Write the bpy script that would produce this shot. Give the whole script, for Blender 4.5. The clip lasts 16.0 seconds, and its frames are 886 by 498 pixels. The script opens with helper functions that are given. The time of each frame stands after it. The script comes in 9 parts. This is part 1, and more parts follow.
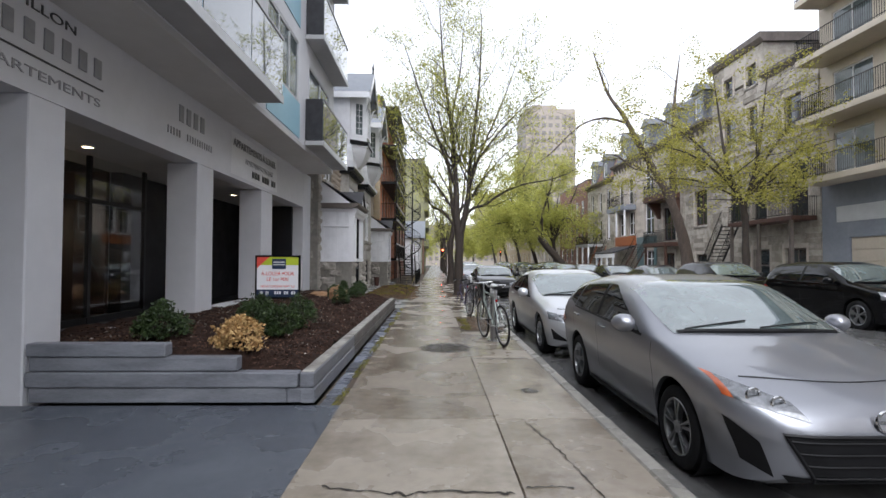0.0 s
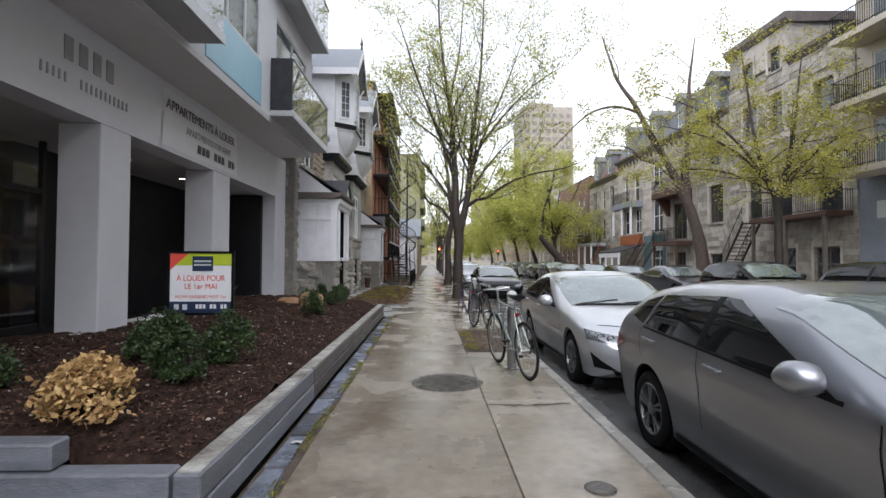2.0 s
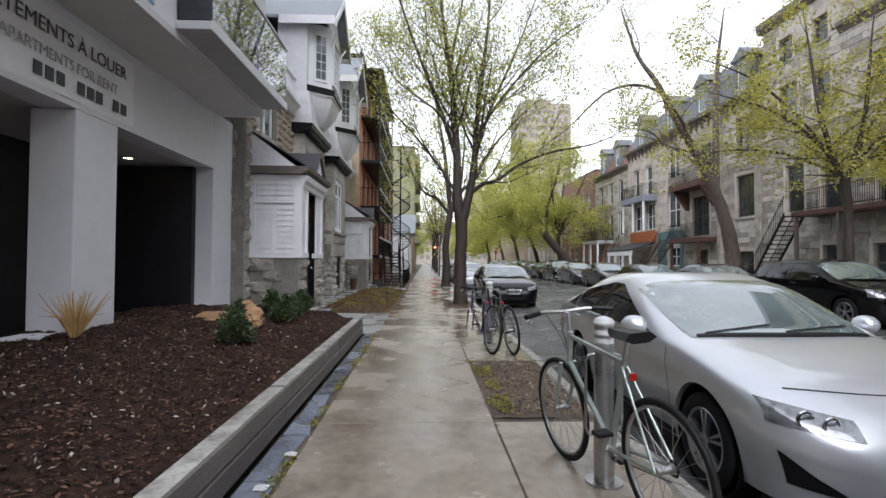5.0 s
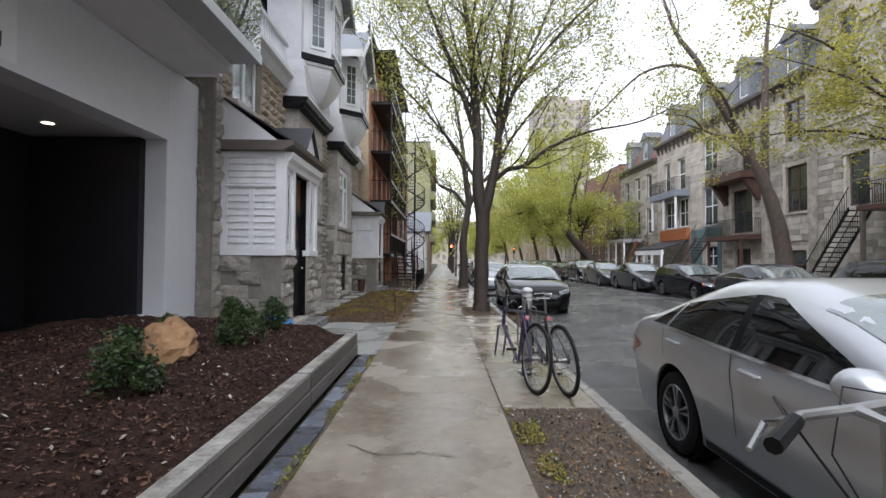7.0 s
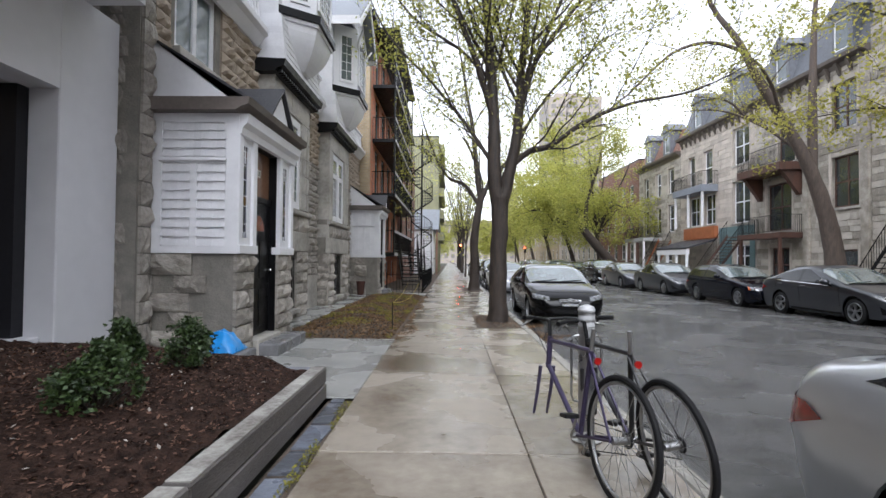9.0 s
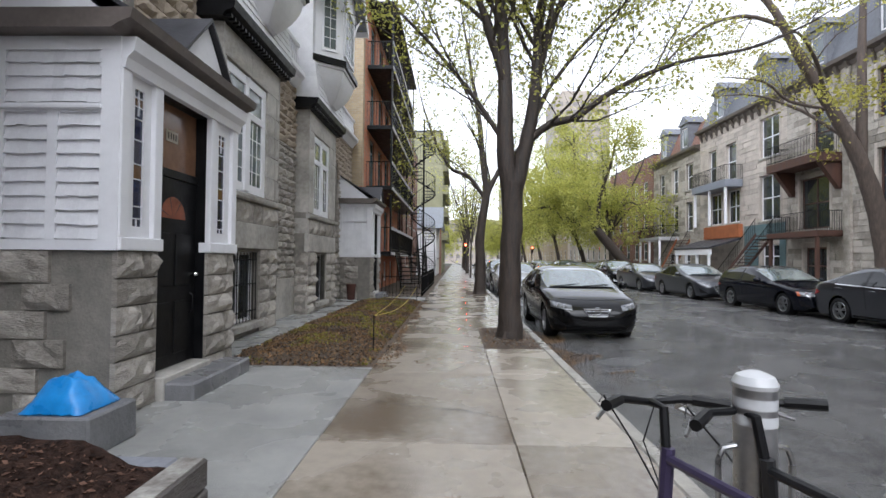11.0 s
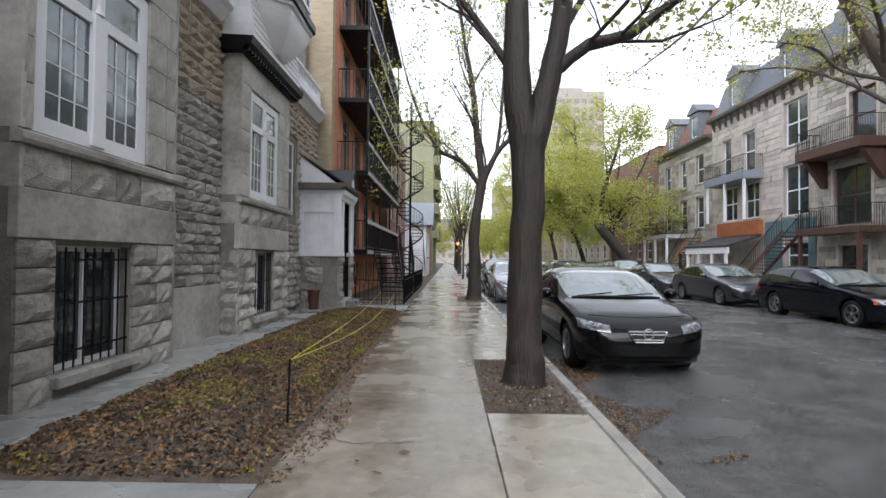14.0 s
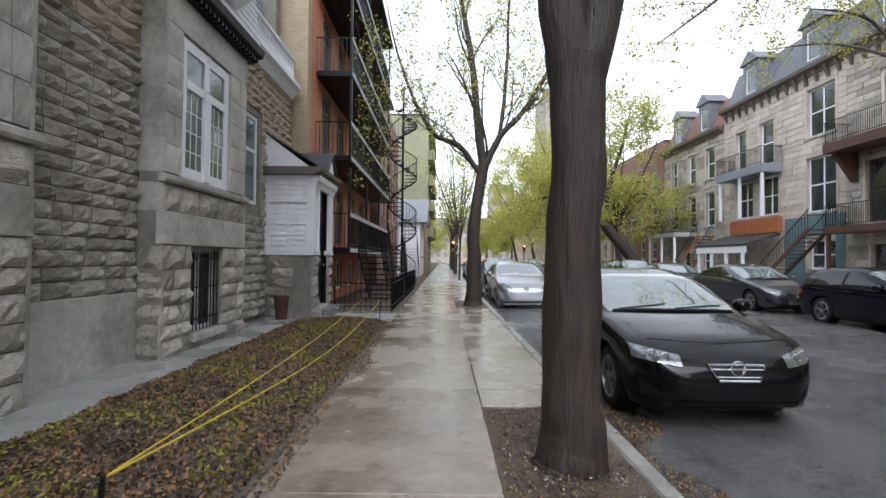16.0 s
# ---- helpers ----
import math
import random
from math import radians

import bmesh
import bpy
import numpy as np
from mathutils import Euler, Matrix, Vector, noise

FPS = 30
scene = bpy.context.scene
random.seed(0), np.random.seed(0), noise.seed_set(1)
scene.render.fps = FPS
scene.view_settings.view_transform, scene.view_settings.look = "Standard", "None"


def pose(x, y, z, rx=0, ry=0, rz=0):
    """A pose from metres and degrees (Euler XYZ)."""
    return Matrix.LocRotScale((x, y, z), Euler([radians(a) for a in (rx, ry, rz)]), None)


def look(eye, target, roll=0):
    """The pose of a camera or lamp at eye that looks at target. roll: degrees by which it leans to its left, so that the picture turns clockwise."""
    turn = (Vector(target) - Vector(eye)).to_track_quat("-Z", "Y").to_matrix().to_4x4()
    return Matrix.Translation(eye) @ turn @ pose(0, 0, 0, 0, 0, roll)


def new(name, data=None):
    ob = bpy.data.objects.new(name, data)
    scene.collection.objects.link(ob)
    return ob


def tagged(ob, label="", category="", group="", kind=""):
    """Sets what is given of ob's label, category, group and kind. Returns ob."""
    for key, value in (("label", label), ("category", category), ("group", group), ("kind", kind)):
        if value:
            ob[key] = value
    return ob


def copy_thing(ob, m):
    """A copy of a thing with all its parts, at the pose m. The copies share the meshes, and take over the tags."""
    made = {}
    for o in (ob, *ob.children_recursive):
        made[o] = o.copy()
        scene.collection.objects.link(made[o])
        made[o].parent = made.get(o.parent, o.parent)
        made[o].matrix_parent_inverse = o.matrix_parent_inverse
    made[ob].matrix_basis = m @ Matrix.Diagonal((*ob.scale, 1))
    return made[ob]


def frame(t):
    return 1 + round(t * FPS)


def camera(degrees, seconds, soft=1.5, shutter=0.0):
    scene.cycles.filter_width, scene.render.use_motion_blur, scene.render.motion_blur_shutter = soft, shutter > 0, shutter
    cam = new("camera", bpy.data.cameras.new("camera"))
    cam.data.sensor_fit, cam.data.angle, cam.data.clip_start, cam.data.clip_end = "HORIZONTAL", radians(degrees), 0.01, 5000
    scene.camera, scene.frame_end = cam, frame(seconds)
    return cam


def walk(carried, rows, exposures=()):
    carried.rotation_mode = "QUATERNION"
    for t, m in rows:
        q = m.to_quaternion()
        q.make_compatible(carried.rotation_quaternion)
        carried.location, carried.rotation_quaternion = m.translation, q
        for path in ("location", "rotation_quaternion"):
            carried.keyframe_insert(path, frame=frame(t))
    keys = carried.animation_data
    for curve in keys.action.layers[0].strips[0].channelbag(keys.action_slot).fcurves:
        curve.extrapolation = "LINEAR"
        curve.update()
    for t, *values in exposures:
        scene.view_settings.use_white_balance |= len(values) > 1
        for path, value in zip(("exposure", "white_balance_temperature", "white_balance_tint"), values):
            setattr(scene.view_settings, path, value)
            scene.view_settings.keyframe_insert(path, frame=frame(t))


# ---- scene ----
cam = camera(84.0, 16.0)
METRES, EYE, TILT, LEAN, TURN = 18.94, 1.5, 0.15, 0.0, -1.05
ROWS = [
    (0.0, 0.0, 0.0, 0.0, -0.0, 1.34, -0.18),
    (0.5, 0.00105, 0.0339, -0.00152, -0.143, 1.321, -0.16),
    (1.0, 0.00029, 0.0662, -0.00257, -0.257, 1.302, -0.18),
    (1.5, -0.002, 0.0994, -0.00143, -0.352, 1.312, -0.21),
    (2.0, -0.00304, 0.1318, -0.00067, -0.475, 1.302, -0.23),
    (2.5, -0.00599, 0.1644, -0.00105, -0.646, 1.293, -0.22),
    (3.0, -0.0039, 0.1985, -0.00238, -0.817, 1.274, -0.15),
    (3.5, -0.00352, 0.2313, -0.00257, -0.989, 1.264, -0.16),
    (6.0, -0.01084, 0.3885, -0.00437, -0.932, 1.141, -0.41),
    (6.5, -0.01046, 0.4195, -0.00466, -0.124, 1.122, -0.38),
    (7.0, -0.00894, 0.4503, -0.00494, 0.827, 1.141, -0.38),
    (7.5, -0.00989, 0.4809, -0.00437, 1.502, 1.122, -0.43),
    (8.0, -0.00875, 0.5131, -0.00494, 1.74, 1.103, -0.49),
    (8.5, -0.0115, 0.5441, -0.00437, 1.825, 1.084, -0.53),
    (9.0, -0.01065, 0.5752, -0.00475, 1.863, 1.065, -0.5),
    (11.5, -0.00627, 0.7268, -0.00494, 2.567, 1.074, -0.61),
    (12.0, -0.00561, 0.7552, -0.00513, 2.424, 1.074, -0.63),
    (12.5, -0.00618, 0.7844, -0.00447, 2.215, 1.074, -0.59),
    (13.0, -0.00523, 0.8144, -0.00371, 2.034, 1.036, -0.58),
    (13.5, -0.00732, 0.8454, -0.00447, 1.844, 1.046, -0.61),
    (14.0, -0.00475, 0.8761, -0.00513, 1.644, 1.017, -0.55),
    (14.5, -0.00437, 0.9067, -0.00665, 1.445, 0.979, -0.58),
    (15.0, -0.0058, 0.9377, -0.00627, 1.255, 0.989, -0.56),
    (15.5, -0.00542, 0.968, -0.00561, 1.122, 0.979, -0.57),
    (16.0, -0.00798, 0.9983, -0.00542, 1.065, 0.96, -0.61),
]
walk(cam, [(t, pose(0, 0, EYE, TILT, LEAN, TURN) @ pose(METRES * x, METRES * y, METRES * z, 90 + pitch, roll, yaw)) for t, x, y, z, yaw, pitch, roll in ROWS],
     [(0.0, 0.28, 6170, 12), (7.0, 0.32, 6130, 12), (9.0, 0.49, 6080, 12), (12.0, 0.45, 6050, 12), (16.0, 0.40, 6000, 12)])

# ---------- light ----------
world = bpy.data.worlds.new("sky")
scene.world = world
world.use_nodes = True
wn = world.node_tree.nodes
wl = world.node_tree.links
sky = wn.new("ShaderNodeTexSky")
sky.sky_type, sky.sun_disc = "NISHITA", False
sky.sun_elevation, sky.sun_rotation = radians(52), radians(200)
sky.air_density, sky.dust_density, sky.ozone_density = 1.0, 1.5, 1.0
hsv = wn.new("ShaderNodeHueSaturation")
hsv.inputs["Saturation"].default_value = 0.13
wl.new(sky.outputs[0], hsv.inputs["Color"])
wl.new(hsv.outputs[0], wn["Background"].inputs["Color"])
wn["Background"].inputs["Strength"].default_value = 0.34
sun = new("sun", bpy.data.lights.new("sun", "SUN"))
sun.data.energy, sun.data.angle, sun.data.color = 0.8, radians(40), (1.0, 0.99, 0.98)
sun.matrix_world = look((6, -30, 40), (0, 10, 0))


# ---------- materials ----------
def mat(name, col, col2=None, scale=6.0, rough=0.6, rough2=None, metal=0.0, bump=0.0, bscale=40.0, rnd=0.0, coat=0.0,
        wet=0.0, detail=6.0, stretch=(1, 1, 1), spec=0.5, emit=0.0, island=0.0):
    """Two scales of colour variation, gloss variation and fine relief; wet adds smooth damp patches."""
    m = bpy.data.materials.new(name)
    m.use_nodes = True
    nt = m.node_tree
    N, L = nt.nodes, nt.links
    p = N["Principled BSDF"]
    tc = N.new("ShaderNodeTexCoord")
    mp = N.new("ShaderNodeMapping")
    mp.inputs["Scale"].default_value = stretch
    geo = N.new("ShaderNodeNewGeometry")
    L.new(geo.outputs["Position"], mp.inputs["Vector"])
    if rnd or name.startswith("loc_"):
        L.new(tc.outputs["Object"], mp.inputs["Vector"])
    n1 = N.new("ShaderNodeTexNoise")
    n1.inputs["Scale"].default_value, n1.inputs["Detail"].default_value, n1.inputs["Roughness"].default_value = scale, detail, 0.6
    n2 = N.new("ShaderNodeTexNoise")
    n2.inputs["Scale"].default_value, n2.inputs["Detail"].default_value = scale * 9, 4
    L.new(mp.outputs[0], n1.inputs["Vector"])
    L.new(mp.outputs[0], n2.inputs["Vector"])
    mm = N.new("ShaderNodeMath")
    mm.operation = "MULTIPLY_ADD"
    mm.inputs[1].default_value, mm.inputs[2].default_value = 0.35, -0.17
    L.new(n2.outputs["Fac"], mm.inputs[0])
    ad = N.new("ShaderNodeMath")
    ad.operation = "ADD"
    L.new(n1.outputs["Fac"], ad.inputs[0])
    L.new(mm.outputs[0], ad.inputs[1])
    last = ad.outputs[0]
    if rnd or island:
        src = N.new("ShaderNodeObjectInfo").outputs["Random"] if rnd else geo.outputs["Random Per Island"]
        r2 = N.new("ShaderNodeMath")
        r2.operation = "MULTIPLY_ADD"
        k = rnd or island
        r2.inputs[1].default_value, r2.inputs[2].default_value = k, -k / 2
        L.new(src, r2.inputs[0])
        a2 = N.new("ShaderNodeMath")
        a2.operation = "ADD"
        L.new(last, a2.inputs[0])
        L.new(r2.outputs[0], a2.inputs[1])
        last = a2.outputs[0]
    ramp = N.new("ShaderNodeValToRGB")
    ramp.color_ramp.elements[0].position, ramp.color_ramp.elements[1].position = 0.3, 0.7
    ramp.color_ramp.elements[0].color = (*(col2 or [c * 0.8 for c in col]), 1)
    ramp.color_ramp.elements[1].color = (*col, 1)
    L.new(last, ramp.inputs["Fac"])
    L.new(ramp.outputs["Color"], p.inputs["Base Color"])
    p.inputs["Metallic"].default_value = metal
    p.inputs["Specular IOR Level"].default_value = spec
    p.inputs["Coat Weight"].default_value = coat
    p.inputs["Coat Roughness"].default_value = 0.03
    rr = N.new("ShaderNodeMapRange")
    rr.inputs["From Min"].default_value, rr.inputs["From Max"].default_value = 0.35, 0.65
    rr.inputs["To Min"].default_value, rr.inputs["To Max"].default_value = rough, rough if rough2 is None else rough2
    src = n1.outputs["Fac"]
    if wet:
        n3 = N.new("ShaderNodeTexNoise")
        n3.inputs["Scale"].default_value, n3.inputs["Detail"].default_value = wet, 9
        L.new(mp.outputs[0], n3.inputs["Vector"])
        src = n3.outputs["Fac"]
    if wet:
        rr.inputs["From Min"].default_value, rr.inputs["From Max"].default_value = 0.44, 0.555
    L.new(src, rr.inputs["Value"])
    L.new(rr.outputs[0], p.inputs["Roughness"])
    if bump:
        b = N.new("ShaderNodeBump")
        b.inputs["Strength"].default_value, b.inputs["Distance"].default_value = min(1, bump), 0.02
        n4 = N.new("ShaderNodeTexNoise")
        n4.inputs["Scale"].default_value, n4.inputs["Detail"].default_value = bscale, 6
        L.new(mp.outputs[0], n4.inputs["Vector"])
        L.new(n4.outputs["Fac"], b.inputs["Height"])
        L.new(b.outputs[0], p.inputs["Normal"])
    if emit:
        L.new(ramp.outputs["Color"], p.inputs["Emission Color"])
        p.inputs["Emission Strength"].default_value = emit
    return m


def glass_mat(name, tint, rough=0.02, trans=1.0, spec=0.5):
    m = bpy.data.materials.new(name)
    m.use_nodes = True
    p = m.node_tree.nodes["Principled BSDF"]
    p.inputs["Base Color"].default_value = (*tint, 1)
    p.inputs["Roughness"].default_value = rough
    p.inputs["Transmission Weight"].default_value = trans
    p.inputs["IOR"].default_value = 1.5
    p.inputs["Specular IOR Level"].default_value = spec
    return m


M_SLAB = mat("wet_concrete", (0.375, 0.33, 0.27), (0.15, 0.118, 0.083), 1.1, 0.025, 0.36, bump=0.12, bscale=70, rnd=0.2, wet=1.1, detail=9)
M_CURB = mat("curb_concrete", (0.36, 0.34, 0.30), (0.20, 0.19, 0.17), 2.5, 0.2, 0.5, bump=0.35, bscale=60, rnd=0.2, wet=2.0)
M_PAD = mat("pad_concrete", (0.36, 0.36, 0.34), (0.25, 0.25, 0.24), 1.6, 0.15, 0.5, bump=0.2, bscale=90, wet=1.2)
M_ROAD = mat("wet_asphalt", (0.15, 0.148, 0.146), (0.06, 0.0592, 0.0585), 1.5, 0.05, 0.30, bump=0.75, bscale=90, wet=0.6, detail=9)
M_EARTHFAR = mat("far_ground", (0.10, 0.10, 0.08), (0.06, 0.07, 0.05), 0.3, 0.7, bump=0.3)
M_DRIVE = mat("painted_asphalt", (0.125, 0.14, 0.165), (0.075, 0.085, 0.105), 1.0, 0.12, 0.45, bump=0.3, bscale=150, wet=1.0)
M_SOIL = mat("dark_mulch", (0.062, 0.036, 0.027), (0.012, 0.007, 0.0055), 14, 0.75, 0.95, bump=1.0, bscale=45, spec=0.12)
M_DIRT = mat("bare_dirt", (0.15, 0.115, 0.085), (0.045, 0.033, 0.024), 6, 0.6, 0.9, bump=0.9, bscale=60)
M_CHIP = mat("bark_chip", (0.15, 0.085, 0.06), (0.017, 0.010, 0.008), 3, 0.85, island=0.9, spec=0.15)
M_LITTER = mat("dead_leaf", (0.24, 0.135, 0.055), (0.018, 0.011, 0.007), 1.6, 0.4, 0.8, island=0.8)
M_MOSS = mat("yellow_moss", (0.30, 0.28, 0.04), (0.14, 0.13, 0.03), 9, 0.9, bump=0.8, bscale=90, island=0.5)
M_TIMBER = mat("grey_painted_timber", (0.25, 0.26, 0.29), (0.14, 0.145, 0.165), 2.0, 0.35, 0.7, bump=0.4, bscale=25, rnd=0.25, stretch=(1, 1, 4))
# Shade on the planter's long side is put into this darker brown-grey.
M_FLANK = mat("weathered_timber_shade_tone", (0.17, 0.155, 0.145), (0.075, 0.066, 0.06), 2.0, 0.4, 0.75, bump=0.5, bscale=25, rnd=0.25, stretch=(4, 1, 4))
M_WORN = mat("worn_timber_top", (0.52, 0.51, 0.47), (0.12, 0.10, 0.085), 3.5, 0.5, 0.8, bump=0.6, bscale=30)
M_GUTTER = mat("blue_grey_slate", (0.20, 0.22, 0.27), (0.08, 0.085, 0.10), 3.0, 0.08, 0.5, bump=0.5, bscale=20, rnd=0.5, wet=2.0)
M_WHITEREND = mat("white_render", (0.74, 0.74, 0.77), (0.66, 0.66, 0.69), 0.6, 0.55, 0.75, bump=0.08, bscale=120)
M_SOFFIT = mat("soffit_paint", (0.62, 0.61, 0.60), (0.54, 0.53, 0.52), 0.5, 0.6)
M_SLABPAINT = mat("grey_balcony_slab", (0.44, 0.44, 0.45), (0.37, 0.37, 0.38), 0.8, 0.6, bump=0.05)
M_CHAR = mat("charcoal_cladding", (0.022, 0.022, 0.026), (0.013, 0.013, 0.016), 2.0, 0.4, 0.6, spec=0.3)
M_BLUE = mat("pale_blue_panel", (0.36, 0.60, 0.72), (0.30, 0.54, 0.66), 0.8, 0.3, 0.4)
M_ALU = mat("pale_window_frame", (0.60, 0.61, 0.62), (0.52, 0.53, 0.54), 2.0, 0.35)
M_DARKMET = mat("dark_metal", (0.05, 0.05, 0.055), (0.03, 0.03, 0.033), 5.0, 0.35, 0.5, metal=0.6)
M_BLACK = mat("black_iron", (0.008, 0.008, 0.009), (0.004, 0.004, 0.0045), 6.0, 0.3, 0.5, bump=0.1, spec=0.22)
M_WHITE = mat("white_paint", (0.82, 0.82, 0.84), (0.73, 0.73, 0.75), 1.5, 0.45, 0.65, bump=0.08, bscale=70)
M_WHITE2 = mat("white_shingle_paint", (0.80, 0.80, 0.82), (0.66, 0.66, 0.68), 3.0, 0.5, 0.7, bump=0.15, bscale=50, island=0.25)
M_STONE = mat("rock_faced_limestone", (0.46, 0.425, 0.375), (0.20, 0.18, 0.155), 3.0, 0.6, 0.85, bump=0.9, bscale=18, rnd=0.28)
M_STONE_J = mat("limestone_joined", (0.46, 0.425, 0.375), (0.20, 0.18, 0.155), 3.0, 0.6, 0.85, bump=0.9, bscale=18, island=0.28)
M_ASHLAR = mat("dressed_limestone", (0.52, 0.495, 0.45), (0.22, 0.205, 0.18), 1.4, 0.55, 0.8, bump=0.3, bscale=35, rnd=0.2)
M_SAND = mat("brown_sandstone", (0.37, 0.305, 0.235), (0.20, 0.16, 0.12), 3.0, 0.65, 0.85, bump=0.8, bscale=20, rnd=0.5, island=0.0)
M_MORTAR = mat("mortar", (0.26, 0.24, 0.21), (0.16, 0.15, 0.13), 5.0, 0.9, bump=0.5)
M_SLATE = mat("grey_slate_roof", (0.27, 0.29, 0.32), (0.17, 0.185, 0.21), 4.0, 0.35, 0.6, bump=0.3, island=0.3)
M_MANSARD = mat("mansard_slate", (0.16, 0.17, 0.19), (0.085, 0.09, 0.105), 4.0, 0.4, 0.65, bump=0.4, island=0.3)
M_SLATEDK = mat("dark_slate_roof", (0.05, 0.05, 0.055), (0.025, 0.025, 0.03), 4.0, 0.4, 0.6, bump=0.3, island=0.3)
M_BRICK = mat("orange_brick", (0.42, 0.14, 0.065), (0.24, 0.075, 0.04), 4.0, 0.65, 0.85, bump=0.5, bscale=40, island=0.5)
M_BRICKY = mat("buff_brick", (0.40, 0.31, 0.18), (0.28, 0.21, 0.12), 4.0, 0.65, 0.85, bump=0.5, bscale=40, island=0.5)
M_RSTONE = mat("pale_grey_stone", (0.49, 0.45, 0.395), (0.24, 0.215, 0.18), 2.2, 0.65, 0.85, bump=0.9, bscale=15, island=0.4)
M_RSTONE2 = mat("pinkish_stone", (0.58, 0.52, 0.455), (0.38, 0.335, 0.29), 1.5, 0.65, 0.85, bump=0.5, bscale=15, island=0.35)
M_RGREY = mat("blue_grey_render", (0.24, 0.26, 0.30), (0.18, 0.195, 0.23), 0.7, 0.6, bump=0.1)
M_TEAL = mat("teal_paint", (0.13, 0.20, 0.215), (0.09, 0.145, 0.155), 1.5, 0.5)
M_ORANGE = mat("orange_paint", (0.42, 0.14, 0.055), (0.30, 0.10, 0.04), 2.0, 0.6)
M_WOOD = mat("brown_wood", (0.11, 0.05, 0.034), (0.05, 0.025, 0.018), 3.0, 0.5, 0.7, bump=0.3, stretch=(1, 1, 0.2))
M_OLIVE = mat("olive_render", (0.27, 0.265, 0.16), (0.20, 0.195, 0.12), 0.8, 0.7, bump=0.2)
M_BEIGE = mat("beige_panel", (0.50, 0.44, 0.36), (0.42, 0.37, 0.30), 1.0, 0.6)
M_TOWER = mat("beige_tower", (0.36, 0.315, 0.27), (0.30, 0.265, 0.225), 0.2, 0.7)
M_GLASSDK = mat("window_glass", (0.035, 0.045, 0.05), (0.02, 0.025, 0.03), 0.7, 0.04, 0.08, spec=0.9)
M_LEADBLUE = mat("blue_leaded_glass", (0.016, 0.022, 0.06), (0.01, 0.013, 0.035), 3, 0.05, spec=0.6)
M_LEADAMBER = mat("amber_leaded_glass", (0.15, 0.075, 0.03), (0.09, 0.045, 0.02), 3, 0.05, spec=0.6)
M_CURTAIN = mat("window_glass_pale", (0.13, 0.16, 0.165), (0.06, 0.075, 0.08), 1.2, 0.04, 0.08, spec=0.9)
M_BALGLASS = mat("balcony_glass", (0.10, 0.12, 0.125), (0.06, 0.075, 0.08), 0.5, 0.01, 0.02, spec=1.0, coat=1.0)
M_PANE = glass_mat("clear_glass", (0.9, 0.95, 0.96))
M_BARK = mat("wet_bark", (0.066, 0.048, 0.037), (0.010, 0.0075, 0.006), 7.0, 0.45, 0.8, bump=1.0, bscale=16, stretch=(3, 3, 0.45), detail=10)
M_BARKG = mat("grey_bark", (0.12, 0.09, 0.072), (0.045, 0.033, 0.027), 5.0, 0.6, 0.85, bump=1.0, bscale=22, stretch=(3, 3, 0.5))
# Leaf base colours raised past real leaf: backlight is painted into them.
M_LEAF = mat("spring_leaf_backlit_tint", (0.53, 0.52, 0.13), (0.33, 0.35, 0.075), 0.8, 0.5, island=0.7)
M_LEAF2 = mat("ochre_leaf_backlit_tint", (0.53, 0.49, 0.11), (0.33, 0.315, 0.065), 0.8, 0.5, island=0.7)
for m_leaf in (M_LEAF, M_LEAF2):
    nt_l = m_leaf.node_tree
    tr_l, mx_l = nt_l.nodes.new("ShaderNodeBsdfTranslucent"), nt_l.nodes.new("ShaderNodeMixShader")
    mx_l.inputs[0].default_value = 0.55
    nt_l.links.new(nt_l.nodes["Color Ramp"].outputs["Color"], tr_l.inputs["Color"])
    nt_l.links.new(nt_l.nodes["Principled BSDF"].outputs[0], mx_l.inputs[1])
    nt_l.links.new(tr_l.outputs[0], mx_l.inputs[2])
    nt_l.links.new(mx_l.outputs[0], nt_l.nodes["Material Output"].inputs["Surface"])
M_BUSH = mat("boxwood_leaf", (0.05, 0.085, 0.022), (0.018, 0.035, 0.010), 6.0, 0.4, 0.6, island=0.8)
M_DRY = mat("dry_straw_leaf", (0.62, 0.42, 0.18), (0.36, 0.21, 0.08), 6.0, 0.7, island=0.8)


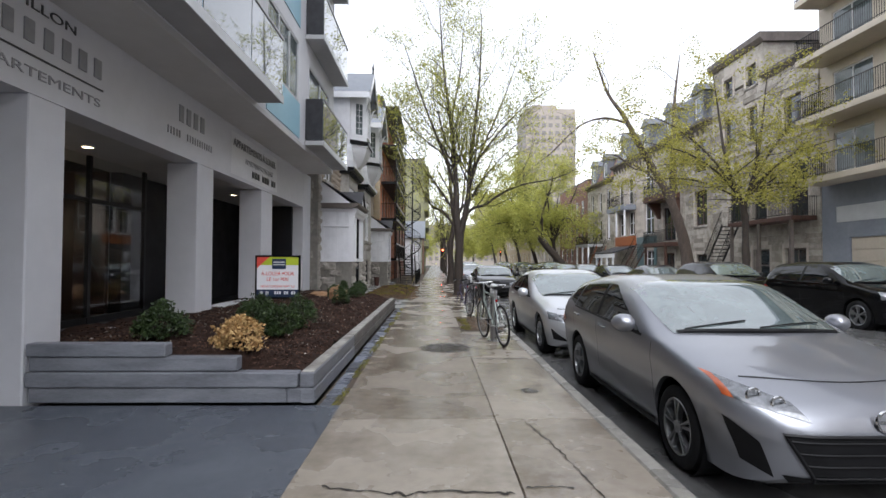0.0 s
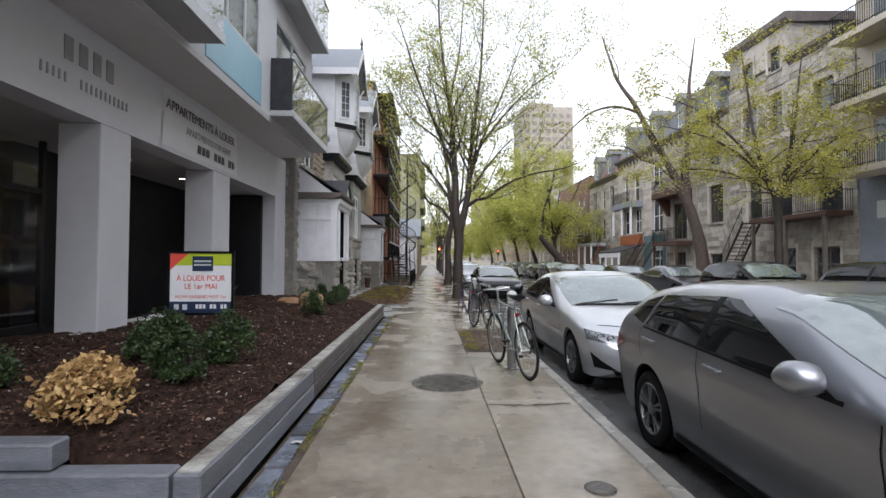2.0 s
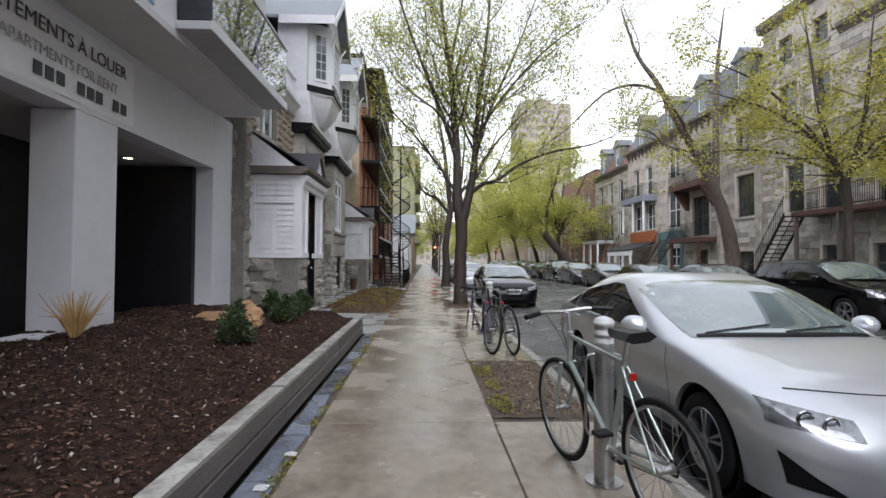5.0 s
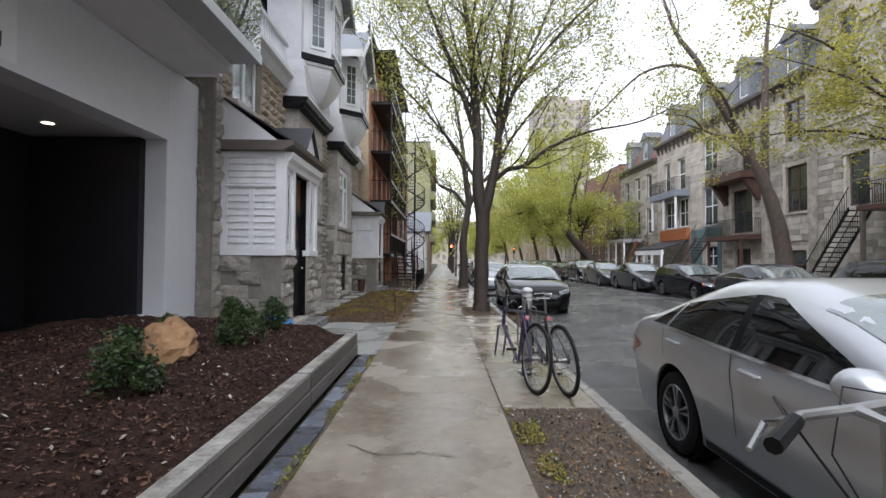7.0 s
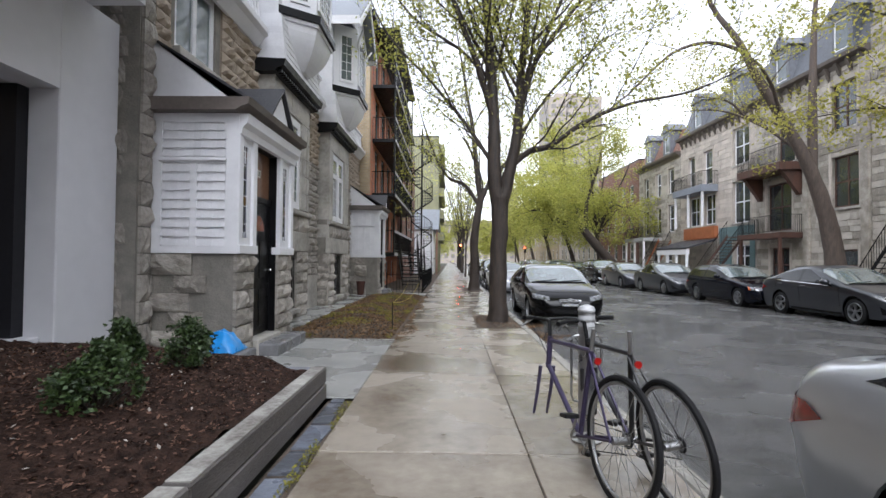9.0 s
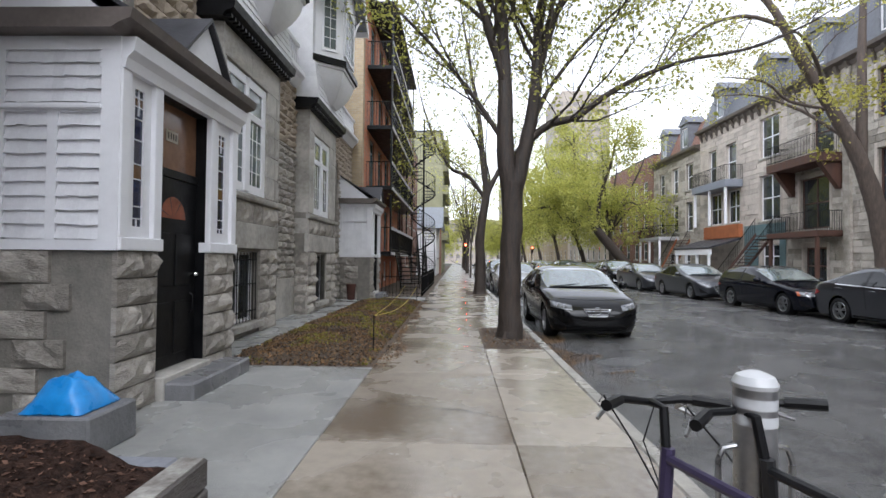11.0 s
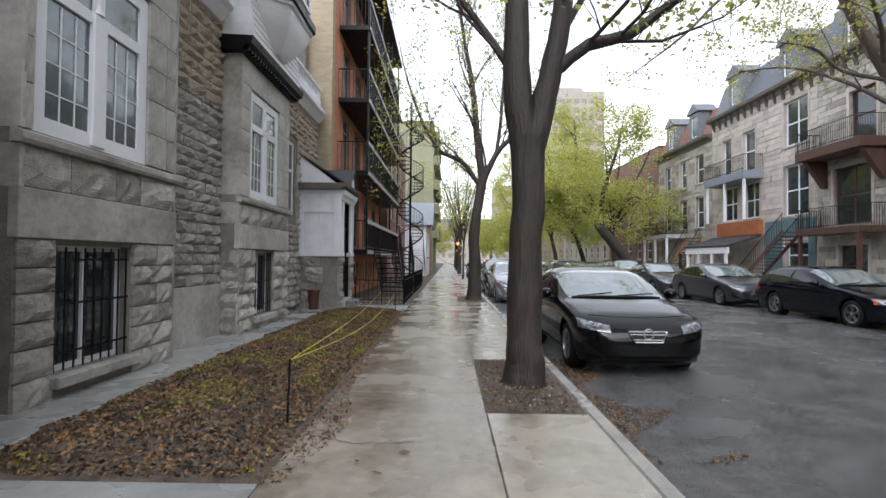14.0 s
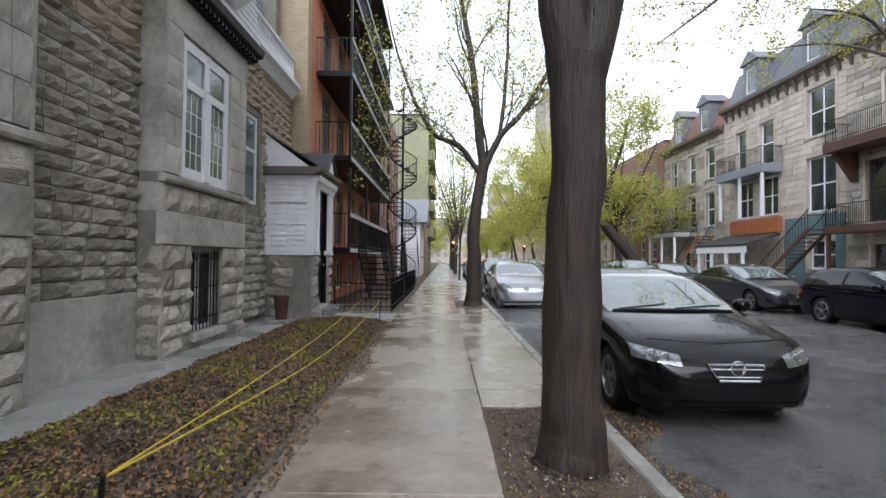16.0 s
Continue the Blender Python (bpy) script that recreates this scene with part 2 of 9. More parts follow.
# ---------- mesh building ----------
class Geo:
    """Collects vertices and faces of one mesh."""

    def __init__(self):
        self.v, self.f = [], []

    def face(self, pts):
        n = len(self.v)
        self.v += [tuple(p) for p in pts]
        self.f.append(tuple(range(n, n + len(pts))))
        return self

    def box(self, x0, x1, y0, y1, z0, z1, c=0.0):
        """A box, with its twelve edges chamfered by c."""
        n = len(self.v)
        if c <= 0:
            self.v += [(x, y, z) for x in (x0, x1) for y in (y0, y1) for z in (z0, z1)]
            self.f += [tuple(n + i for i in q) for q in ((0, 1, 3, 2), (4, 6, 7, 5), (0, 4, 5, 1), (2, 3, 7, 6), (0, 2, 6, 4), (1, 5, 7, 3))]
            return self
        lo, hi = (x0, y0, z0), (x1, y1, z1)
        idx = {}
        for sx in (0, 1):
            for sy in (0, 1):
                for sz in (0, 1):
                    s = (sx, sy, sz)
                    for a in range(3):
                        p = [hi[i] if s[i] else lo[i] for i in range(3)]
                        for i in range(3):
                            if i != a:
                                p[i] += -c if s[i] else c
                        idx[s, a] = len(self.v)
                        self.v.append(tuple(p))
        for a in range(3):
            b, d = (a + 1) % 3, (a + 2) % 3
            for sa in (0, 1):
                def k(sb, sd):
                    s = [0, 0, 0]
                    s[a], s[b], s[d] = sa, sb, sd
                    return idx[tuple(s), a]
                q = [k(0, 0), k(1, 0), k(1, 1), k(0, 1)]
                self.f.append(tuple(q if sa else q[::-1]))
            for sb in (0, 1):
                for sd in (0, 1):
                    def e(sa, ax):
                        s = [0, 0, 0]
                        s[a], s[b], s[d] = sa, sb, sd
                        return idx[tuple(s), ax]
                    q = [e(0, b), e(1, b), e(1, d), e(0, d)]
                    self.f.append(tuple(q if sb == sd else q[::-1]))
        for s in [(i, j, k2) for i in (0, 1) for j in (0, 1) for k2 in (0, 1)]:
            q = [idx[s, 0], idx[s, 1], idx[s, 2]]
            self.f.append(tuple(q if sum(s) % 2 else q[::-1]))
        return self

    def prism(self, poly, axis, a, b):
        """A polygon (in the two other axes, in xyz order) drawn out along an axis from a to b."""
        n, m = len(self.v), len(poly)
        def at(p, w):
            q = list(p)
            q.insert("xyz".index(axis), w)
            return tuple(q)
        self.v += [at(p, a) for p in poly] + [at(p, b) for p in poly]
        self.f += [tuple(range(n + m - 1, n - 1, -1)), tuple(range(n + m, n + 2 * m))]
        self.f += [(n + i, n + (i + 1) % m, n + m + (i + 1) % m, n + m + i) for i in range(m)]
        return self

    def tube(self, pts, radii, n=8, caps=True):
        """A round tube along points."""
        pts = [Vector(p) for p in pts]
        if not hasattr(radii, "__len__"):
            radii = [radii] * len(pts)
        base = len(self.v)
        ref = None
        for i, p in enumerate(pts):
            d = (pts[min(i + 1, len(pts) - 1)] - pts[max(i - 1, 0)])
            d = d.normalized() if d.length > 1e-9 else Vector((0, 0, 1))
            if ref is None:
                ref = d.orthogonal().normalized()
            ref = (ref - d * ref.dot(d))
            ref = ref.normalized() if ref.length > 1e-6 else d.orthogonal().normalized()
            u = d.cross(ref)
            for k in range(n):
                a = 2 * math.pi * k / n
                self.v.append(tuple(p + (ref * math.cos(a) + u * math.sin(a)) * radii[i]))
        for i in range(len(pts) - 1):
            for k in range(n):
                a, b = base + i * n + k, base + i * n + (k + 1) % n
                self.f.append((a, b, b + n, a + n))
        if caps:
            self.f.append(tuple(base + k for k in range(n))[::-1])
            self.f.append(tuple(base + (len(pts) - 1) * n + k for k in range(n)))
        return self

    def ring(self, centre, axis, r, t, n=24, m=6, squash=1.0):
        """A torus of radius r and tube radius t round an axis 'x', 'y' or 'z'."""
        base = len(self.v)
        ia = "xyz".index(axis)
        ib, ic = (ia + 1) % 3, (ia + 2) % 3
        for i in range(n):
            a = 2 * math.pi * i / n
            for k in range(m):
                b = 2 * math.pi * k / m
                p = [0, 0, 0]
                rr = r + t * math.cos(b)
                p[ia], p[ib], p[ic] = t * squash * math.sin(b), rr * math.cos(a), rr * math.sin(a)
                self.v.append(tuple(p[j] + centre[j] for j in range(3)))
        for i in range(n):
            for k in range(m):
                a, b = base + i * m + k, base + i * m + (k + 1) % m
                c, d = base + ((i + 1) % n) * m + (k + 1) % m, base + ((i + 1) % n) * m + k
                self.f.append((a, b, c, d))
        return self

    def disc(self, c, axis, r, h, n=24):
        d = [0, 0, 0]
        d["xyz".index(axis)] = h
        return self.tube([c, [c[i] + d[i] for i in range(3)]], r, n)

    def grid(self, nu, nv, fn):
        base = len(self.v)
        for i in range(nu + 1):
            for j in range(nv + 1):
                self.v.append(tuple(fn(i / nu, j / nv)))
        for i in range(nu):
            for j in range(nv):
                a = base + i * (nv + 1) + j
                self.f.append((a, a + nv + 1, a + nv + 2, a + 1))
        return self

    def mesh(self, name, material, smooth=False, origin=(0, 0, 0)):
        me = bpy.data.meshes.new(name)
        o = origin
        me.from_pydata([(x - o[0], y - o[1], z - o[2]) for x, y, z in self.v], [], self.f)
        if material:
            me.materials.append(material)
        if smooth:
            me.shade_smooth()
            me.set_sharp_from_angle(angle=radians(38))
        me.update()
        return me


def thing(name, at=(0, 0, 0), label="", category="", group="", kind=""):
    ob = new(name)
    ob.empty_display_size = 0.1
    ob.location = at
    return tagged(ob, label, category, group, kind)


def origin_of(ob):
    o = Vector((0, 0, 0))
    while ob:
        o = o + ob.location
        ob = ob.parent
    return o


def part(name, geo, material, parent, label="", smooth=False, kind=""):
    """One mesh object under a thing or a part; the geometry is in world metres."""
    ob = new(name, geo.mesh(name, material, smooth, origin_of(parent)))
    ob.parent = parent
    return tagged(ob, label, kind=kind)


def solo(name, geo, material, label="", category="", kind="", smooth=False, group=""):
    xs = [v[0] for v in geo.v]
    ys = [v[1] for v in geo.v]
    zs = [v[2] for v in geo.v]
    o = ((min(xs) + max(xs)) / 2, (min(ys) + max(ys)) / 2, min(zs))
    ob = new(name, geo.mesh(name, material, smooth, o))
    ob.location = o
    return tagged(ob, label, category, group, kind)


def holed(x0, x1, y0, y1, z0, z1, holes):
    """A wall along y, x0 to x1 thick, with rectangular openings (ya, yb, za, zb) through it."""
    g = Geo()
    ys = sorted({y0, y1, *[min(max(h[i], y0), y1) for h in holes for i in (0, 1)]})
    for ya, yb in zip(ys, ys[1:]):
        cuts = sorted((max(h[2], z0), min(h[3], z1)) for h in holes if h[0] < (ya + yb) / 2 < h[1])
        z = z0
        for a, b in cuts:
            if a > z + 1e-4:
                g.box(x0, x1, ya, yb, z, a)
            z = max(z, b)
        if z < z1 - 1e-4:
            g.box(x0, x1, ya, yb, z, z1)
    return g


def frame_geo(x0, x1, y0, y1, z0, z1, w):
    """A rectangular frame of bars w wide, in a wall along y."""
    return Geo().box(x0, x1, y0, y0 + w, z0, z1).box(x0, x1, y1 - w, y1, z0, z1).box(x0, x1, y0 + w, y1 - w, z0, z0 + w).box(x0, x1, y0 + w, y1 - w, z1 - w, z1)


def window(parent, side, x, y0, y1, z0, z1, material, glass, w=0.07, mull=(), rails=(), depth=0.16, sill=None):
    """A window in an opening of a wall along y whose face is at x; side +1 looks to +x, -1 to -x."""
    xa, xb = sorted((x - side * depth, x - side * (depth - 0.07)))
    win = part("window", frame_geo(xa, xb, y0, y1, z0, z1, w), material, parent)
    for t in mull:
        ym = y0 + (y1 - y0) * t
        part("mullion", Geo().box(xa, xb + 0.004, ym - w / 2, ym + w / 2, z0 + w, z1 - w), material, win)
    for t in rails:
        zm = z0 + (z1 - z0) * t
        part("rail", Geo().box(xa + 0.004, xb + 0.008, y0 + w, y1 - w, zm - w / 2.5, zm + w / 2.5), material, win)
    xm = (xa + xb) / 2
    part("pane", Geo().box(xm - 0.008, xm + 0.008, y0 + w * 0.9, y1 - w * 0.9, z0 + w * 0.9, z1 - w * 0.9), glass, win)
    if sill:
        s0, s1 = sorted((x - side * 0.1, x + side * 0.09))
        part("sill", Geo().box(s0, s1, y0 - 0.08, y1 + 0.08, z0 - 0.13, z0 - 0.003, 0.01), sill, parent)
    return win


# ---------- ground ----------
solo("ground", Geo().box(-400, 400, -300, 700, -0.9, -0.42), M_EARTHFAR, "dark flat ground reaching the horizon", "ground", "structure")
solo("road", Geo().prism([(1.70, -0.33), (3.2, -0.285), (5.2, -0.235), (7.4, -0.215), (9.6, -0.22), (11.6, -0.25), (13.1, -0.30), (13.1, -0.6), (1.70, -0.6)], "y", -30, 260), M_ROAD, "wet dark asphalt road with faint patches", "road", "structure")
solo("yard_ground", Geo().box(-14, -0.97, 16.0, 120, -0.3, -0.012), M_DIRT, "bare earth of the front yards", "ground", "structure")
solo("driveway", Geo().box(-14, -0.975, -30, 5.2, -0.3, -0.003), M_DRIVE, "wet blue-grey painted asphalt forecourt", "driveway", "structure")
solo("pavement_east", Geo().box(13.3, 15.2, -30, 260, -0.6, 0.0).box(15.2, 19.4, -30, 260, -0.6, -0.01), M_PAD, "concrete pavement on the far side of the road", "pavement", "structure")
solo("curb_east", Geo().box(13.1, 13.3, -30, 260, -0.6, 0.005, 0.01), M_CURB, "concrete kerb along the far pavement", "kerb", "structure")

pavement = thing("pavement", (0, 0, 0), "wet worn concrete pavement slabs with open joints", "pavement", kind="structure")
curb = thing("curb", (0, 0, 0), "worn concrete kerb stones along the road", "kerb", kind="structure")
SLAB_Y = [-9.9, -7.0, -4.1, -1.2, 1.75, 4.74, 7.82, 10.62, 13.35, 14.58, 17.1, 19.5, 21.95, 24.4, 26.9, 29.5, 32.2, 35.0, 37.8, 40.6, 43.4, 46.2]
PITS = [(10.75, 13.35), (21.25, 23.75), (33.4, 35.8)]
X_LEFT, X_MID, X_CURB = -0.98, 0.59, 1.55


def slab(x0, x1, y0, y1):
    part("slab", Geo().box(x0 + 0.004, x1 - 0.004, y0 + 0.004, y1 - 0.004, -0.14, random.uniform(-0.004, 0.004), 0.006), M_SLAB, pavement)


pavement_bed = part("joint_bed", Geo().box(X_LEFT, X_CURB, -12, 46.2, -0.3, -0.016), M_DIRT, pavement, "dark earth in the joints", kind="stuff")
for y0, y1 in zip(SLAB_Y, SLAB_Y[1:]):
    slab(X_LEFT, X_MID, y0, y1)
    cuts = [(max(a, y0), min(b, y1)) for a, b in PITS if a < y1 and b > y0]
    z = y0
    for a, b in cuts:
        if a - z > 0.15:
            slab(X_MID, X_CURB, z, a)
        z = b
    if y1 - z > 0.15:
        slab(X_MID, X_CURB, z, y1)
solo("pavement_far", Geo().box(X_LEFT, X_CURB, 46.2, 260, -0.3, 0.0), M_PAD, "wet concrete pavement further along", "pavement", "structure")
y = -12.0
while y < 60:
    part("kerb_stone", Geo().box(X_CURB + 0.004, 1.70, y + 0.004, y + 2.396, -0.6, random.uniform(-0.004, 0.006), 0.018), M_CURB, curb)
    y += 2.4
part("kerb_run", Geo().box(X_CURB + 0.004, 1.70, 60, 260, -0.6, 0.0, 0.018), M_CURB, curb)


def bumpy(x0, x1, y0, y1, nx, ny, zf, amp, freq):
    return Geo().grid(nx, ny, lambda u, v: (x0 + (x1 - x0) * u, y0 + (y1 - y0) * v, zf(u, v) + amp * noise.fractal(Vector((x0 + (x1 - x0) * u, y0 + (y1 - y0) * v, 3.1)) * freq, 0.8, 2.0, 4)))


for a, b in PITS:
    solo("tree_pit", bumpy(X_MID, X_CURB, a, b, 14, 34, lambda u, v: -0.012, 0.022, 5), M_DIRT, "bare trodden earth in a square tree pit", "tree pit", "structure", smooth=True)

# ---------- planter ----------
PX = -1.25
planter = thing("planter", (-2.8, 10.6, 0), "raised bed of grey painted timbers, stepped at one end", "planter")
H = [0.0, 0.165, 0.33, 0.485, 0.63]


def timber(x0, x1, y0, y1, z0, z1, m=M_TIMBER):
    return part("timber", Geo().box(x0 + 0.003, x1 - 0.003, y0 + 0.003, y1 - 0.003, z0 + 0.003, z1 - 0.003, 0.012), m, planter)


timber(-4.25, -1.55, 5.26, 5.42, H[0], H[1])
timber(-1.55, PX - 0.1, 5.26, 5.42, H[0], H[1])
timber(-4.28, -1.43, 5.24, 5.40, H[1], H[2])
timber(-4.26, -2.08, 5.27, 5.43, H[2], H[3])
timber(-4.28, -2.82, 5.25, 5.41, H[3], H[4])
for y0, y1 in ((5.24, 7.9), (7.9, 10.6), (10.6, 13.3), (13.3, 15.95)):
    o = random.uniform(0, 0.6) if y0 > 6 else 0
    # Side rows past y 6 take the timber with shade in its colour.
    timber(PX - 0.16, PX, y0, y1, H[0], H[1], M_FLANK if y0 > 6 else M_TIMBER)
    timber(PX - 0.165, PX - 0.005, y0, y1, H[1], H[2], M_FLANK if y0 > 6 else M_TIMBER)
    part("top_edge", Geo().box(PX - 0.15, PX - 0.02, y0 + 0.03, y1 - 0.03, H[2] - 0.004, H[2] + 0.004), M_WORN, planter, "timber top worn to bare wood and old white paint")
timber(-4.2, PX - 0.17, 15.79, 15.95, H[0], H[1])
timber(-4.2, PX - 0.17, 15.79, 15.95, H[1], H[2])
SOILZ = lambda u, v: 0.56 - 0.26 * u ** 4 + 0.03 * math.sin(v * 9)


def soil_cap(x, y):
    return (0.29 if x > -2.1 else 0.44 if x > -2.84 else 0.58) + max(0, y - 5.45) * 0.6


def soil_z(x, y):
    u, v = (x + 4.9) / (PX - 0.16 + 4.9), (y - 5.41) / (15.8 - 5.41)
    return min(soil_cap(x, y), SOILZ(u, v) + 0.05 * noise.fractal(Vector((x, y, 3.1)) * 2.3, 0.8, 2.0, 4) + 0.02 * noise.noise(Vector((x, y, 9)) * 9))


solo("flower_bed", Geo().grid(70, 170, lambda u, v: (-4.9 + 3.49 * u, 5.41 + 10.39 * v, soil_z(-4.9 + 3.49 * u, 5.41 + 10.39 * v))), M_SOIL, "dark brown bark mulch covering the raised bed", "mulch", "stuff", smooth=True)


def flakes(n, area, zf, size, flat=0.35, seed=1):
    """Small bent chips or leaves strewn over an area."""
    rng = random.Random(seed)
    g = Geo()
    for _ in range(n):
        x, y = rng.uniform(area[0], area[1]), rng.uniform(area[2], area[3])
        s = size * rng.uniform(0.5, 1.5)
        c = Vector((x, y, zf(x, y) + 0.004 + rng.random() * size * 0.3))
        d = Vector((rng.gauss(0, 1), rng.gauss(0, 1), rng.gauss(0, flat))).normalized()
        e = d.cross(Vector((rng.gauss(0, flat), rng.gauss(0, flat), 1))).normalized() * s * 0.45
        up = Vector((0, 0, s * 0.2))
        g.face([c - d * s, c + e + up, c + d * s, c - e])
    return g


for i, (a, b) in enumerate(PITS[:2]):
    solo("pit_debris", flakes(2600, (X_MID + 0.03, X_CURB - 0.03, a + 0.04, b - 0.04), lambda x, y: 0.004, 0.014, 0.5, 40 + i), M_LITTER, "dead leaf crumbs and grit in the tree pit", "leaf litter", "stuff")
    solo("pit_pebbles", flakes(420, (X_MID + 0.03, X_CURB - 0.03, a + 0.04, b - 0.04), lambda x, y: 0.008, 0.014, 0.6, 50 + i), M_CURB, "pale pebbles in the tree pit", "pebbles", "stuff")
solo("spilled_earth", flakes(5200, (X_LEFT - 0.02, X_LEFT + 0.34, 19.7, 30), lambda x, y: 0.003 if (x - X_LEFT) < 0.05 + 0.3 * max(0, noise.noise(Vector((x, y * 0.8, 2))) + 0.25) else -0.3, 0.016, 0.4, 60), M_LITTER, "crumbs of earth and leaf spilled on the pavement edge", "earth", "stuff")


solo("mulch_chips", flakes(34000, (-4.6, PX - 0.2, 5.5, 15.75), soil_z, 0.016), M_CHIP, "loose bark chips on the raised bed", "mulch", "stuff")

M_PALECHIP = mat("pale_chip", (0.42, 0.38, 0.34), (0.22, 0.19, 0.16), 3, 0.8, island=0.8)
solo("pale_chips", flakes(900, (-4.4, PX - 0.25, 5.6, 15.6), lambda x, y: soil_z(x, y) + 0.008, 0.018, 0.5, 21), M_PALECHIP, "pale wood splinters scattered over the mulch", "wood chips", "stuff")

# strip of broken slate between the planter and the pavement
gutter = thing("slate_strip", (-1.1, 10.6, 0), "wet blue-grey slate strip with dirt along the planter", "slate strip", kind="structure")
part("bed", Geo().box(PX + 0.002, X_LEFT - 0.004, 5.2, 16.0, -0.3, -0.035), M_DIRT, gutter)
y = 5.2
while y < 15.9:
    l = random.uniform(0.35, 0.9)
    part("slate", Geo().prism([(PX + 0.02 + random.random() * 0.03, y + 0.01), (X_LEFT - 0.02 - random.random() * 0.09, y + random.random() * 0.06), (X_LEFT - 0.02 - random.random() * 0.07, y + l - 0.03), (PX + 0.02 + random.random() * 0.04, y + l - 0.02 - random.random() * 0.05)], "z", -0.06, -0.022 + random.random() * 0.012), M_GUTTER, gutter)
    y += l
solo("moss", flakes(3500, (X_LEFT - 0.09, X_LEFT + 0.03, 5.2, 15.9), lambda x, y: -0.012 if noise.noise(Vector((x * 2, y * 1.7, 0))) > -0.05 else -0.2, 0.012, 0.8, 5), M_MOSS, "yellow-green moss along the pavement edge", "moss", "stuff")
solo("pit_moss", flakes(2600, (X_MID + 0.02, X_MID + 0.25, 10.8, 13.3), lambda x, y: 0.0 if noise.noise(Vector((x * 3, y * 2.1, 4))) > 0 else -0.2, 0.015, 0.8, 6), M_MOSS, "yellow-green moss in the tree pit", "moss", "stuff")

# entrance pad, garden and path of the stone house
solo("entrance_pad", Geo().box(-4.5, X_LEFT - 0.004, 16.0, 19.75, -0.2, 0.002, 0.006), M_PAD, "smooth wet concrete slab before the entrance", "paving", "structure")
solo("house_path", Geo().box(-4.0, -3.08, 19.77, 32.2, -0.2, 0.02, 0.01), M_PAD, "narrow wet concrete path along the house", "path", "structure")
solo("fence_path", Geo().box(-4.0, X_LEFT - 0.004, 30.3, 32.2, -0.2, 0.008, 0.01), M_PAD, "concrete slab leading to the second porch", "paving", "structure")
GZ = lambda x, y: -0.03 + min(1, max(0, (y - 19.8) / 0.5)) * min(1, max(0, (-0.97 - x) / 0.22)) * (0.03 + 0.10 * math.exp(-((x + 2.1) / 0.75) ** 2) + 0.03 * noise.fractal(Vector((x, y, 0)) * 2, 0.8, 2, 4))
solo("garden_bed", Geo().grid(44, 150, lambda u, v: (-3.08 + 2.1 * u, 19.8 + 10.4 * v, GZ(-3.08 + 2.1 * u, 19.8 + 10.4 * v))), M_DIRT, "low mound of dark garden earth", "garden", "structure", smooth=True)
solo("leaf_litter", flakes(42000, (-3.1, -1.05, 19.85, 30.2), GZ, 0.021, 0.6, 3), M_LITTER, "brown and yellow fallen leaves on the garden", "leaf litter", "stuff")
solo("green_shoots", flakes(8000, (-3.05, -1.05, 19.9, 30.2), lambda x, y: GZ(x, y) + (0.016 if noise.noise(Vector((x * 1.6, y * 1.1, 4))) > 0.05 else -0.2), 0.021, 1.0, 8), M_MOSS, "small yellow-green shoots among the leaves", "weeds", "stuff")
solo("gutter_leaves", flakes(24000, (1.71, 3.4, 17, 25.5), lambda x, y: -0.328 + 0.03 * (x - 1.7) if (x - 1.7) < 0.20 + (1.25 if 20.9 < y else 0) * max(0, noise.noise(Vector((x * 1.5, y * 1.5, 7))) + 0.3) else -0.7, 0.017, 0.4, 9), M_LITTER, "wet brown leaves lying along the kerb", "leaf litter", "stuff")

# ---------- white apartment block ----------
XF, XW, XB = -4.3, -3.38, -2.9
apartment = thing("apartment_block", (-8, 6, 0), "white rendered apartment block with blue panels and glass balconies", "building", kind="structure")
cols = [(-0.9, -0.3), (1.9, 2.5), (5.25, 5.78), (8.98, 9.63), (12.30, 13.12)]
for a, b in cols:
    part("column", Geo().box(-4.85, XF, a, b, -0.1, 3.28, 0.012), M_WHITEREND, apartment)
part("end_pier", Geo().box(-6.4, XF, 16.2, 17.15, -0.1, 4.44, 0.012), M_WHITEREND, apartment)
part("fascia", Geo().box(-4.7, XF, -14, 16.197, 3.283, 4.40), M_WHITEREND, apartment, "white rendered fascia")
part("overhang_soffit", Geo().box(-4.8, XW, -14, 16.4, 4.403, 4.5), M_SOFFIT, apartment)
part("porch_ceiling", Geo().box(-6.6, -4.703, -14, 16.197, 3.30, 3.4), M_SOFFIT, apartment)
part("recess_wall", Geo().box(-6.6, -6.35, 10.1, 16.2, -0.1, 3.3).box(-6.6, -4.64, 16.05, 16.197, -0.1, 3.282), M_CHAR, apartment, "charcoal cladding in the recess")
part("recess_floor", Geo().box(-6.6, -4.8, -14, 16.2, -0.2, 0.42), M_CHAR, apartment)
for a, b in ((5.79, 8.97), (9.64, 12.29), (13.13, 16.19)):
    part("threshold", Geo().box(-4.8, -4.45, a, b, 0.3, 0.56, 0.01), M_WHITEREND, apartment)
UPW = [(-12, -9.5), (-8, -4), (-2.5, 1.5), (3, 5), (6.0, 8.6), (9.9, 12.2)]
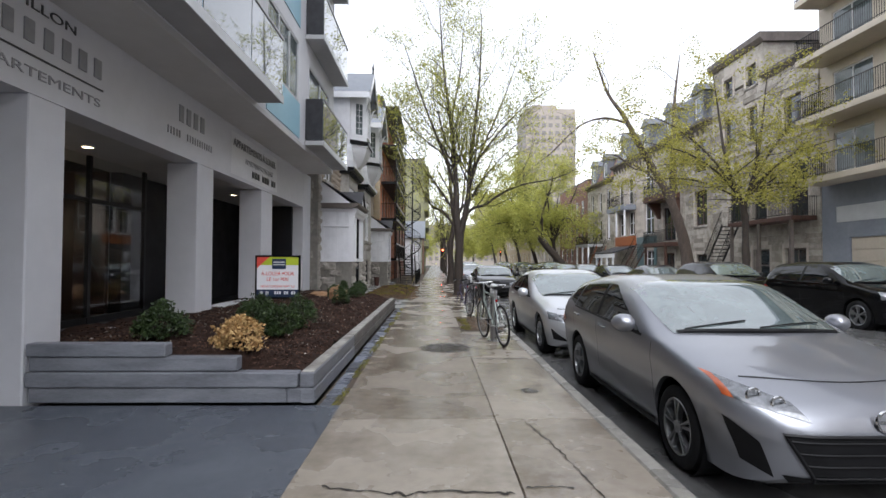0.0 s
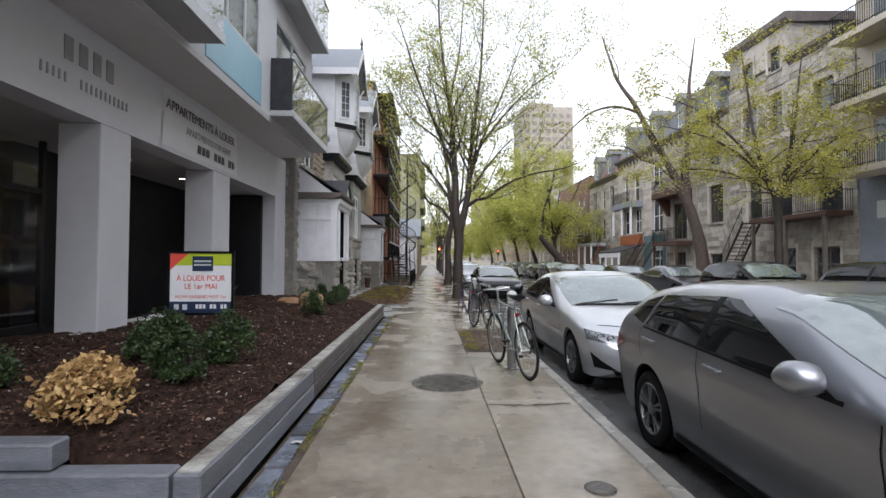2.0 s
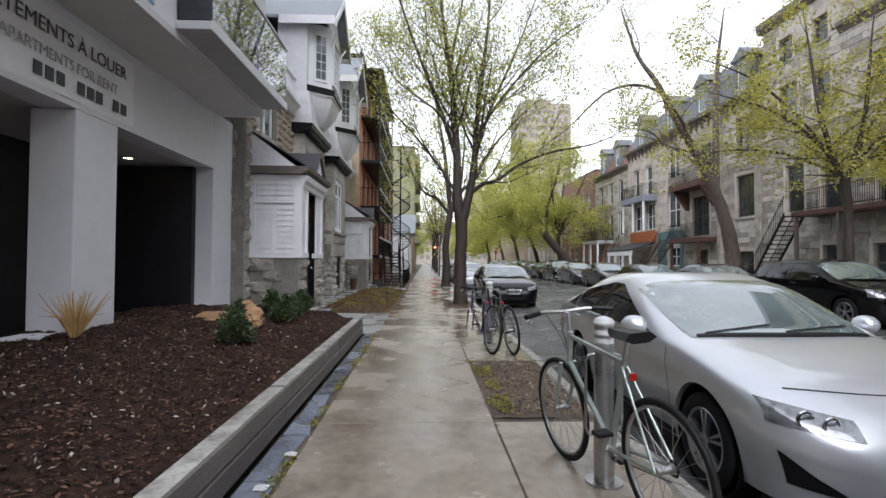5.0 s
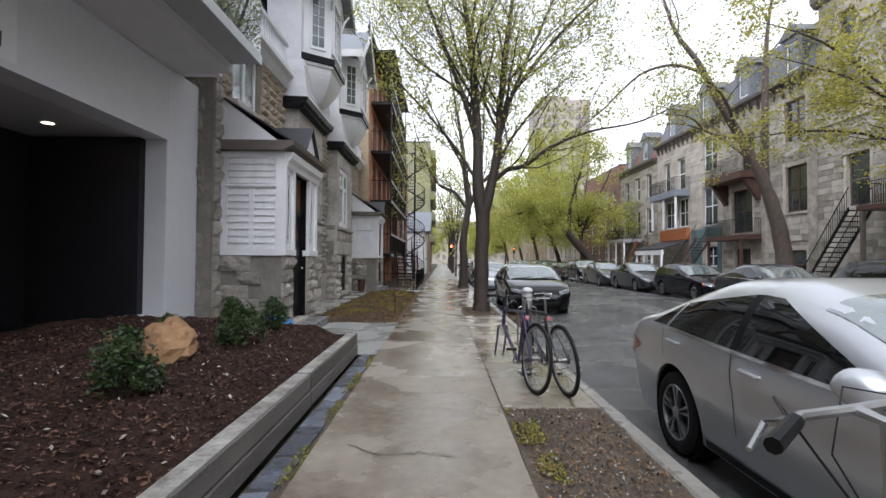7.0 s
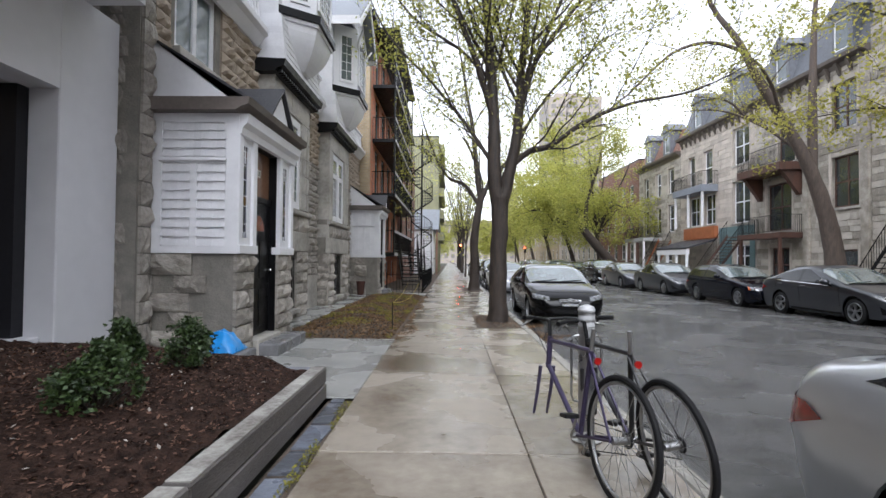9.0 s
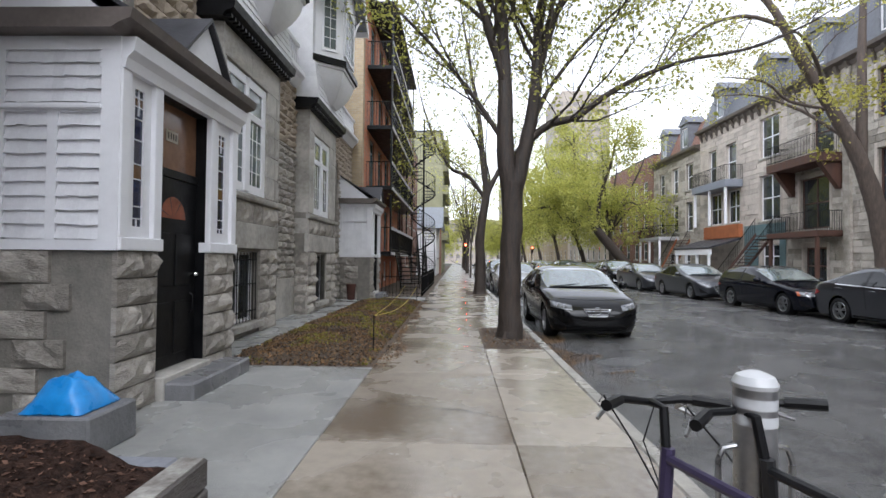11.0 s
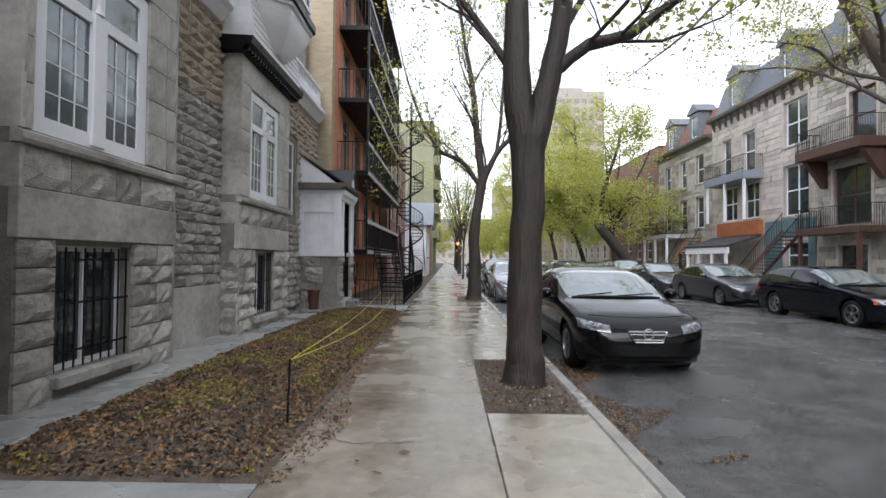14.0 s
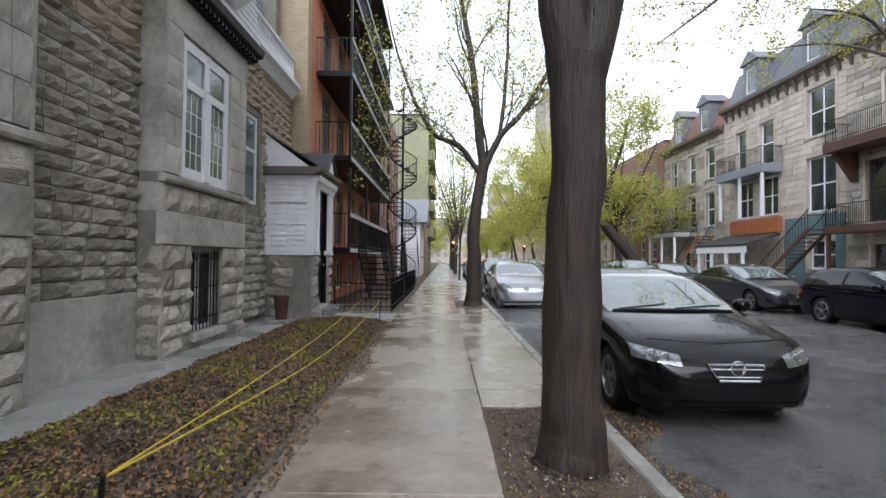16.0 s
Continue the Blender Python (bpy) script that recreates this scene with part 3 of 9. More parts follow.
for lvl in range(4):
    z = 4.5 + 2.78 * lvl
    part("storey_wall", holed(XW - 0.3, XW, -14, 16.4, z, z + 2.78, [(a, b, z + 0.95, z + 2.45) for a, b in UPW] + [(13.2, 15.8, z + 0.1, z + 2.3)]), M_WHITEREND, apartment)
    for a, b in UPW:
        part("panel", Geo().box(XW, XW + 0.02, a - 0.05, b + 0.05, z + 0.06, z + 0.93, 0.004), M_BLUE, apartment, "pale blue metal panel")
        window(apartment, 1, XW, a, b, z + 0.95, z + 2.45, M_ALU, M_CURTAIN, 0.06, (0.33, 0.67), (), 0.08)
    window(apartment, 1, XW, 13.2, 15.8, z + 0.1, z + 2.3, M_ALU, M_CURTAIN, 0.06, (0.5,), (), 0.08)
part("roof", Geo().box(-15, XW, -14, 16.4, 15.62, 15.9), M_SLABPAINT, apartment)
part("back_wall", Geo().box(-15, -14.7, -14, 17.1, -0.1, 15.6).box(-14.7, XW - 0.3, -14.3, -14, -0.1, 15.6).box(-14.7, -6.4, 16.4, 17.15, -0.1, 15.6).box(-6.39, XW - 0.31, 16.405, 16.7, 4.46, 15.6), M_WHITEREND, apartment)

for z in (4.52, 7.32, 10.1):
    for y0, y1 in ((-2.0, 9.38), (12.79, 16.3)):
        bal = part("balcony", Geo().box(XW, XB, y0, y1, z, z + 0.12, 0.008), M_SLABPAINT, apartment, "balcony with a grey painted slab")
        part("edge_trim", Geo().box(XB, XB + 0.02, y0, y1, z - 0.02, z + 0.13), M_ALU, bal)
        part("end_panel", Geo().box(XW + 0.02, XB - 0.01, y0, y0 + 0.03, z + 0.13, z + 1.22), M_DARKMET, bal, "dark grey end panel")
        part("end_panel", Geo().box(XW + 0.02, XB - 0.01, y1 - 0.03, y1, z + 0.13, z + 1.22), M_DARKMET, bal)
        n = max(2, round((y1 - y0) / 1.75))
        for i in range(n):
            ya, yb = y0 + (y1 - y0) * i / n, y0 + (y1 - y0) * (i + 1) / n
            part("glass_panel", Geo().box(XB - 0.012, XB, ya + 0.02, yb - 0.02, z + 0.15, z + 1.2), M_BALGLASS, bal, "reflecting glass panel")
        part("handrail", Geo().box(XB - 0.03, XB + 0.02, y0, y1, z + 1.2, z + 1.24, 0.004), M_ALU, bal)
M_LAMP = mat("warm_lamp", (1.0, 0.78, 0.5), (1.0, 0.74, 0.45), 1, 0.5, emit=9.0)
for y in (4.2, 7.8, 11.4, 13.4, 15.3):
    dl = thing("downlight", (-5.45, y, 3.27), "small round recessed warm downlight in the soffit", "lamp", "downlights under the block")
    part("bezel", Geo().ring((-5.45, y, 3.292), "z", 0.085, 0.014, 20, 6), M_WHITE, dl, smooth=True)
    part("bulb", Geo().disc((-5.45, y, 3.283), "z", 0.072, 0.013, 20), M_LAMP, dl, "glowing warm lens")
# glazed lobby front
M_WOODDK = mat("dark_lobby_wood", (0.07, 0.035, 0.025), (0.035, 0.018, 0.014), 3.0, 0.4)
lobby = thing("lobby_front", (-5.9, 7.4, 0.42), "dark glazed lobby front with bronze frames", "shop front", kind="structure")
YM = [-2.0, 1.0, 4.0, 5.6, 7.0, 8.5, 10.1]
for y in YM:
    part("mullion", Geo().box(-5.95, -5.87, y - 0.035, y + 0.035, 0.42, 3.297), M_DARKMET, lobby)
for a, b in zip(YM, YM[1:]):
    part("rail", Geo().box(-5.94, -5.88, a + 0.036, b - 0.036, 2.5, 2.57).box(-5.94, -5.88, a + 0.036, b - 0.036, 0.422, 0.54), M_DARKMET, lobby)
    part("pane", Geo().box(-5.915, -5.9, a + 0.03, b - 0.03, 0.5, 3.29), M_PANE, lobby)
part("back_wall", Geo().box(-10.2, -10, -2, 10.1, 0.42, 3.3).box(-10, -6.61, 10.0, 10.1, 0.42, 3.3), M_WOODDK, lobby, "brown lobby wall")
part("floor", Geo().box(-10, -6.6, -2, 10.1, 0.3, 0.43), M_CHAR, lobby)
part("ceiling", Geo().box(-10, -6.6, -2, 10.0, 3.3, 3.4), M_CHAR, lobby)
for x, y in ((-8.2, 7.4), (-8.6, 8.8), (-7.6, 5.8)):
    wl_ = thing("pendant_lamp", (x, y, 2.2), "small warm pendant globe in the lobby", "lamp", "lobby lamps")
    part("globe", Geo().tube([(x, y, 2.2 + 0.12 * math.sin(a)) for a in np.linspace(-1.5, 1.5, 7)], [0.12 * math.cos(a) + 0.002 for a in np.linspace(-1.5, 1.5, 7)], 12), M_LAMP, wl_, smooth=True)
    part("cord", Geo().tube([(x, y, 2.31), (x, y, 3.3)], 0.006, 5), M_BLACK, wl_)


# ---------- trees ----------
def limb(g, p, d, length, r0, r1, rng, bend=0.12, up=0.0, n=5, seg=6):
    """One tapered limb; returns its points and directions."""
    pts, p, d = [Vector(p)], Vector(p), Vector(d).normalized()
    for k in range(seg):
        d = (d + Vector((rng.gauss(0, bend), rng.gauss(0, bend), rng.gauss(0, bend) + up))).normalized()
        p = p + d * (length / seg)
        pts.append(p.copy())
    g.tube(pts, [r0 + (r1 - r0) * k / seg for k in range(seg + 1)], n, False)
    return pts


def leaf_cluster(g, c, rng, n, spread, size):
    for _ in range(n):
        q = c + Vector((rng.gauss(0, spread), rng.gauss(0, spread), rng.gauss(0, spread * 0.8)))
        d = Vector((rng.gauss(0, 1), rng.gauss(0, 1), rng.gauss(0, 0.7))).normalized()
        e = d.cross(Vector((rng.gauss(0, 1), rng.gauss(0, 1), rng.gauss(0, 1)))).normalized()
        s = size * rng.uniform(0.6, 1.4)
        g.face([q - d * s, q + e * s * 0.55, q + d * s, q - e * s * 0.55])


def sprout(wood, leaves, pts, r0, r1, rng, level, density, length, spec):
    """Side limbs along a limb, then twigs, then leaves."""
    n = max(1, round(density * (sum((b - a).length for a, b in zip(pts, pts[1:])))))
    for k in range(n):
        t = spec["bare"] * (level == 0) + (1 - spec["bare"] * (level == 0)) * (k + rng.random()) / n
        i = min(int(t * (len(pts) - 1)), len(pts) - 2)
        f = t * (len(pts) - 1) - i
        p = pts[i].lerp(pts[i + 1], f)
        main = (pts[i + 1] - pts[i]).normalized()
        side = Vector((rng.gauss(0, 1), rng.gauss(0, 1), rng.gauss(0, 0.5)))
        side = (side - main * side.dot(main)).normalized()
        d = main * rng.uniform(0.5, 1.0) + side * spec["spread"] + Vector((0, 0, spec["lift"]))
        ln = length * rng.uniform(0.6, 1.25) * (1.0 - 0.45 * t)
        r = (r0 + (r1 - r0) * t) * 0.42
        q = limb(wood, p, d, ln, max(r, 0.006), max(r * 0.25, 0.003), rng, 0.14, spec["lift"] * 0.12, 5 if level == 0 else 3, 5 if level < 2 else 3)
        if level < spec["levels"] - 1:
            sprout(wood, leaves, q, max(r, 0.006), max(r * 0.25, 0.003), rng, level + 1, density * spec["dens2"], length * 0.5, spec)
        if level >= spec["levels"] - 2:
            for m in range(spec["clusters"]):
                if rng.random() < spec["leafy"]:
                    j = rng.randint(1, len(q) - 1)
                    leaf_cluster(leaves, q[j], rng, spec["n"], spec["cl"], spec["size"])


def tree(at, stems, label, spec, seed, bark, leaf, trunk=None):
    """A tree from its trunk and main stems (points and radii); limbs, twigs and leaves grow from them."""
    rng = random.Random(seed)
    root = thing("tree", at, label, "tree", "street trees")
    wood, twigs, leaves = Geo(), Geo(), Geo()
    for pts, radii in stems:
        fine = []
        rr = []
        for i in range(len(pts) - 1):
            for k in range(4):
                t = k / 4
                a, b = Vector(pts[i]), Vector(pts[i + 1])
                before, after = Vector(pts[max(i - 1, 0)]), Vector(pts[min(i + 2, len(pts) - 1)])
                h = 0.5 * ((2 * a) + (b - before) * t + (2 * before - 5 * a + 4 * b - after) * t * t + (3 * a - before - 3 * b + after) * t ** 3)
                w = 0.006 + 0.05 * radii[i] * (radii[i] < 0.13)
                fine.append(h + Vector((rng.gauss(0, w), rng.gauss(0, w), 0)) * (0 if i == 0 and k == 0 else 1))
                rr.append((radii[i] + (radii[i + 1] - radii[i]) * t) * rng.uniform(0.97, 1.04))
        fine.append(Vector(pts[-1]))
        rr.append(radii[-1])
        big = radii[0] > 0.2
        first = len(wood.v)
        if big:
            dense, rd = [], []
            for (p_, r_), (q_, s_) in zip(zip(fine, rr), zip(fine[1:], rr[1:])):
                for k in range(4):
                    dense.append(p_.lerp(q_, k / 4))
                    rd.append(r_ + (s_ - r_) * k / 4)
            wood.tube(dense + [fine[-1]], rd + [rr[-1]], 30, True)
            for i in range(first, len(wood.v)):
                v = Vector(wood.v[i])
                d = noise.noise_vector(Vector((v.x * 14, v.y * 14, v.z * 1.6))) * 0.014 + noise.noise_vector(v * 2.2) * 0.02
                wood.v[i] = tuple(v + Vector((d.x, d.y, 0)))
        else:
            wood.tube(fine, rr, 14, True)
        grown = [p for p, r in zip(fine, rr) if r < spec.get("from", 0.13)]
        if len(grown) > 2:
            sprout(twigs, leaves, grown, min(rr[-len(grown)], 0.13), rr[-1], rng, 0, spec["dens"], spec["len"], spec)
    part("trunk", wood, bark, root, "dark wet trunk and main limbs", True)
    part("branchwork", twigs, bark, root, "fine bare branches and twigs", True, "stuff")
    if leaves.f:
        part("crown", leaves, leaf, root, "sparse yellow-green spring leaves", kind="stuff")
    return root


def shift(at, pts):
    return [(at[0] + x, at[1] + y, z) for x, y, z in pts]


S1 = dict(bare=0.05, spread=0.62, lift=0.34, levels=3, dens=1.7, dens2=1.25, len=3.1, clusters=3, leafy=0.7, n=7, cl=0.17, size=0.043)
a = (1.12, 22.45, 0)
tree(a, [(shift(a, [(0, 0, -0.1), (0, 0, 0.12), (0.0, 0, 0.8), (0.03, 0, 2.0), (0.05, 0, 2.9)]), [0.30, 0.235, 0.20, 0.185, 0.20]),
         (shift(a, [(0.02, 0, 2.7), (-0.10, 0, 3.5), (-0.12, 0.05, 5.0), (-0.30, 0.2, 7.5), (-0.7, 0.3, 10.5), (-0.9, 0.4, 13.5)]), [0.19, 0.165, 0.13, 0.085, 0.05, 0.015]),
         (shift(a, [(0.05, 0, 2.7), (0.24, 0, 3.4), (0.42, 0, 4.4), (0.60, 0.1, 6.5), (0.95, 0.3, 9.5), (1.1, 0.5, 13.2)]), [0.17, 0.145, 0.12, 0.085, 0.05, 0.015]),
         (shift(a, [(0.34, 0, 3.7), (0.75, -0.1, 4.0), (1.2, -0.15, 4.1), (1.9, -0.2, 4.6), (2.9, -0.4, 5.0), (4.4, -0.5, 5.3), (5.6, -0.8, 5.9)]), [0.075, 0.07, 0.062, 0.05, 0.036, 0.022, 0.008]),
         (shift(a, [(-0.12, 0, 4.8), (-0.7, -0.3, 6.4), (-1.6, -0.6, 8.6), (-2.5, -0.8, 11.2)]), [0.075, 0.06, 0.04, 0.01]),
         (shift(a, [(-0.2, 0, 6.4), (-0.3, 0.5, 8.2), (0.1, 1.0, 10.6), (0.3, 1.2, 13.0)]), [0.06, 0.05, 0.035, 0.01]),
         (shift(a, [(0.45, 0, 4.7), (0.95, 0.3, 6.4), (1.9, 0.5, 8.6), (2.9, 0.8, 11.2)]), [0.07, 0.055, 0.038, 0.01]),
         (shift(a, [(0.5, 0, 5.6), (1.5, -0.3, 7.0), (2.8, -0.5, 8.4), (4.0, -0.8, 9.2)]), [0.05, 0.042, 0.03, 0.008]),
         (shift(a, [(-0.1, 0, 3.6), (-0.6, 0.3, 4.5), (-1.6, 0.5, 5.8), (-2.8, 0.8, 7.2), (-3.4, 1.0, 8.6)]), [0.055, 0.045, 0.035, 0.022, 0.008]),
         (shift(a, [(-0.15, 0, 5.6), (-0.9, 0.9, 6.8), (-2.2, 1.6, 8.0), (-3.4, 2.0, 9.8)]), [0.05, 0.04, 0.03, 0.008]),
         (shift(a, [(0.3, 0, 3.8), (0.9, 0.6, 5.0), (2.0, 1.0, 6.4), (3.1, 1.4, 7.4)]), [0.05, 0.04, 0.03, 0.008])],
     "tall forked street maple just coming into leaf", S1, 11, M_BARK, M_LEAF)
a = (1.15, 34.3, 0)
S2 = dict(S1, dens=1.6, leafy=0.6, size=0.05, len=2.7)
tree(a, [(shift(a, [(0, 0, -0.1), (0, 0, 0.12), (0.03, 0, 1.0), (0.0, 0, 2.4), (0.15, 0, 3.6), (0.3, 0, 4.4)]), [0.33, 0.27, 0.22, 0.19, 0.17, 0.17]),
         (shift(a, [(0.3, 0, 4.3), (0.1, 0, 5.6), (-0.1, 0.1, 7.6), (-0.5, 0.2, 10.0), (-1.0, 0.2, 13)]), [0.15, 0.13, 0.10, 0.06, 0.015]),
         (shift(a, [(0.3, 0, 4.3), (0.8, 0, 5.3), (1.5, 0, 6.1), (2.4, 0.2, 7.6), (3.2, 0.4, 9.4)]), [0.12, 0.10, 0.08, 0.05, 0.012]),
         (shift(a, [(0.2, 0, 4.1), (-0.5, 0, 5.0), (-1.4, 0.1, 5.5), (-2.3, 0, 7.4), (-2.8, 0, 9.4)]), [0.09, 0.08, 0.065, 0.04, 0.01]),
         (shift(a, [(0.75, 0, 5.2), (1.0, 0.3, 7.0), (1.1, 0.5, 9.5), (1.3, 0.5, 11.5)]), [0.07, 0.06, 0.04, 0.01])],
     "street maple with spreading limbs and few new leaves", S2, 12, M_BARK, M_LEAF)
SF = dict(bare=0.05, spread=1.0, lift=0.08, levels=3, dens=1.2, dens2=1.15, len=2.6, clusters=3, leafy=0.95, n=7, cl=0.2, size=0.06)


def plain_tree(at, h, label, spec, seed, bark=M_BARK, leaf=M_LEAF, lean=(0, 0), r=0.2, wide=1.0):
    rng = random.Random(seed * 7)
    x, y = at
    f = 0.3 * h
    top = lambda q: (x + lean[0] * q, y + lean[1] * q)
    stems = [([(x, y, -0.1), (x, y, 0.15), (*top(0.15), f * 0.5), (*top(0.35), f)], [r * 1.5, r * 1.2, r, r * 0.85])]
    for k in range(5):
        ang = 2 * math.pi * (k + rng.random() * 0.6) / 5
        sp = wide * h * 0.26 * (0.4 if k == 0 else 1)
        c = top(0.35)
        e = top(1.0)
        stems.append(([(*c, f * 0.95), (c[0] + 0.3 * (e[0] - c[0]) + 0.3 * sp * math.cos(ang), c[1] + 0.3 * sp * math.sin(ang), f + 0.25 * (h - f)),
                       (c[0] + 0.6 * (e[0] - c[0]) + 0.75 * sp * math.cos(ang), c[1] + 0.75 * sp * math.sin(ang), f + 0.6 * (h - f)),
                       (e[0] + sp * math.cos(ang), e[1] + sp * math.sin(ang), h * rng.uniform(0.85, 1.0))], [r * 0.6, r * 0.48, r * 0.3, 0.012]))
    for k in range(spec.get("low", 0)):
        ang = 2 * math.pi * (k + rng.random() * 0.7) / spec["low"] + 0.5
        sp = wide * h * rng.uniform(0.24, 0.36)
        c = top(0.35)
        q = lambda u: (c[0] + u * sp * math.cos(ang), c[1] + u * sp * math.sin(ang))
        stems.append(([(*c, f * rng.uniform(0.9, 1.4)), (*q(0.4), f * 1.6), (*q(0.8), f * 1.55), (*q(1.15), f * rng.uniform(0.85, 1.2))], [r * 0.35, r * 0.28, r * 0.18, 0.012]))
    return tree((x, y, 0), stems, label, spec, seed, bark, leaf)


a = (14.3, 22.4, 0)
SA = dict(bare=0.0, spread=1.05, lift=0.05, levels=3, dens=1.5, dens2=1.2, len=2.7, clusters=2, leafy=0.85, n=18, cl=0.19, size=0.055)
tree(a, [(shift(a, [(0, 0, -0.1), (0, 0, 0.15), (0.05, 0, 1.5), (0.05, 0, 3.2), (-0.05, 0, 4.3)]), [0.26, 0.2, 0.16, 0.14, 0.15]),
         (shift(a, [(-0.05, 0, 4.2), (-0.5, 0, 5.2), (-0.9, 0, 6.6), (-1.0, 0.2, 8.4), (-1.2, 0.3, 10.3)]), [0.11, 0.09, 0.07, 0.045, 0.012]),
         (shift(a, [(0, 0, 4.2), (0.4, 0, 5.3), (0.75, 0, 6.8), (1.1, 0.2, 8.4), (1.4, 0.3, 10.6)]), [0.11, 0.09, 0.07, 0.045, 0.012]),
         (shift(a, [(-0.2, 0, 4.5), (-1.3, -0.2, 5.6), (-2.9, -0.4, 6.5), (-5.4, -0.9, 6.9)]), [0.06, 0.05, 0.035, 0.01]),
         (shift(a, [(-0.3, 0, 4.8), (-1.5, 0.3, 6.6), (-3.0, 0.6, 8.0), (-4.6, 1.0, 8.8)]), [0.06, 0.05, 0.035, 0.01]),
         (shift(a, [(-0.1, 0, 4.4), (-1.2, 1.2, 5.4), (-2.4, 2.4, 5.8), (-3.6, 3.6, 5.8)]), [0.05, 0.04, 0.03, 0.01]),
         (shift(a, [(0.3, 0, 5.0), (1.6, 0.4, 6.8), (3.0, 0.8, 8.3), (4.4, 1.2, 9.2)]), [0.06, 0.05, 0.035, 0.01]),
         (shift(a, [(0.2, 0, 4.7), (1.3, -0.2, 5.9), (2.6, -0.3, 6.7), (4.2, -0.5, 7.2)]), [0.06, 0.05, 0.035, 0.01]),
         (shift(a, [(0.0, 0, 4.4), (0.8, 0.3, 4.9), (2.0, 0.5, 5.3), (3.6, 0.6, 5.3)]), [0.045, 0.04, 0.03, 0.008])],
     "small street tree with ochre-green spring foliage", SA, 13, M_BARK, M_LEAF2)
a = (17.2, 33.2, 0)
SB = dict(bare=0.1, spread=0.9, lift=0.15, levels=3, dens=1.2, dens2=1.15, len=3.0, clusters=2, leafy=0.75, n=13, cl=0.19, size=0.055)
tree(a, [(shift(a, [(0.2, 0, -0.1), (0.15, 0, 0.2), (0, 0, 2.0), (-0.45, 0, 4.0), (-1.2, 0, 6.0), (-2.3, 0, 8.0), (-3.3, 0, 9.7), (-4.3, 0, 11.6), (-5.3, 0.2, 13.2), (-6.2, 0.3, 16)]), [0.52, 0.44, 0.38, 0.33, 0.27, 0.22, 0.19, 0.14, 0.1, 0.02]),
         (shift(a, [(-0.9, 0, 5.4), (-0.9, 0, 7.5), (-0.8, 0.1, 10.0), (-0.6, 0.2, 13.0), (-0.2, 0.2, 16)]), [0.2, 0.19, 0.15, 0.1, 0.02]),
         (shift(a, [(-4.0, 0, 11.0), (-5.6, -0.2, 11.3), (-7.4, -0.4, 10.7), (-9.4, -0.6, 8.8), (-11.2, -0.8, 7.4)]), [0.09, 0.08, 0.06, 0.04, 0.012]),
         (shift(a, [(-1.2, 0, 6.2), (-2.2, 1.5, 8.0), (-3.4, 3.0, 9.2), (-4.6, 4.5, 9.6)]), [0.08, 0.07, 0.045, 0.012]),
         (shift(a, [(-2.3, 0, 8.0), (-3.6, -1.2, 9.2), (-4.8, -2.0, 9.8), (-6.0, -2.6, 9.3)]), [0.08, 0.07, 0.045, 0.012]),
         (shift(a, [(-2.0, 0, 7.6), (-3.6, 0.2, 8.0), (-4.6, 0.2, 8.8), (-6.4, 0.2, 9.0)]), [0.07, 0.06, 0.045, 0.012])],
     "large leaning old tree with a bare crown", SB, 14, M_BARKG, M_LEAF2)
a = (15.2, 55.0, 0)
SC = dict(SF, dens=1.6, n=14, cl=0.32, size=0.085, len=3.4, low=0)
tree(a, [(shift(a, [(0, 0, -0.1), (-0.2, 0, 0.5), (-1.6, 0, 2.2), (-3.4, 0, 4.4), (-4.5, 0, 7.0), (-5.0, 0, 9.5), (-5.2, 0, 12.5)]), [0.55, 0.46, 0.4, 0.34, 0.25, 0.16, 0.02]),
         (shift(a, [(-3.4, 0, 4.4), (-5.0, 0, 6.0), (-6.8, 0.4, 7.2), (-8.8, 0.6, 8.2)]), [0.2, 0.16, 0.1, 0.02]),
         (shift(a, [(-3.0, 0, 4.0), (-3.3, -1.0, 6.4), (-2.6, -2.0, 9.5), (-2.2, -2.4, 12.0)]), [0.2, 0.16, 0.1, 0.02]),
         (shift(a, [(-3.8, 0, 5.0), (-6.2, -2.0, 5.6), (-8.2, -3.4, 5.6), (-9.8, -4.2, 5.0)]), [0.14, 0.11, 0.08, 0.02]),
         (shift(a, [(-3.8, 0, 5.0), (-4.6, -2.4, 6.0), (-5.6, -4.4, 6.6), (-6.2, -6.6, 6.4)]), [0.14, 0.11, 0.08, 0.02])],
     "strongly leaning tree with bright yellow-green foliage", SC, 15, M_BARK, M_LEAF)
SG = dict(SF, dens=1.05, n=12, cl=0.34, size=0.095, len=3.2, low=5)
for x, y, h, lx, sd in ((14.9, 60, 13.5, -0.8, 21), (14.1, 66, 14, -3.5, 22), (13.9, 78, 15, -2.5, 23), (14.0, 92, 16, -3, 24), (14.0, 110, 17, -3, 25)):
    plain_tree((x, y), h, "leafy street tree on the far pavement in yellow-green spring leaf", SG, sd, lean=(lx, 0), r=0.22, wide=1.15)
plain_tree((1.3, 52), 9, "very slim young street tree, almost bare", dict(SG, leafy=0.35, n=5, dens=0.8, low=0), 31, lean=(0.1, 0), r=0.07, wide=0.7)
for x, y, h, sd in ((1.35, 65, 13, 33), (1.35, 82, 13, 34), (1.4, 100, 14, 35)):
    plain_tree((x, y), h, "slim street tree in light yellow-green leaf", dict(SG, leafy=0.7, n=7, dens=0.9, low=0), sd, lean=(0.2, 0), r=0.16, wide=0.8)
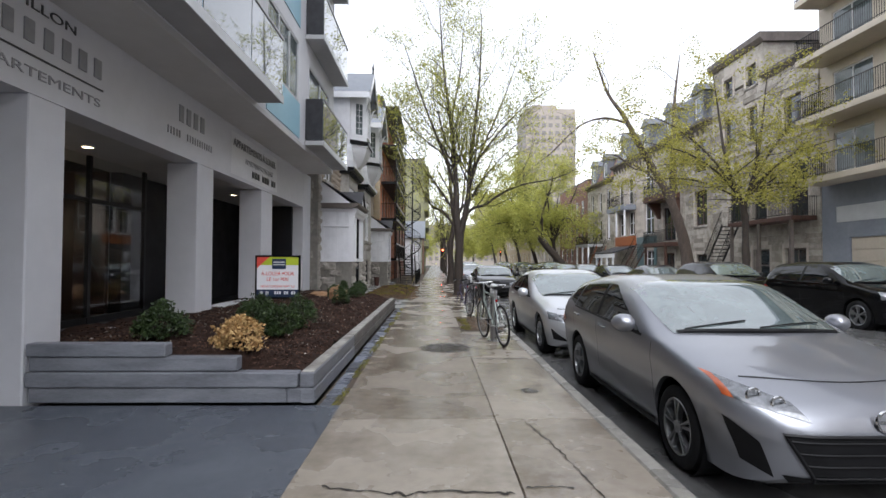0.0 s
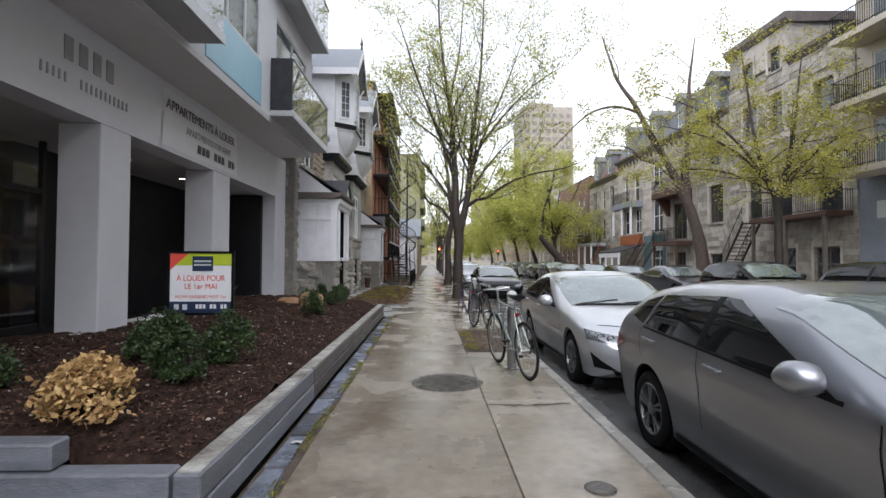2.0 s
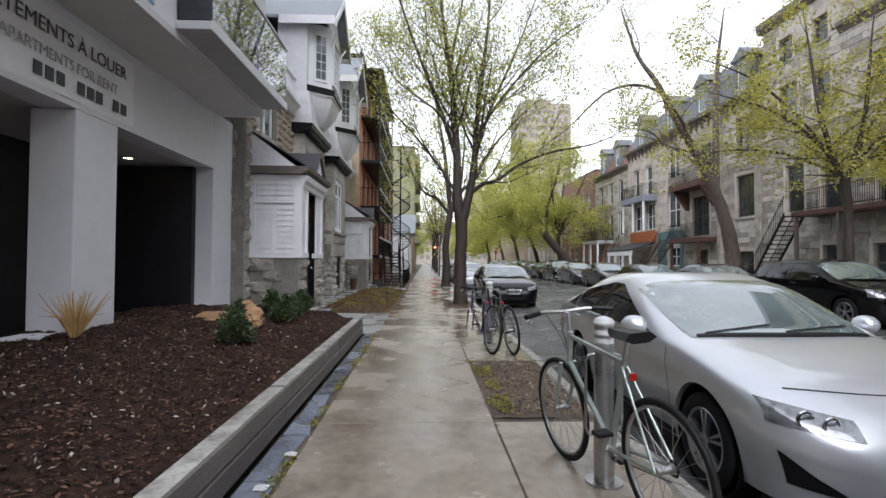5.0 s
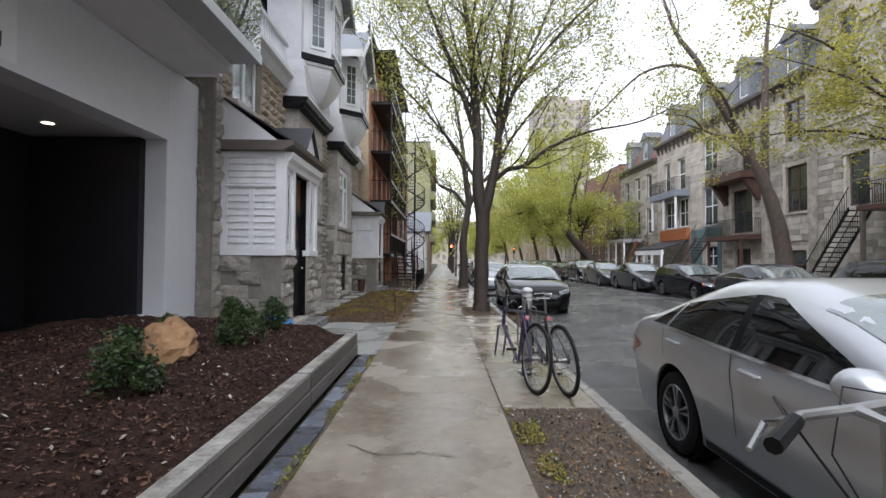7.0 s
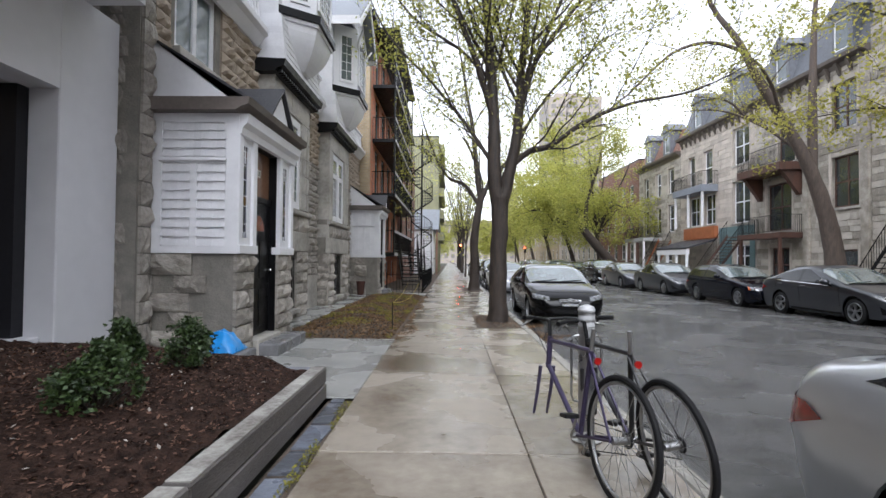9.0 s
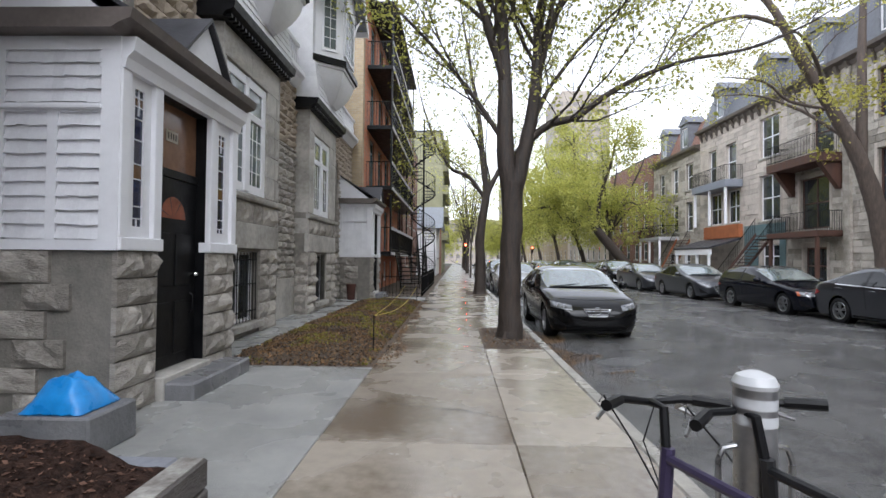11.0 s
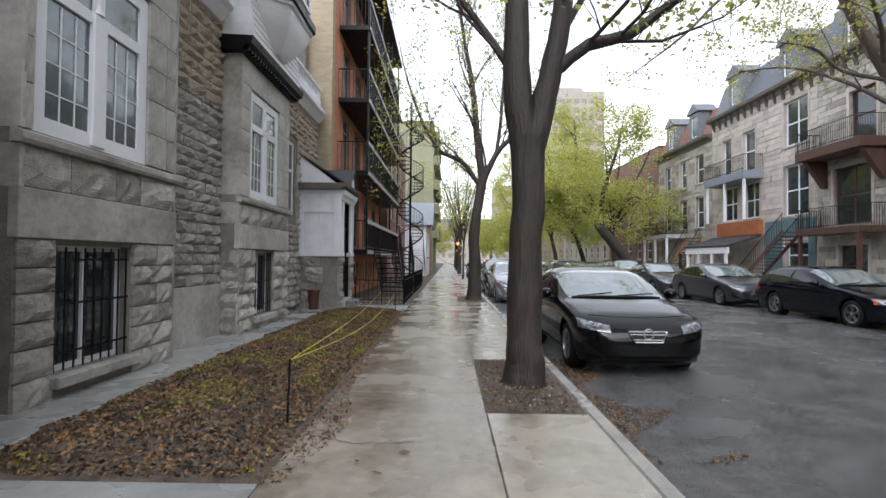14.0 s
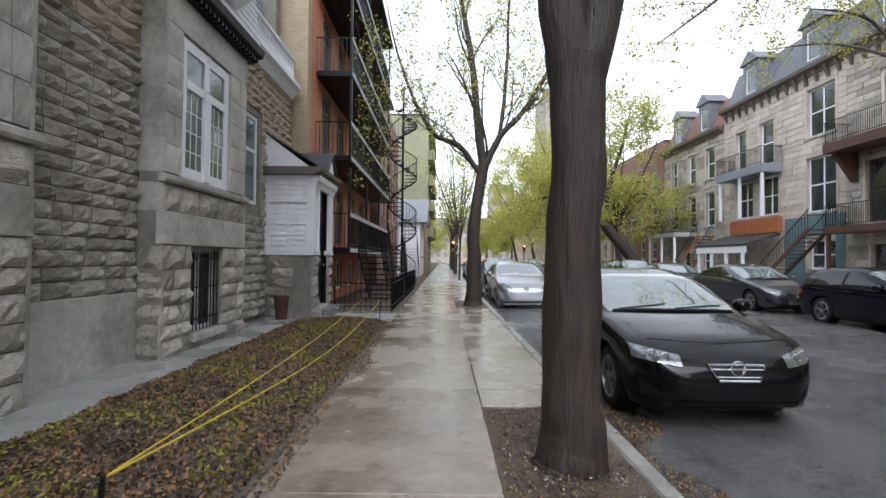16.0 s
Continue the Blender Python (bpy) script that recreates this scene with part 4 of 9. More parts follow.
# woods closing the far end of the street
for k in (0, 1, 2, 3, 8, 9, 10, 11):
    plain_tree((-20 + k * 4.2 + (k % 2) * 1.5, 150 + (k * 37 % 11) * 2.0), 13 + (k * 5 % 4), "distant leafy tree at the end of the street", dict(SG, dens=0.8, n=12, cl=0.8, size=0.24, clusters=3, low=6), 50 + k, lean=(0, 0), r=0.25, wide=1.3)


# ---------- shrubs ----------
def shrub(x, y, z, w, h, leaf, label, seed, n=1500, size=0.018):
    rng = random.Random(seed)
    root = thing("shrub", (x, y, z), label, "shrub")
    g, tw = Geo(), Geo()
    for k in range(26):
        a, e = rng.uniform(0, 6.28), rng.uniform(0.15, 1.45)
        tip = Vector((x + w * 0.46 * math.cos(a) * math.cos(e), y + w * 0.46 * math.sin(a) * math.cos(e), z + h * (0.15 + 0.8 * math.sin(e))))
        tw.tube([(x + rng.gauss(0, 0.02), y + rng.gauss(0, 0.02), z - 0.03), tuple(Vector((x, y, z)).lerp(tip, 0.6)), tuple(tip)], [0.007, 0.005, 0.002], 4)
    lumps = [(rng.uniform(0, 6.28), rng.uniform(0, 1.5), rng.uniform(0.6, 1.25)) for _ in range(20)]
    for _ in range(n):
        la = rng.choice(lumps)
        a, e = la[0] + rng.gauss(0, 0.27), la[1] + rng.gauss(0, 0.22)
        rr = la[2] * rng.uniform(0.55, 1.0) ** 0.5
        c = Vector((x + w / 2 * rr * math.cos(a) * math.cos(e), y + w / 2 * rr * math.sin(a) * math.cos(e), z + 0.06 + h * 0.9 * abs(rr * math.sin(e))))
        leaf_cluster(g, c, rng, 2, size * 0.7, size)
    part("twigs", tw, M_BARK, root, kind="stuff")
    part("foliage", g, leaf, root)
    return root


for x, y, w, h, sd in ((-3.25, 5.95, 0.62, 0.42, 1), (-2.10, 6.75, 0.52, 0.40, 2), (-2.05, 7.55, 0.60, 0.50, 3), (-2.62, 7.35, 0.55, 0.42, 9), (-2.27, 12.05, 0.46, 0.42, 4), (-2.2, 13.95, 0.50, 0.36, 5), (-2.25, 15.15, 0.50, 0.36, 6), (-2.75, 15.0, 0.4, 0.32, 7), (-2.7, 13.4, 0.36, 0.28, 12)):
    shrub(x, y, soil_z(x, y) - 0.02, w, h, M_BUSH, "low dark green boxwood shrub planted in the mulch", sd, n=2600 if y < 8 else 1800)
shrub(-2.28, 5.85, soil_z(-2.28, 5.85) - 0.02, 0.60, 0.34, M_DRY, "withered straw-coloured shrub in the mulch", 8, n=1900, size=0.026)


# ---------- stones ----------
def stone_shape(seed, bulge=0.035, rough=0.02):
    """A rock-faced stone, 1 x 1 in y and z, its face towards +x."""
    rng = random.Random(seed)
    g = Geo()
    nu, nv = 5, 3
    e = 0.0
    def fn(u, v):
        edge = min(u, 1 - u, v, 1 - v)
        x = -0.012 if edge < 1e-6 else bulge * (0.6 + 0.6 * rng.random()) + rng.gauss(0, rough)
        jy = 0 if edge < 1e-6 else rng.gauss(0, 0.035)
        jz = 0 if edge < 1e-6 else rng.gauss(0, 0.05)
        return (x, u + jy, v + jz)
    g.grid(nu, nv, fn)
    n = len(g.v)
    g.v += [(-0.06, 0, 0), (-0.06, 1, 0), (-0.06, 1, 1), (-0.06, 0, 1)]
    row = lambda i, j: i * (nv + 1) + j
    g.f += [tuple([row(i, 0) for i in range(nu + 1)][::-1] + [n, n + 1]), tuple([row(i, nv) for i in range(nu + 1)] + [n + 2, n + 3]),
            tuple([row(0, j) for j in range(nv + 1)] + [n + 3, n]), tuple([row(nu, j) for j in range(nv + 1)][::-1] + [n + 1, n + 2])]
    return g


STONES = [stone_shape(100 + k) for k in range(8)]
FLATS = [stone_shape(200 + k, 0.004, 0.002) for k in range(3)]
STONE_MESH = {}


def stone(parent, x, y, z, w, h, m, face="x", joined=None, flat=False):
    """One stone whose lower corner lies at (x, y, z); face 'x' looks to the road, 'y' back along the road."""
    k = random.randrange(3 if flat else 8)
    src = (FLATS if flat else STONES)[k]
    gap = 0.006
    if joined is not None:
        n = len(joined.v)
        for vx, vy, vz in src.v:
            joined.v.append((x + vx, y + gap + vy * (w - 2 * gap), z + gap + vz * (h - 2 * gap)) if face == "x" else (x + gap + vy * (w - 2 * gap), y - vx, z + gap + vz * (h - 2 * gap)))
        joined.f += [tuple(n + i for i in f) for f in (src.f)]
        return
    key = (flat, k, m.name)
    if key not in STONE_MESH:
        STONE_MESH[key] = src.mesh("stone", m)
    ob = new("stone", STONE_MESH[key])
    ob.parent = parent
    o = origin_of(parent)
    ob.location = Vector((x, y + gap, z + gap)) - o if face == "x" else Vector((x + gap, y, z + gap)) - o
    ob.rotation_euler = (0, 0, 0) if face == "x" else (0, 0, radians(-90))
    if face == "y":
        ob.location = Vector((x + gap, y, z + gap)) - o
        ob.scale = (1, -(w - 2 * gap), h - 2 * gap)
        ob.rotation_euler = (0, 0, radians(-90))
    else:
        ob.scale = (1, w - 2 * gap, h - 2 * gap)


def courses(parent, x, y0, y1, z0, z1, holes, m, hmin, hmax, lmin, lmax, face="x", joined=None, flat=False):
    """Stones laid in courses round openings (ya, yb, za, zb)."""
    z = z0
    while z < z1 - 0.05:
        h = min(random.uniform(hmin, hmax), z1 - z)
        if z1 - z - h < hmin * 0.6:
            h = z1 - z
        free = [(y0, y1)]
        for a, b, c, d in holes:
            if c < z + h - 0.02 and d > z + 0.02:
                free = [s for p, q in free for s in ((p, min(q, a)), (max(p, b), q)) if s[1] - s[0] > 0.03]
        for p, q in free:
            y = p
            while y < q - 0.01:
                l = min(random.uniform(lmin, lmax), q - y)
                if q - y - l < lmin * 0.6:
                    l = q - y
                if face == "x":
                    stone(parent, x, y, z, l, h, m, face, joined, flat)
                else:
                    stone(parent, y, x, z, l, h, m, face, joined, flat)
                y += l
        z += h


# ---------- stone town house ----------
XH, XBAY = -4.0, -3.65
house = thing("stone_house", (-6, 24, 0), "grey limestone town house with white oriels and porches", "house", kind="structure")
BAYS = [(20.97, 23.50), (25.65, 28.40)]
part("backing", holed(-4.35, XH - 0.05, 17.2, 32.3, -0.1, 6.0, [(29.2, 30.1, 2.6, 4.6), (17.95, 19.2, 4.5, 5.8)]), M_MORTAR, house)
part("side_backing", Geo().box(-4.9, XH - 0.06, 17.18, 17.21, -0.1, 6.0).box(-12, -11.7, 17.2, 32.3, 0, 9).box(-11.7, -4.9, 17.2, 17.5, 0, 9).box(-11.7, -4.36, 32.0, 32.3, 0, 9), M_MORTAR, house)
part("roof", Geo().box(-12, -5.2, 17.2, 32.3, 9.0, 9.25), M_SLATE, house)
far_stone = Geo()
far_sand = Geo()
# pier beside the white block
courses(house, XH, 17.2, 17.44, 0.2, 5.9, [], M_STONE, 0.26, 0.36, 0.3, 0.4)
courses(house, 17.17, -4.6, XH, 0.2, 5.9, [], M_STONE, 0.26, 0.36, 0.28, 0.45, face="y")
# wall between porch and first bay, recess between the bays
part("base_course", Geo().box(-4.1, XH + 0.02, 23.5, 25.65, 0.0, 0.95, 0.01), M_ASHLAR, house, "smooth stained limestone base")
courses(house, XH, 19.70, 20.97, 0.0, 3.4, [], M_STONE, 0.17, 0.24, 0.3, 0.6)
courses(house, XH, 23.50, 25.65, 0.95, 4.2, [], M_STONE, 0.155, 0.20, 0.26, 0.60)
courses(house, XH, 23.50, 25.65, 4.2, 5.95, [], M_SAND, 0.155, 0.20, 0.26, 0.60, joined=far_sand)
courses(house, XH, 17.44, 20.97, 3.4, 5.95, [(17.8, 19.35, 4.35, 5.95)], M_SAND, 0.16, 0.21, 0.28, 0.60, joined=far_sand)
courses(house, XH, 28.40, 30.75, 0.1, 4.2, [(29.1, 30.2, 2.5, 4.7)], M_STONE, 0.16, 0.21, 0.3, 0.60, joined=far_stone)
courses(house, XH, 28.40, 32.3, 4.2, 5.95, [(29.1, 30.2, 2.5, 4.7)], M_SAND, 0.16, 0.21, 0.3, 0.60, joined=far_sand)
window(house, 1, XH, 17.95, 19.2, 4.5, 5.8, M_WHITE, M_CURTAIN, 0.11, (0.5,), (), sill=M_ASHLAR)
window(house, 1, XH, 29.2, 30.1, 2.6, 4.6, M_WHITE, M_CURTAIN, 0.09, (), (0.6,))


def leaded(win, x, y0, y1, z0, z1, ny, nz):
    """Thin white glazing bars."""
    g = Geo()
    for k in range(1, ny):
        y = y0 + (y1 - y0) * k / ny
        g.box(x, x + 0.012, y - 0.006, y + 0.006, z0, z1)
    for k in range(1, nz):
        z = z0 + (z1 - z0) * k / nz
        g.box(x, x + 0.010, y0, y1, z - 0.006, z + 0.006)
    part("glazing_bars", g, M_WHITE, win)


def bay(y0, y1, wy0, wy1, by0, by1, joined):
    """A projecting stone bay: basement window with bars, band, ledge, tall window and black cornice."""
    b = part("bay", holed(XH - 0.04, XBAY - 0.05, y0, y1, -0.1, 5.25, [(by0, by1, 0.25, 1.55), (wy0, wy1, 2.62, 4.72)]), M_MORTAR, house, "projecting limestone bay")
    H1 = [(by0, by1, 0.25, 1.6)]
    courses(b, XBAY, y0, y1, 0.0, 1.6, H1, M_STONE, 0.20, 0.30, 0.3, 0.62, joined=joined)
    part("lintel_band", Geo().box(XBAY - 0.10, XBAY + 0.012, y0 - 0.012, y1 + 0.012, 1.603, 2.07, 0.01), M_ASHLAR, b, "smooth limestone band")
    courses(b, XBAY, y0, y1, 2.075, 2.46, [], M_STONE, 0.385, 0.39, 0.45, 0.75, joined=joined)
    part("ledge", Geo().prism([(XBAY - 0.05, 2.465), (XBAY + 0.05, 2.465), (XBAY + 0.07, 2.50), (XBAY + 0.07, 2.56), (XBAY - 0.05, 2.61)], "y", y0 - 0.06, y1 + 0.06), M_ASHLAR, b, "moulded stone ledge")
    courses(b, XBAY, y0, y1, 2.615, 4.75, [(wy0, wy1, 2.6, 4.75)], M_ASHLAR, 0.40, 0.44, 0.25, 0.5, flat=True, joined=None if joined is None else far_flat)
    courses(b, XBAY, y0, y1, 4.75, 5.25, [], M_ASHLAR, 0.49, 0.5, 0.8, 1.4, flat=True, joined=None if joined is None else far_flat)
    for yy in (y0, ):
        courses(b, yy, XH - 0.05, XBAY, 0.0, 1.6, [], M_STONE, 0.2, 0.3, 0.34, 0.36, face="y", joined=joined)
        part("return_face", Geo().box(XH - 0.03, XBAY - 0.004, yy - 0.008, yy + 0.05, 2.61, 5.25).box(XH - 0.03, XBAY - 0.004, yy - 0.006, yy + 0.05, 2.07, 2.46), M_ASHLAR, b)
    part("return_face", Geo().box(XH - 0.03, XBAY - 0.004, y1 - 0.05, y1 + 0.008, 0.0, 5.25), M_ASHLAR, b)
    w = window(b, 1, XBAY, wy0, wy1, 2.62, 4.72, M_WHITE, M_CURTAIN, 0.16, (0.5,), (0.68,), 0.12)
    part("pilaster", Geo().box(XBAY - 0.16, XBAY - 0.02, (wy0 + wy1) / 2 - 0.11, (wy0 + wy1) / 2 + 0.11, 2.64, 4.1, 0.012).box(XBAY - 0.15, XBAY - 0.03, (wy0 + wy1) / 2 - 0.14, (wy0 + wy1) / 2 + 0.14, 4.0, 4.12, 0.02).tube([(XBAY - 0.09, (wy0 + wy1) / 2, 4.12), (XBAY - 0.09, (wy0 + wy1) / 2, 4.22), (XBAY - 0.09, (wy0 + wy1) / 2, 4.6), (XBAY - 0.09, (wy0 + wy1) / 2, 4.7)], [0.085, 0.06, 0.055, 0.09], 14), M_WHITE, w, "white painted centre post")
    ym = (wy0 + wy1) / 2
    for a, c in ((wy0 + 0.16, ym - 0.11), (ym + 0.11, wy1 - 0.16)):
        leaded(w, XBAY - 0.076, a, c, 2.74, 3.95, 3, 4)
    bw = window(b, 1, XBAY, by0, by1, 0.25, 1.55, M_WHITE, M_GLASSDK, 0.06, (0.5,), (), 0.25)
    part("sill", Geo().box(XBAY - 0.25, XBAY + 0.08, by0 - 0.05, by1 + 0.05, 0.13, 0.248, 0.012), M_ASHLAR, b, "stone sill")
    for k in range(9):
        y = by0 + 0.06 + (by1 - by0 - 0.12) * k / 8
        part("security_bar", Geo().box(XBAY - 0.075, XBAY - 0.06, y - 0.007, y + 0.007, 0.27, 1.53), M_BLACK, bw)
    for z in (0.45, 0.95, 1.4):
        part("cross_bar", Geo().box(XBAY - 0.082, XBAY - 0.074, by0, by1, z - 0.012, z + 0.012), M_BLACK, bw)
    c = part("cornice", Geo().prism([(XH - 0.04, 5.253), (XBAY + 0.06, 5.253), (XBAY + 0.10, 5.32), (XBAY + 0.24, 5.37), (XBAY + 0.27, 5.50), (XH - 0.04, 5.53)], "y", y0 - 0.20, y1 + 0.20), M_BLACK, b, "black painted moulded cornice")
    n = 22
    for k in range(n):
        y = y0 - 0.1 + (y1 - y0 + 0.2) * k / (n - 1)
        part("dentil", Geo().box(XBAY + 0.06, XBAY + 0.17, y - 0.03, y + 0.03, 5.255, 5.315), M_BLACK, c)
    return b


far_flat = Geo()
bay(*BAYS[0], 21.12, 22.86, 21.42, 22.62, None)
bay(*BAYS[1], 26.12, 27.72, 26.45, 27.50, far_stone)
part("far_stones", far_stone, M_STONE_J, house, "rock-faced limestone courses", kind="stuff")
part("sandstone_courses", far_sand, M_SAND, house, "brown sandstone courses", kind="stuff")
part("far_ashlar", far_flat, M_ASHLAR, house, "smooth limestone blocks", kind="stuff")


def shingles(g, poly_x, y0, y1, z0, z1, rows, tab=0.16, slope=0.0):
    """Rows of lapped shingles on a face looking to +x."""
    for r in range(rows):
        za, zb = z0 + (z1 - z0) * r / rows, z0 + (z1 - z0) * (r + 1) / rows
        xa = poly_x + slope * (1 - (za - z0) / (z1 - z0))
        xb = poly_x + slope * (1 - (zb - z0) / (z1 - z0))
        y = y0 - (tab / 2 if r % 2 else 0)
        while y < y1:
            a, b = max(y, y0), min(y + tab, y1)
            if b - a > 0.02:
                g.face([(xa + 0.022, a + 0.003, za), (xa + 0.022, b - 0.003, za), (xb + 0.004, b - 0.003, zb + 0.01), (xb + 0.004, a + 0.003, zb + 0.01)])
                g.face([(xa + 0.022, a + 0.003, za), (xb, a + 0.003, za + 0.004), (xb, b - 0.003, za + 0.004), (xa + 0.022, b - 0.003, za)])
            y += tab
    return g


def oriel(y0, y1):
    """White shingled oriel above a bay, on a curved corbel, with a gabled roof."""
    ym, hw = (y0 + y1) / 2, (y1 - y0) / 2
    o = part("oriel", Geo().box(-4.5, -3.62, y0 + 0.02, y1 - 0.02, 5.53, 8.75), M_WHITE2, house, "white painted oriel with a gabled roof")
    part("shingle_skirt", shingles(Geo(), -3.55, y0 - 0.05, y1 + 0.05, 5.53, 6.5, 7, slope=0.12), M_WHITE2, o, "white scalloped shingles", kind="stuff")
    g = Geo()
    for k in range(7):
        za, zb = 5.53 + 0.97 * k / 7, 5.53 + 0.97 * (k + 1) / 7
        xa = -3.43 - 0.12 * k / 7
        g.prism([(-4.3, za), (xa + 0.02, za), (xa, zb), (-4.3, zb)], "y", y0 - 0.055 - 0.02, y0 + 0.02)
    part("side_shingles", g, M_WHITE2, o, kind="stuff")
    # corbel: half octagon growing outwards
    lo = [(-3.55, ym - hw * 0.30), (-3.35, ym - hw * 0.16), (-3.35, ym + hw * 0.16), (-3.55, ym + hw * 0.30)]
    hi = [(-3.62, ym - hw * 0.86), (-2.98, ym - hw * 0.50), (-2.98, ym + hw * 0.50), (-3.62, ym + hw * 0.86)]
    g = Geo()
    rows = []
    for k in range(9):
        t = k / 8
        s = math.sin(t * math.pi / 2) ** 0.9
        rows.append([(a[0] + (b[0] - a[0]) * s, a[1] + (b[1] - a[1]) * s, 5.70 + 0.88 * t) for a, b in zip(lo, hi)])
    for r in rows:
        g.v += r
    for k in range(8):
        for j in range(3):
            a = k * 4 + j
            g.f.append((a, a + 1, a + 5, a + 4))
    g.f.append((0, 3, 2, 1))
    part("corbel", g, M_WHITE, o, "curved white corbel")
    grow = lambda d, e: [(-3.62, ym - hw * e - d), (-2.98 + d, ym - hw * 0.50 - d * 0.7), (-2.98 + d, ym + hw * 0.50 + d * 0.7), (-3.62, ym + hw * e + d)]
    c = part("cornice", Geo().prism(grow(0.10, 0.9), "z", 6.58, 6.74), M_BLACK, o, "black dentilled cornice")
    part("white_band", Geo().prism(grow(0.04, 0.87), "z", 6.50, 6.577), M_WHITE, o)
    body = grow(-0.02, 0.84)
    part("turret", Geo().prism(body, "z", 6.743, 8.72), M_WHITE, o, "white panelled turret")
    yy0, yy1 = ym - hw * 0.5, ym + hw * 0.5
    w = part("window", frame_geo(-2.995, -2.95, yy0 + 0.1, yy1 - 0.1, 6.95, 8.45, 0.08), M_WHITE, o)
    part("pane", Geo().box(-2.998, -2.985, yy0 + 0.17, yy1 - 0.17, 7.02, 8.38), M_CURTAIN, w)
    leaded(w, -2.985, yy0 + 0.17, yy1 - 0.17, 7.02, 8.38, 5, 6)
    # window in the near slanting face
    p, q = Vector((body[0][0], body[0][1], 0)), Vector((body[1][0], body[1][1], 0))
    d = (q - p)
    nrm = Vector((d.y, -d.x, 0)).normalized()
    def on(t, z, off):
        v = p + d * t + nrm * off
        return (v.x, v.y, z)
    def slab_(t0, t1, z0, z1, o0, o1):
        g = Geo()
        pts = [on(t, z, f) for f in (o0, o1) for t, z in ((t0, z0), (t1, z0), (t1, z1), (t0, z1))]
        g.v += pts
        g.f += [(3, 2, 1, 0), (4, 5, 6, 7), (0, 1, 5, 4), (1, 2, 6, 5), (2, 3, 7, 6), (3, 0, 4, 7)]
        return g
    w2 = part("window", slab_(0.22, 0.80, 6.95, 8.45, 0.0, 0.03), M_WHITE, o)
    part("pane", slab_(0.30, 0.72, 7.03, 8.37, 0.031, 0.036), M_CURTAIN, w2)
    for k in range(1, 5):
        z = 7.03 + 1.34 * k / 5
        part("glazing_bar", slab_(0.30, 0.72, z - 0.008, z + 0.008, 0.037, 0.045), M_WHITE, w2)
    part("glazing_bar", slab_(0.50, 0.52, 7.03, 8.37, 0.037, 0.046), M_WHITE, w2)
    # gabled roof with the gable to the road
    zr, ze, xr = 10.05, 8.72, -2.75
    for s in (-1, 1):
        ya, yb = ym + s * (hw + 0.22), ym
        g = Geo()
        for x0, x1 in ((-7.0, xr), ):
            g.v += [(x0, ya, ze), (x1, ya, ze), (x1, yb, zr), (x0, yb, zr), (x0, ya, ze - 0.09), (x1, ya, ze - 0.09), (x1, yb, zr - 0.09), (x0, yb, zr - 0.09)]
        g.f += [(0, 1, 2, 3), (7, 6, 5, 4), (0, 4, 5, 1), (2, 6, 7, 3), (1, 5, 6, 2), (0, 3, 7, 4)]
        rf = part("roof_slope", g, M_SLATE, o, "grey slate roof slope")
        g = Geo()
        g.v += [(xr, ya, ze - 0.10), (xr + 0.04, ya, ze - 0.10), (xr + 0.04, yb, zr - 0.06), (xr, yb, zr - 0.06), (xr, ya, ze - 0.32), (xr + 0.04, ya, ze - 0.32), (xr + 0.04, yb, zr - 0.28), (xr, yb, zr - 0.28)]
        g.f += [(0, 1, 2, 3), (7, 6, 5, 4), (0, 4, 5, 1), (2, 6, 7, 3), (1, 5, 6, 2), (0, 3, 7, 4)]
        part("bargeboard", g, M_WHITE, o)
        part("eave_board", Geo().box(-4.4, xr - 0.01, ya - 0.03 if s < 0 else ya, ya if s < 0 else ya + 0.03, ze - 0.26, ze - 0.005), M_WHITE, o)
        br = Geo()
        br.tube([(-2.99, ym + s * hw * 0.5, 8.1), (-2.92, ym + s * hw * 0.55, 8.4), (-2.8, ym + s * hw * 0.62, 8.62)], [0.03, 0.035, 0.03], 8)
        part("bracket", br, M_WHITE, o, smooth=True)
    g = Geo().prism([(ym - hw - 0.1, ze), (ym + hw + 0.1, ze), (ym, zr - 0.1)], "x", -3.1, -3.05)
    part("gable_face", g, M_WHITE2, o)
    part("finial", Geo().tube([(xr - 0.05, ym, zr - 0.02), (xr - 0.05, ym, zr + 0.12), (xr - 0.05, ym, zr + 0.2), (xr - 0.05, ym, zr + 0.32), (xr - 0.05, ym, zr + 0.5)], [0.06, 0.03, 0.07, 0.03, 0.008], 10), M_SLATEDK, o, smooth=True)
    return o


for y0, y1 in BAYS:
    oriel(y0, y1)
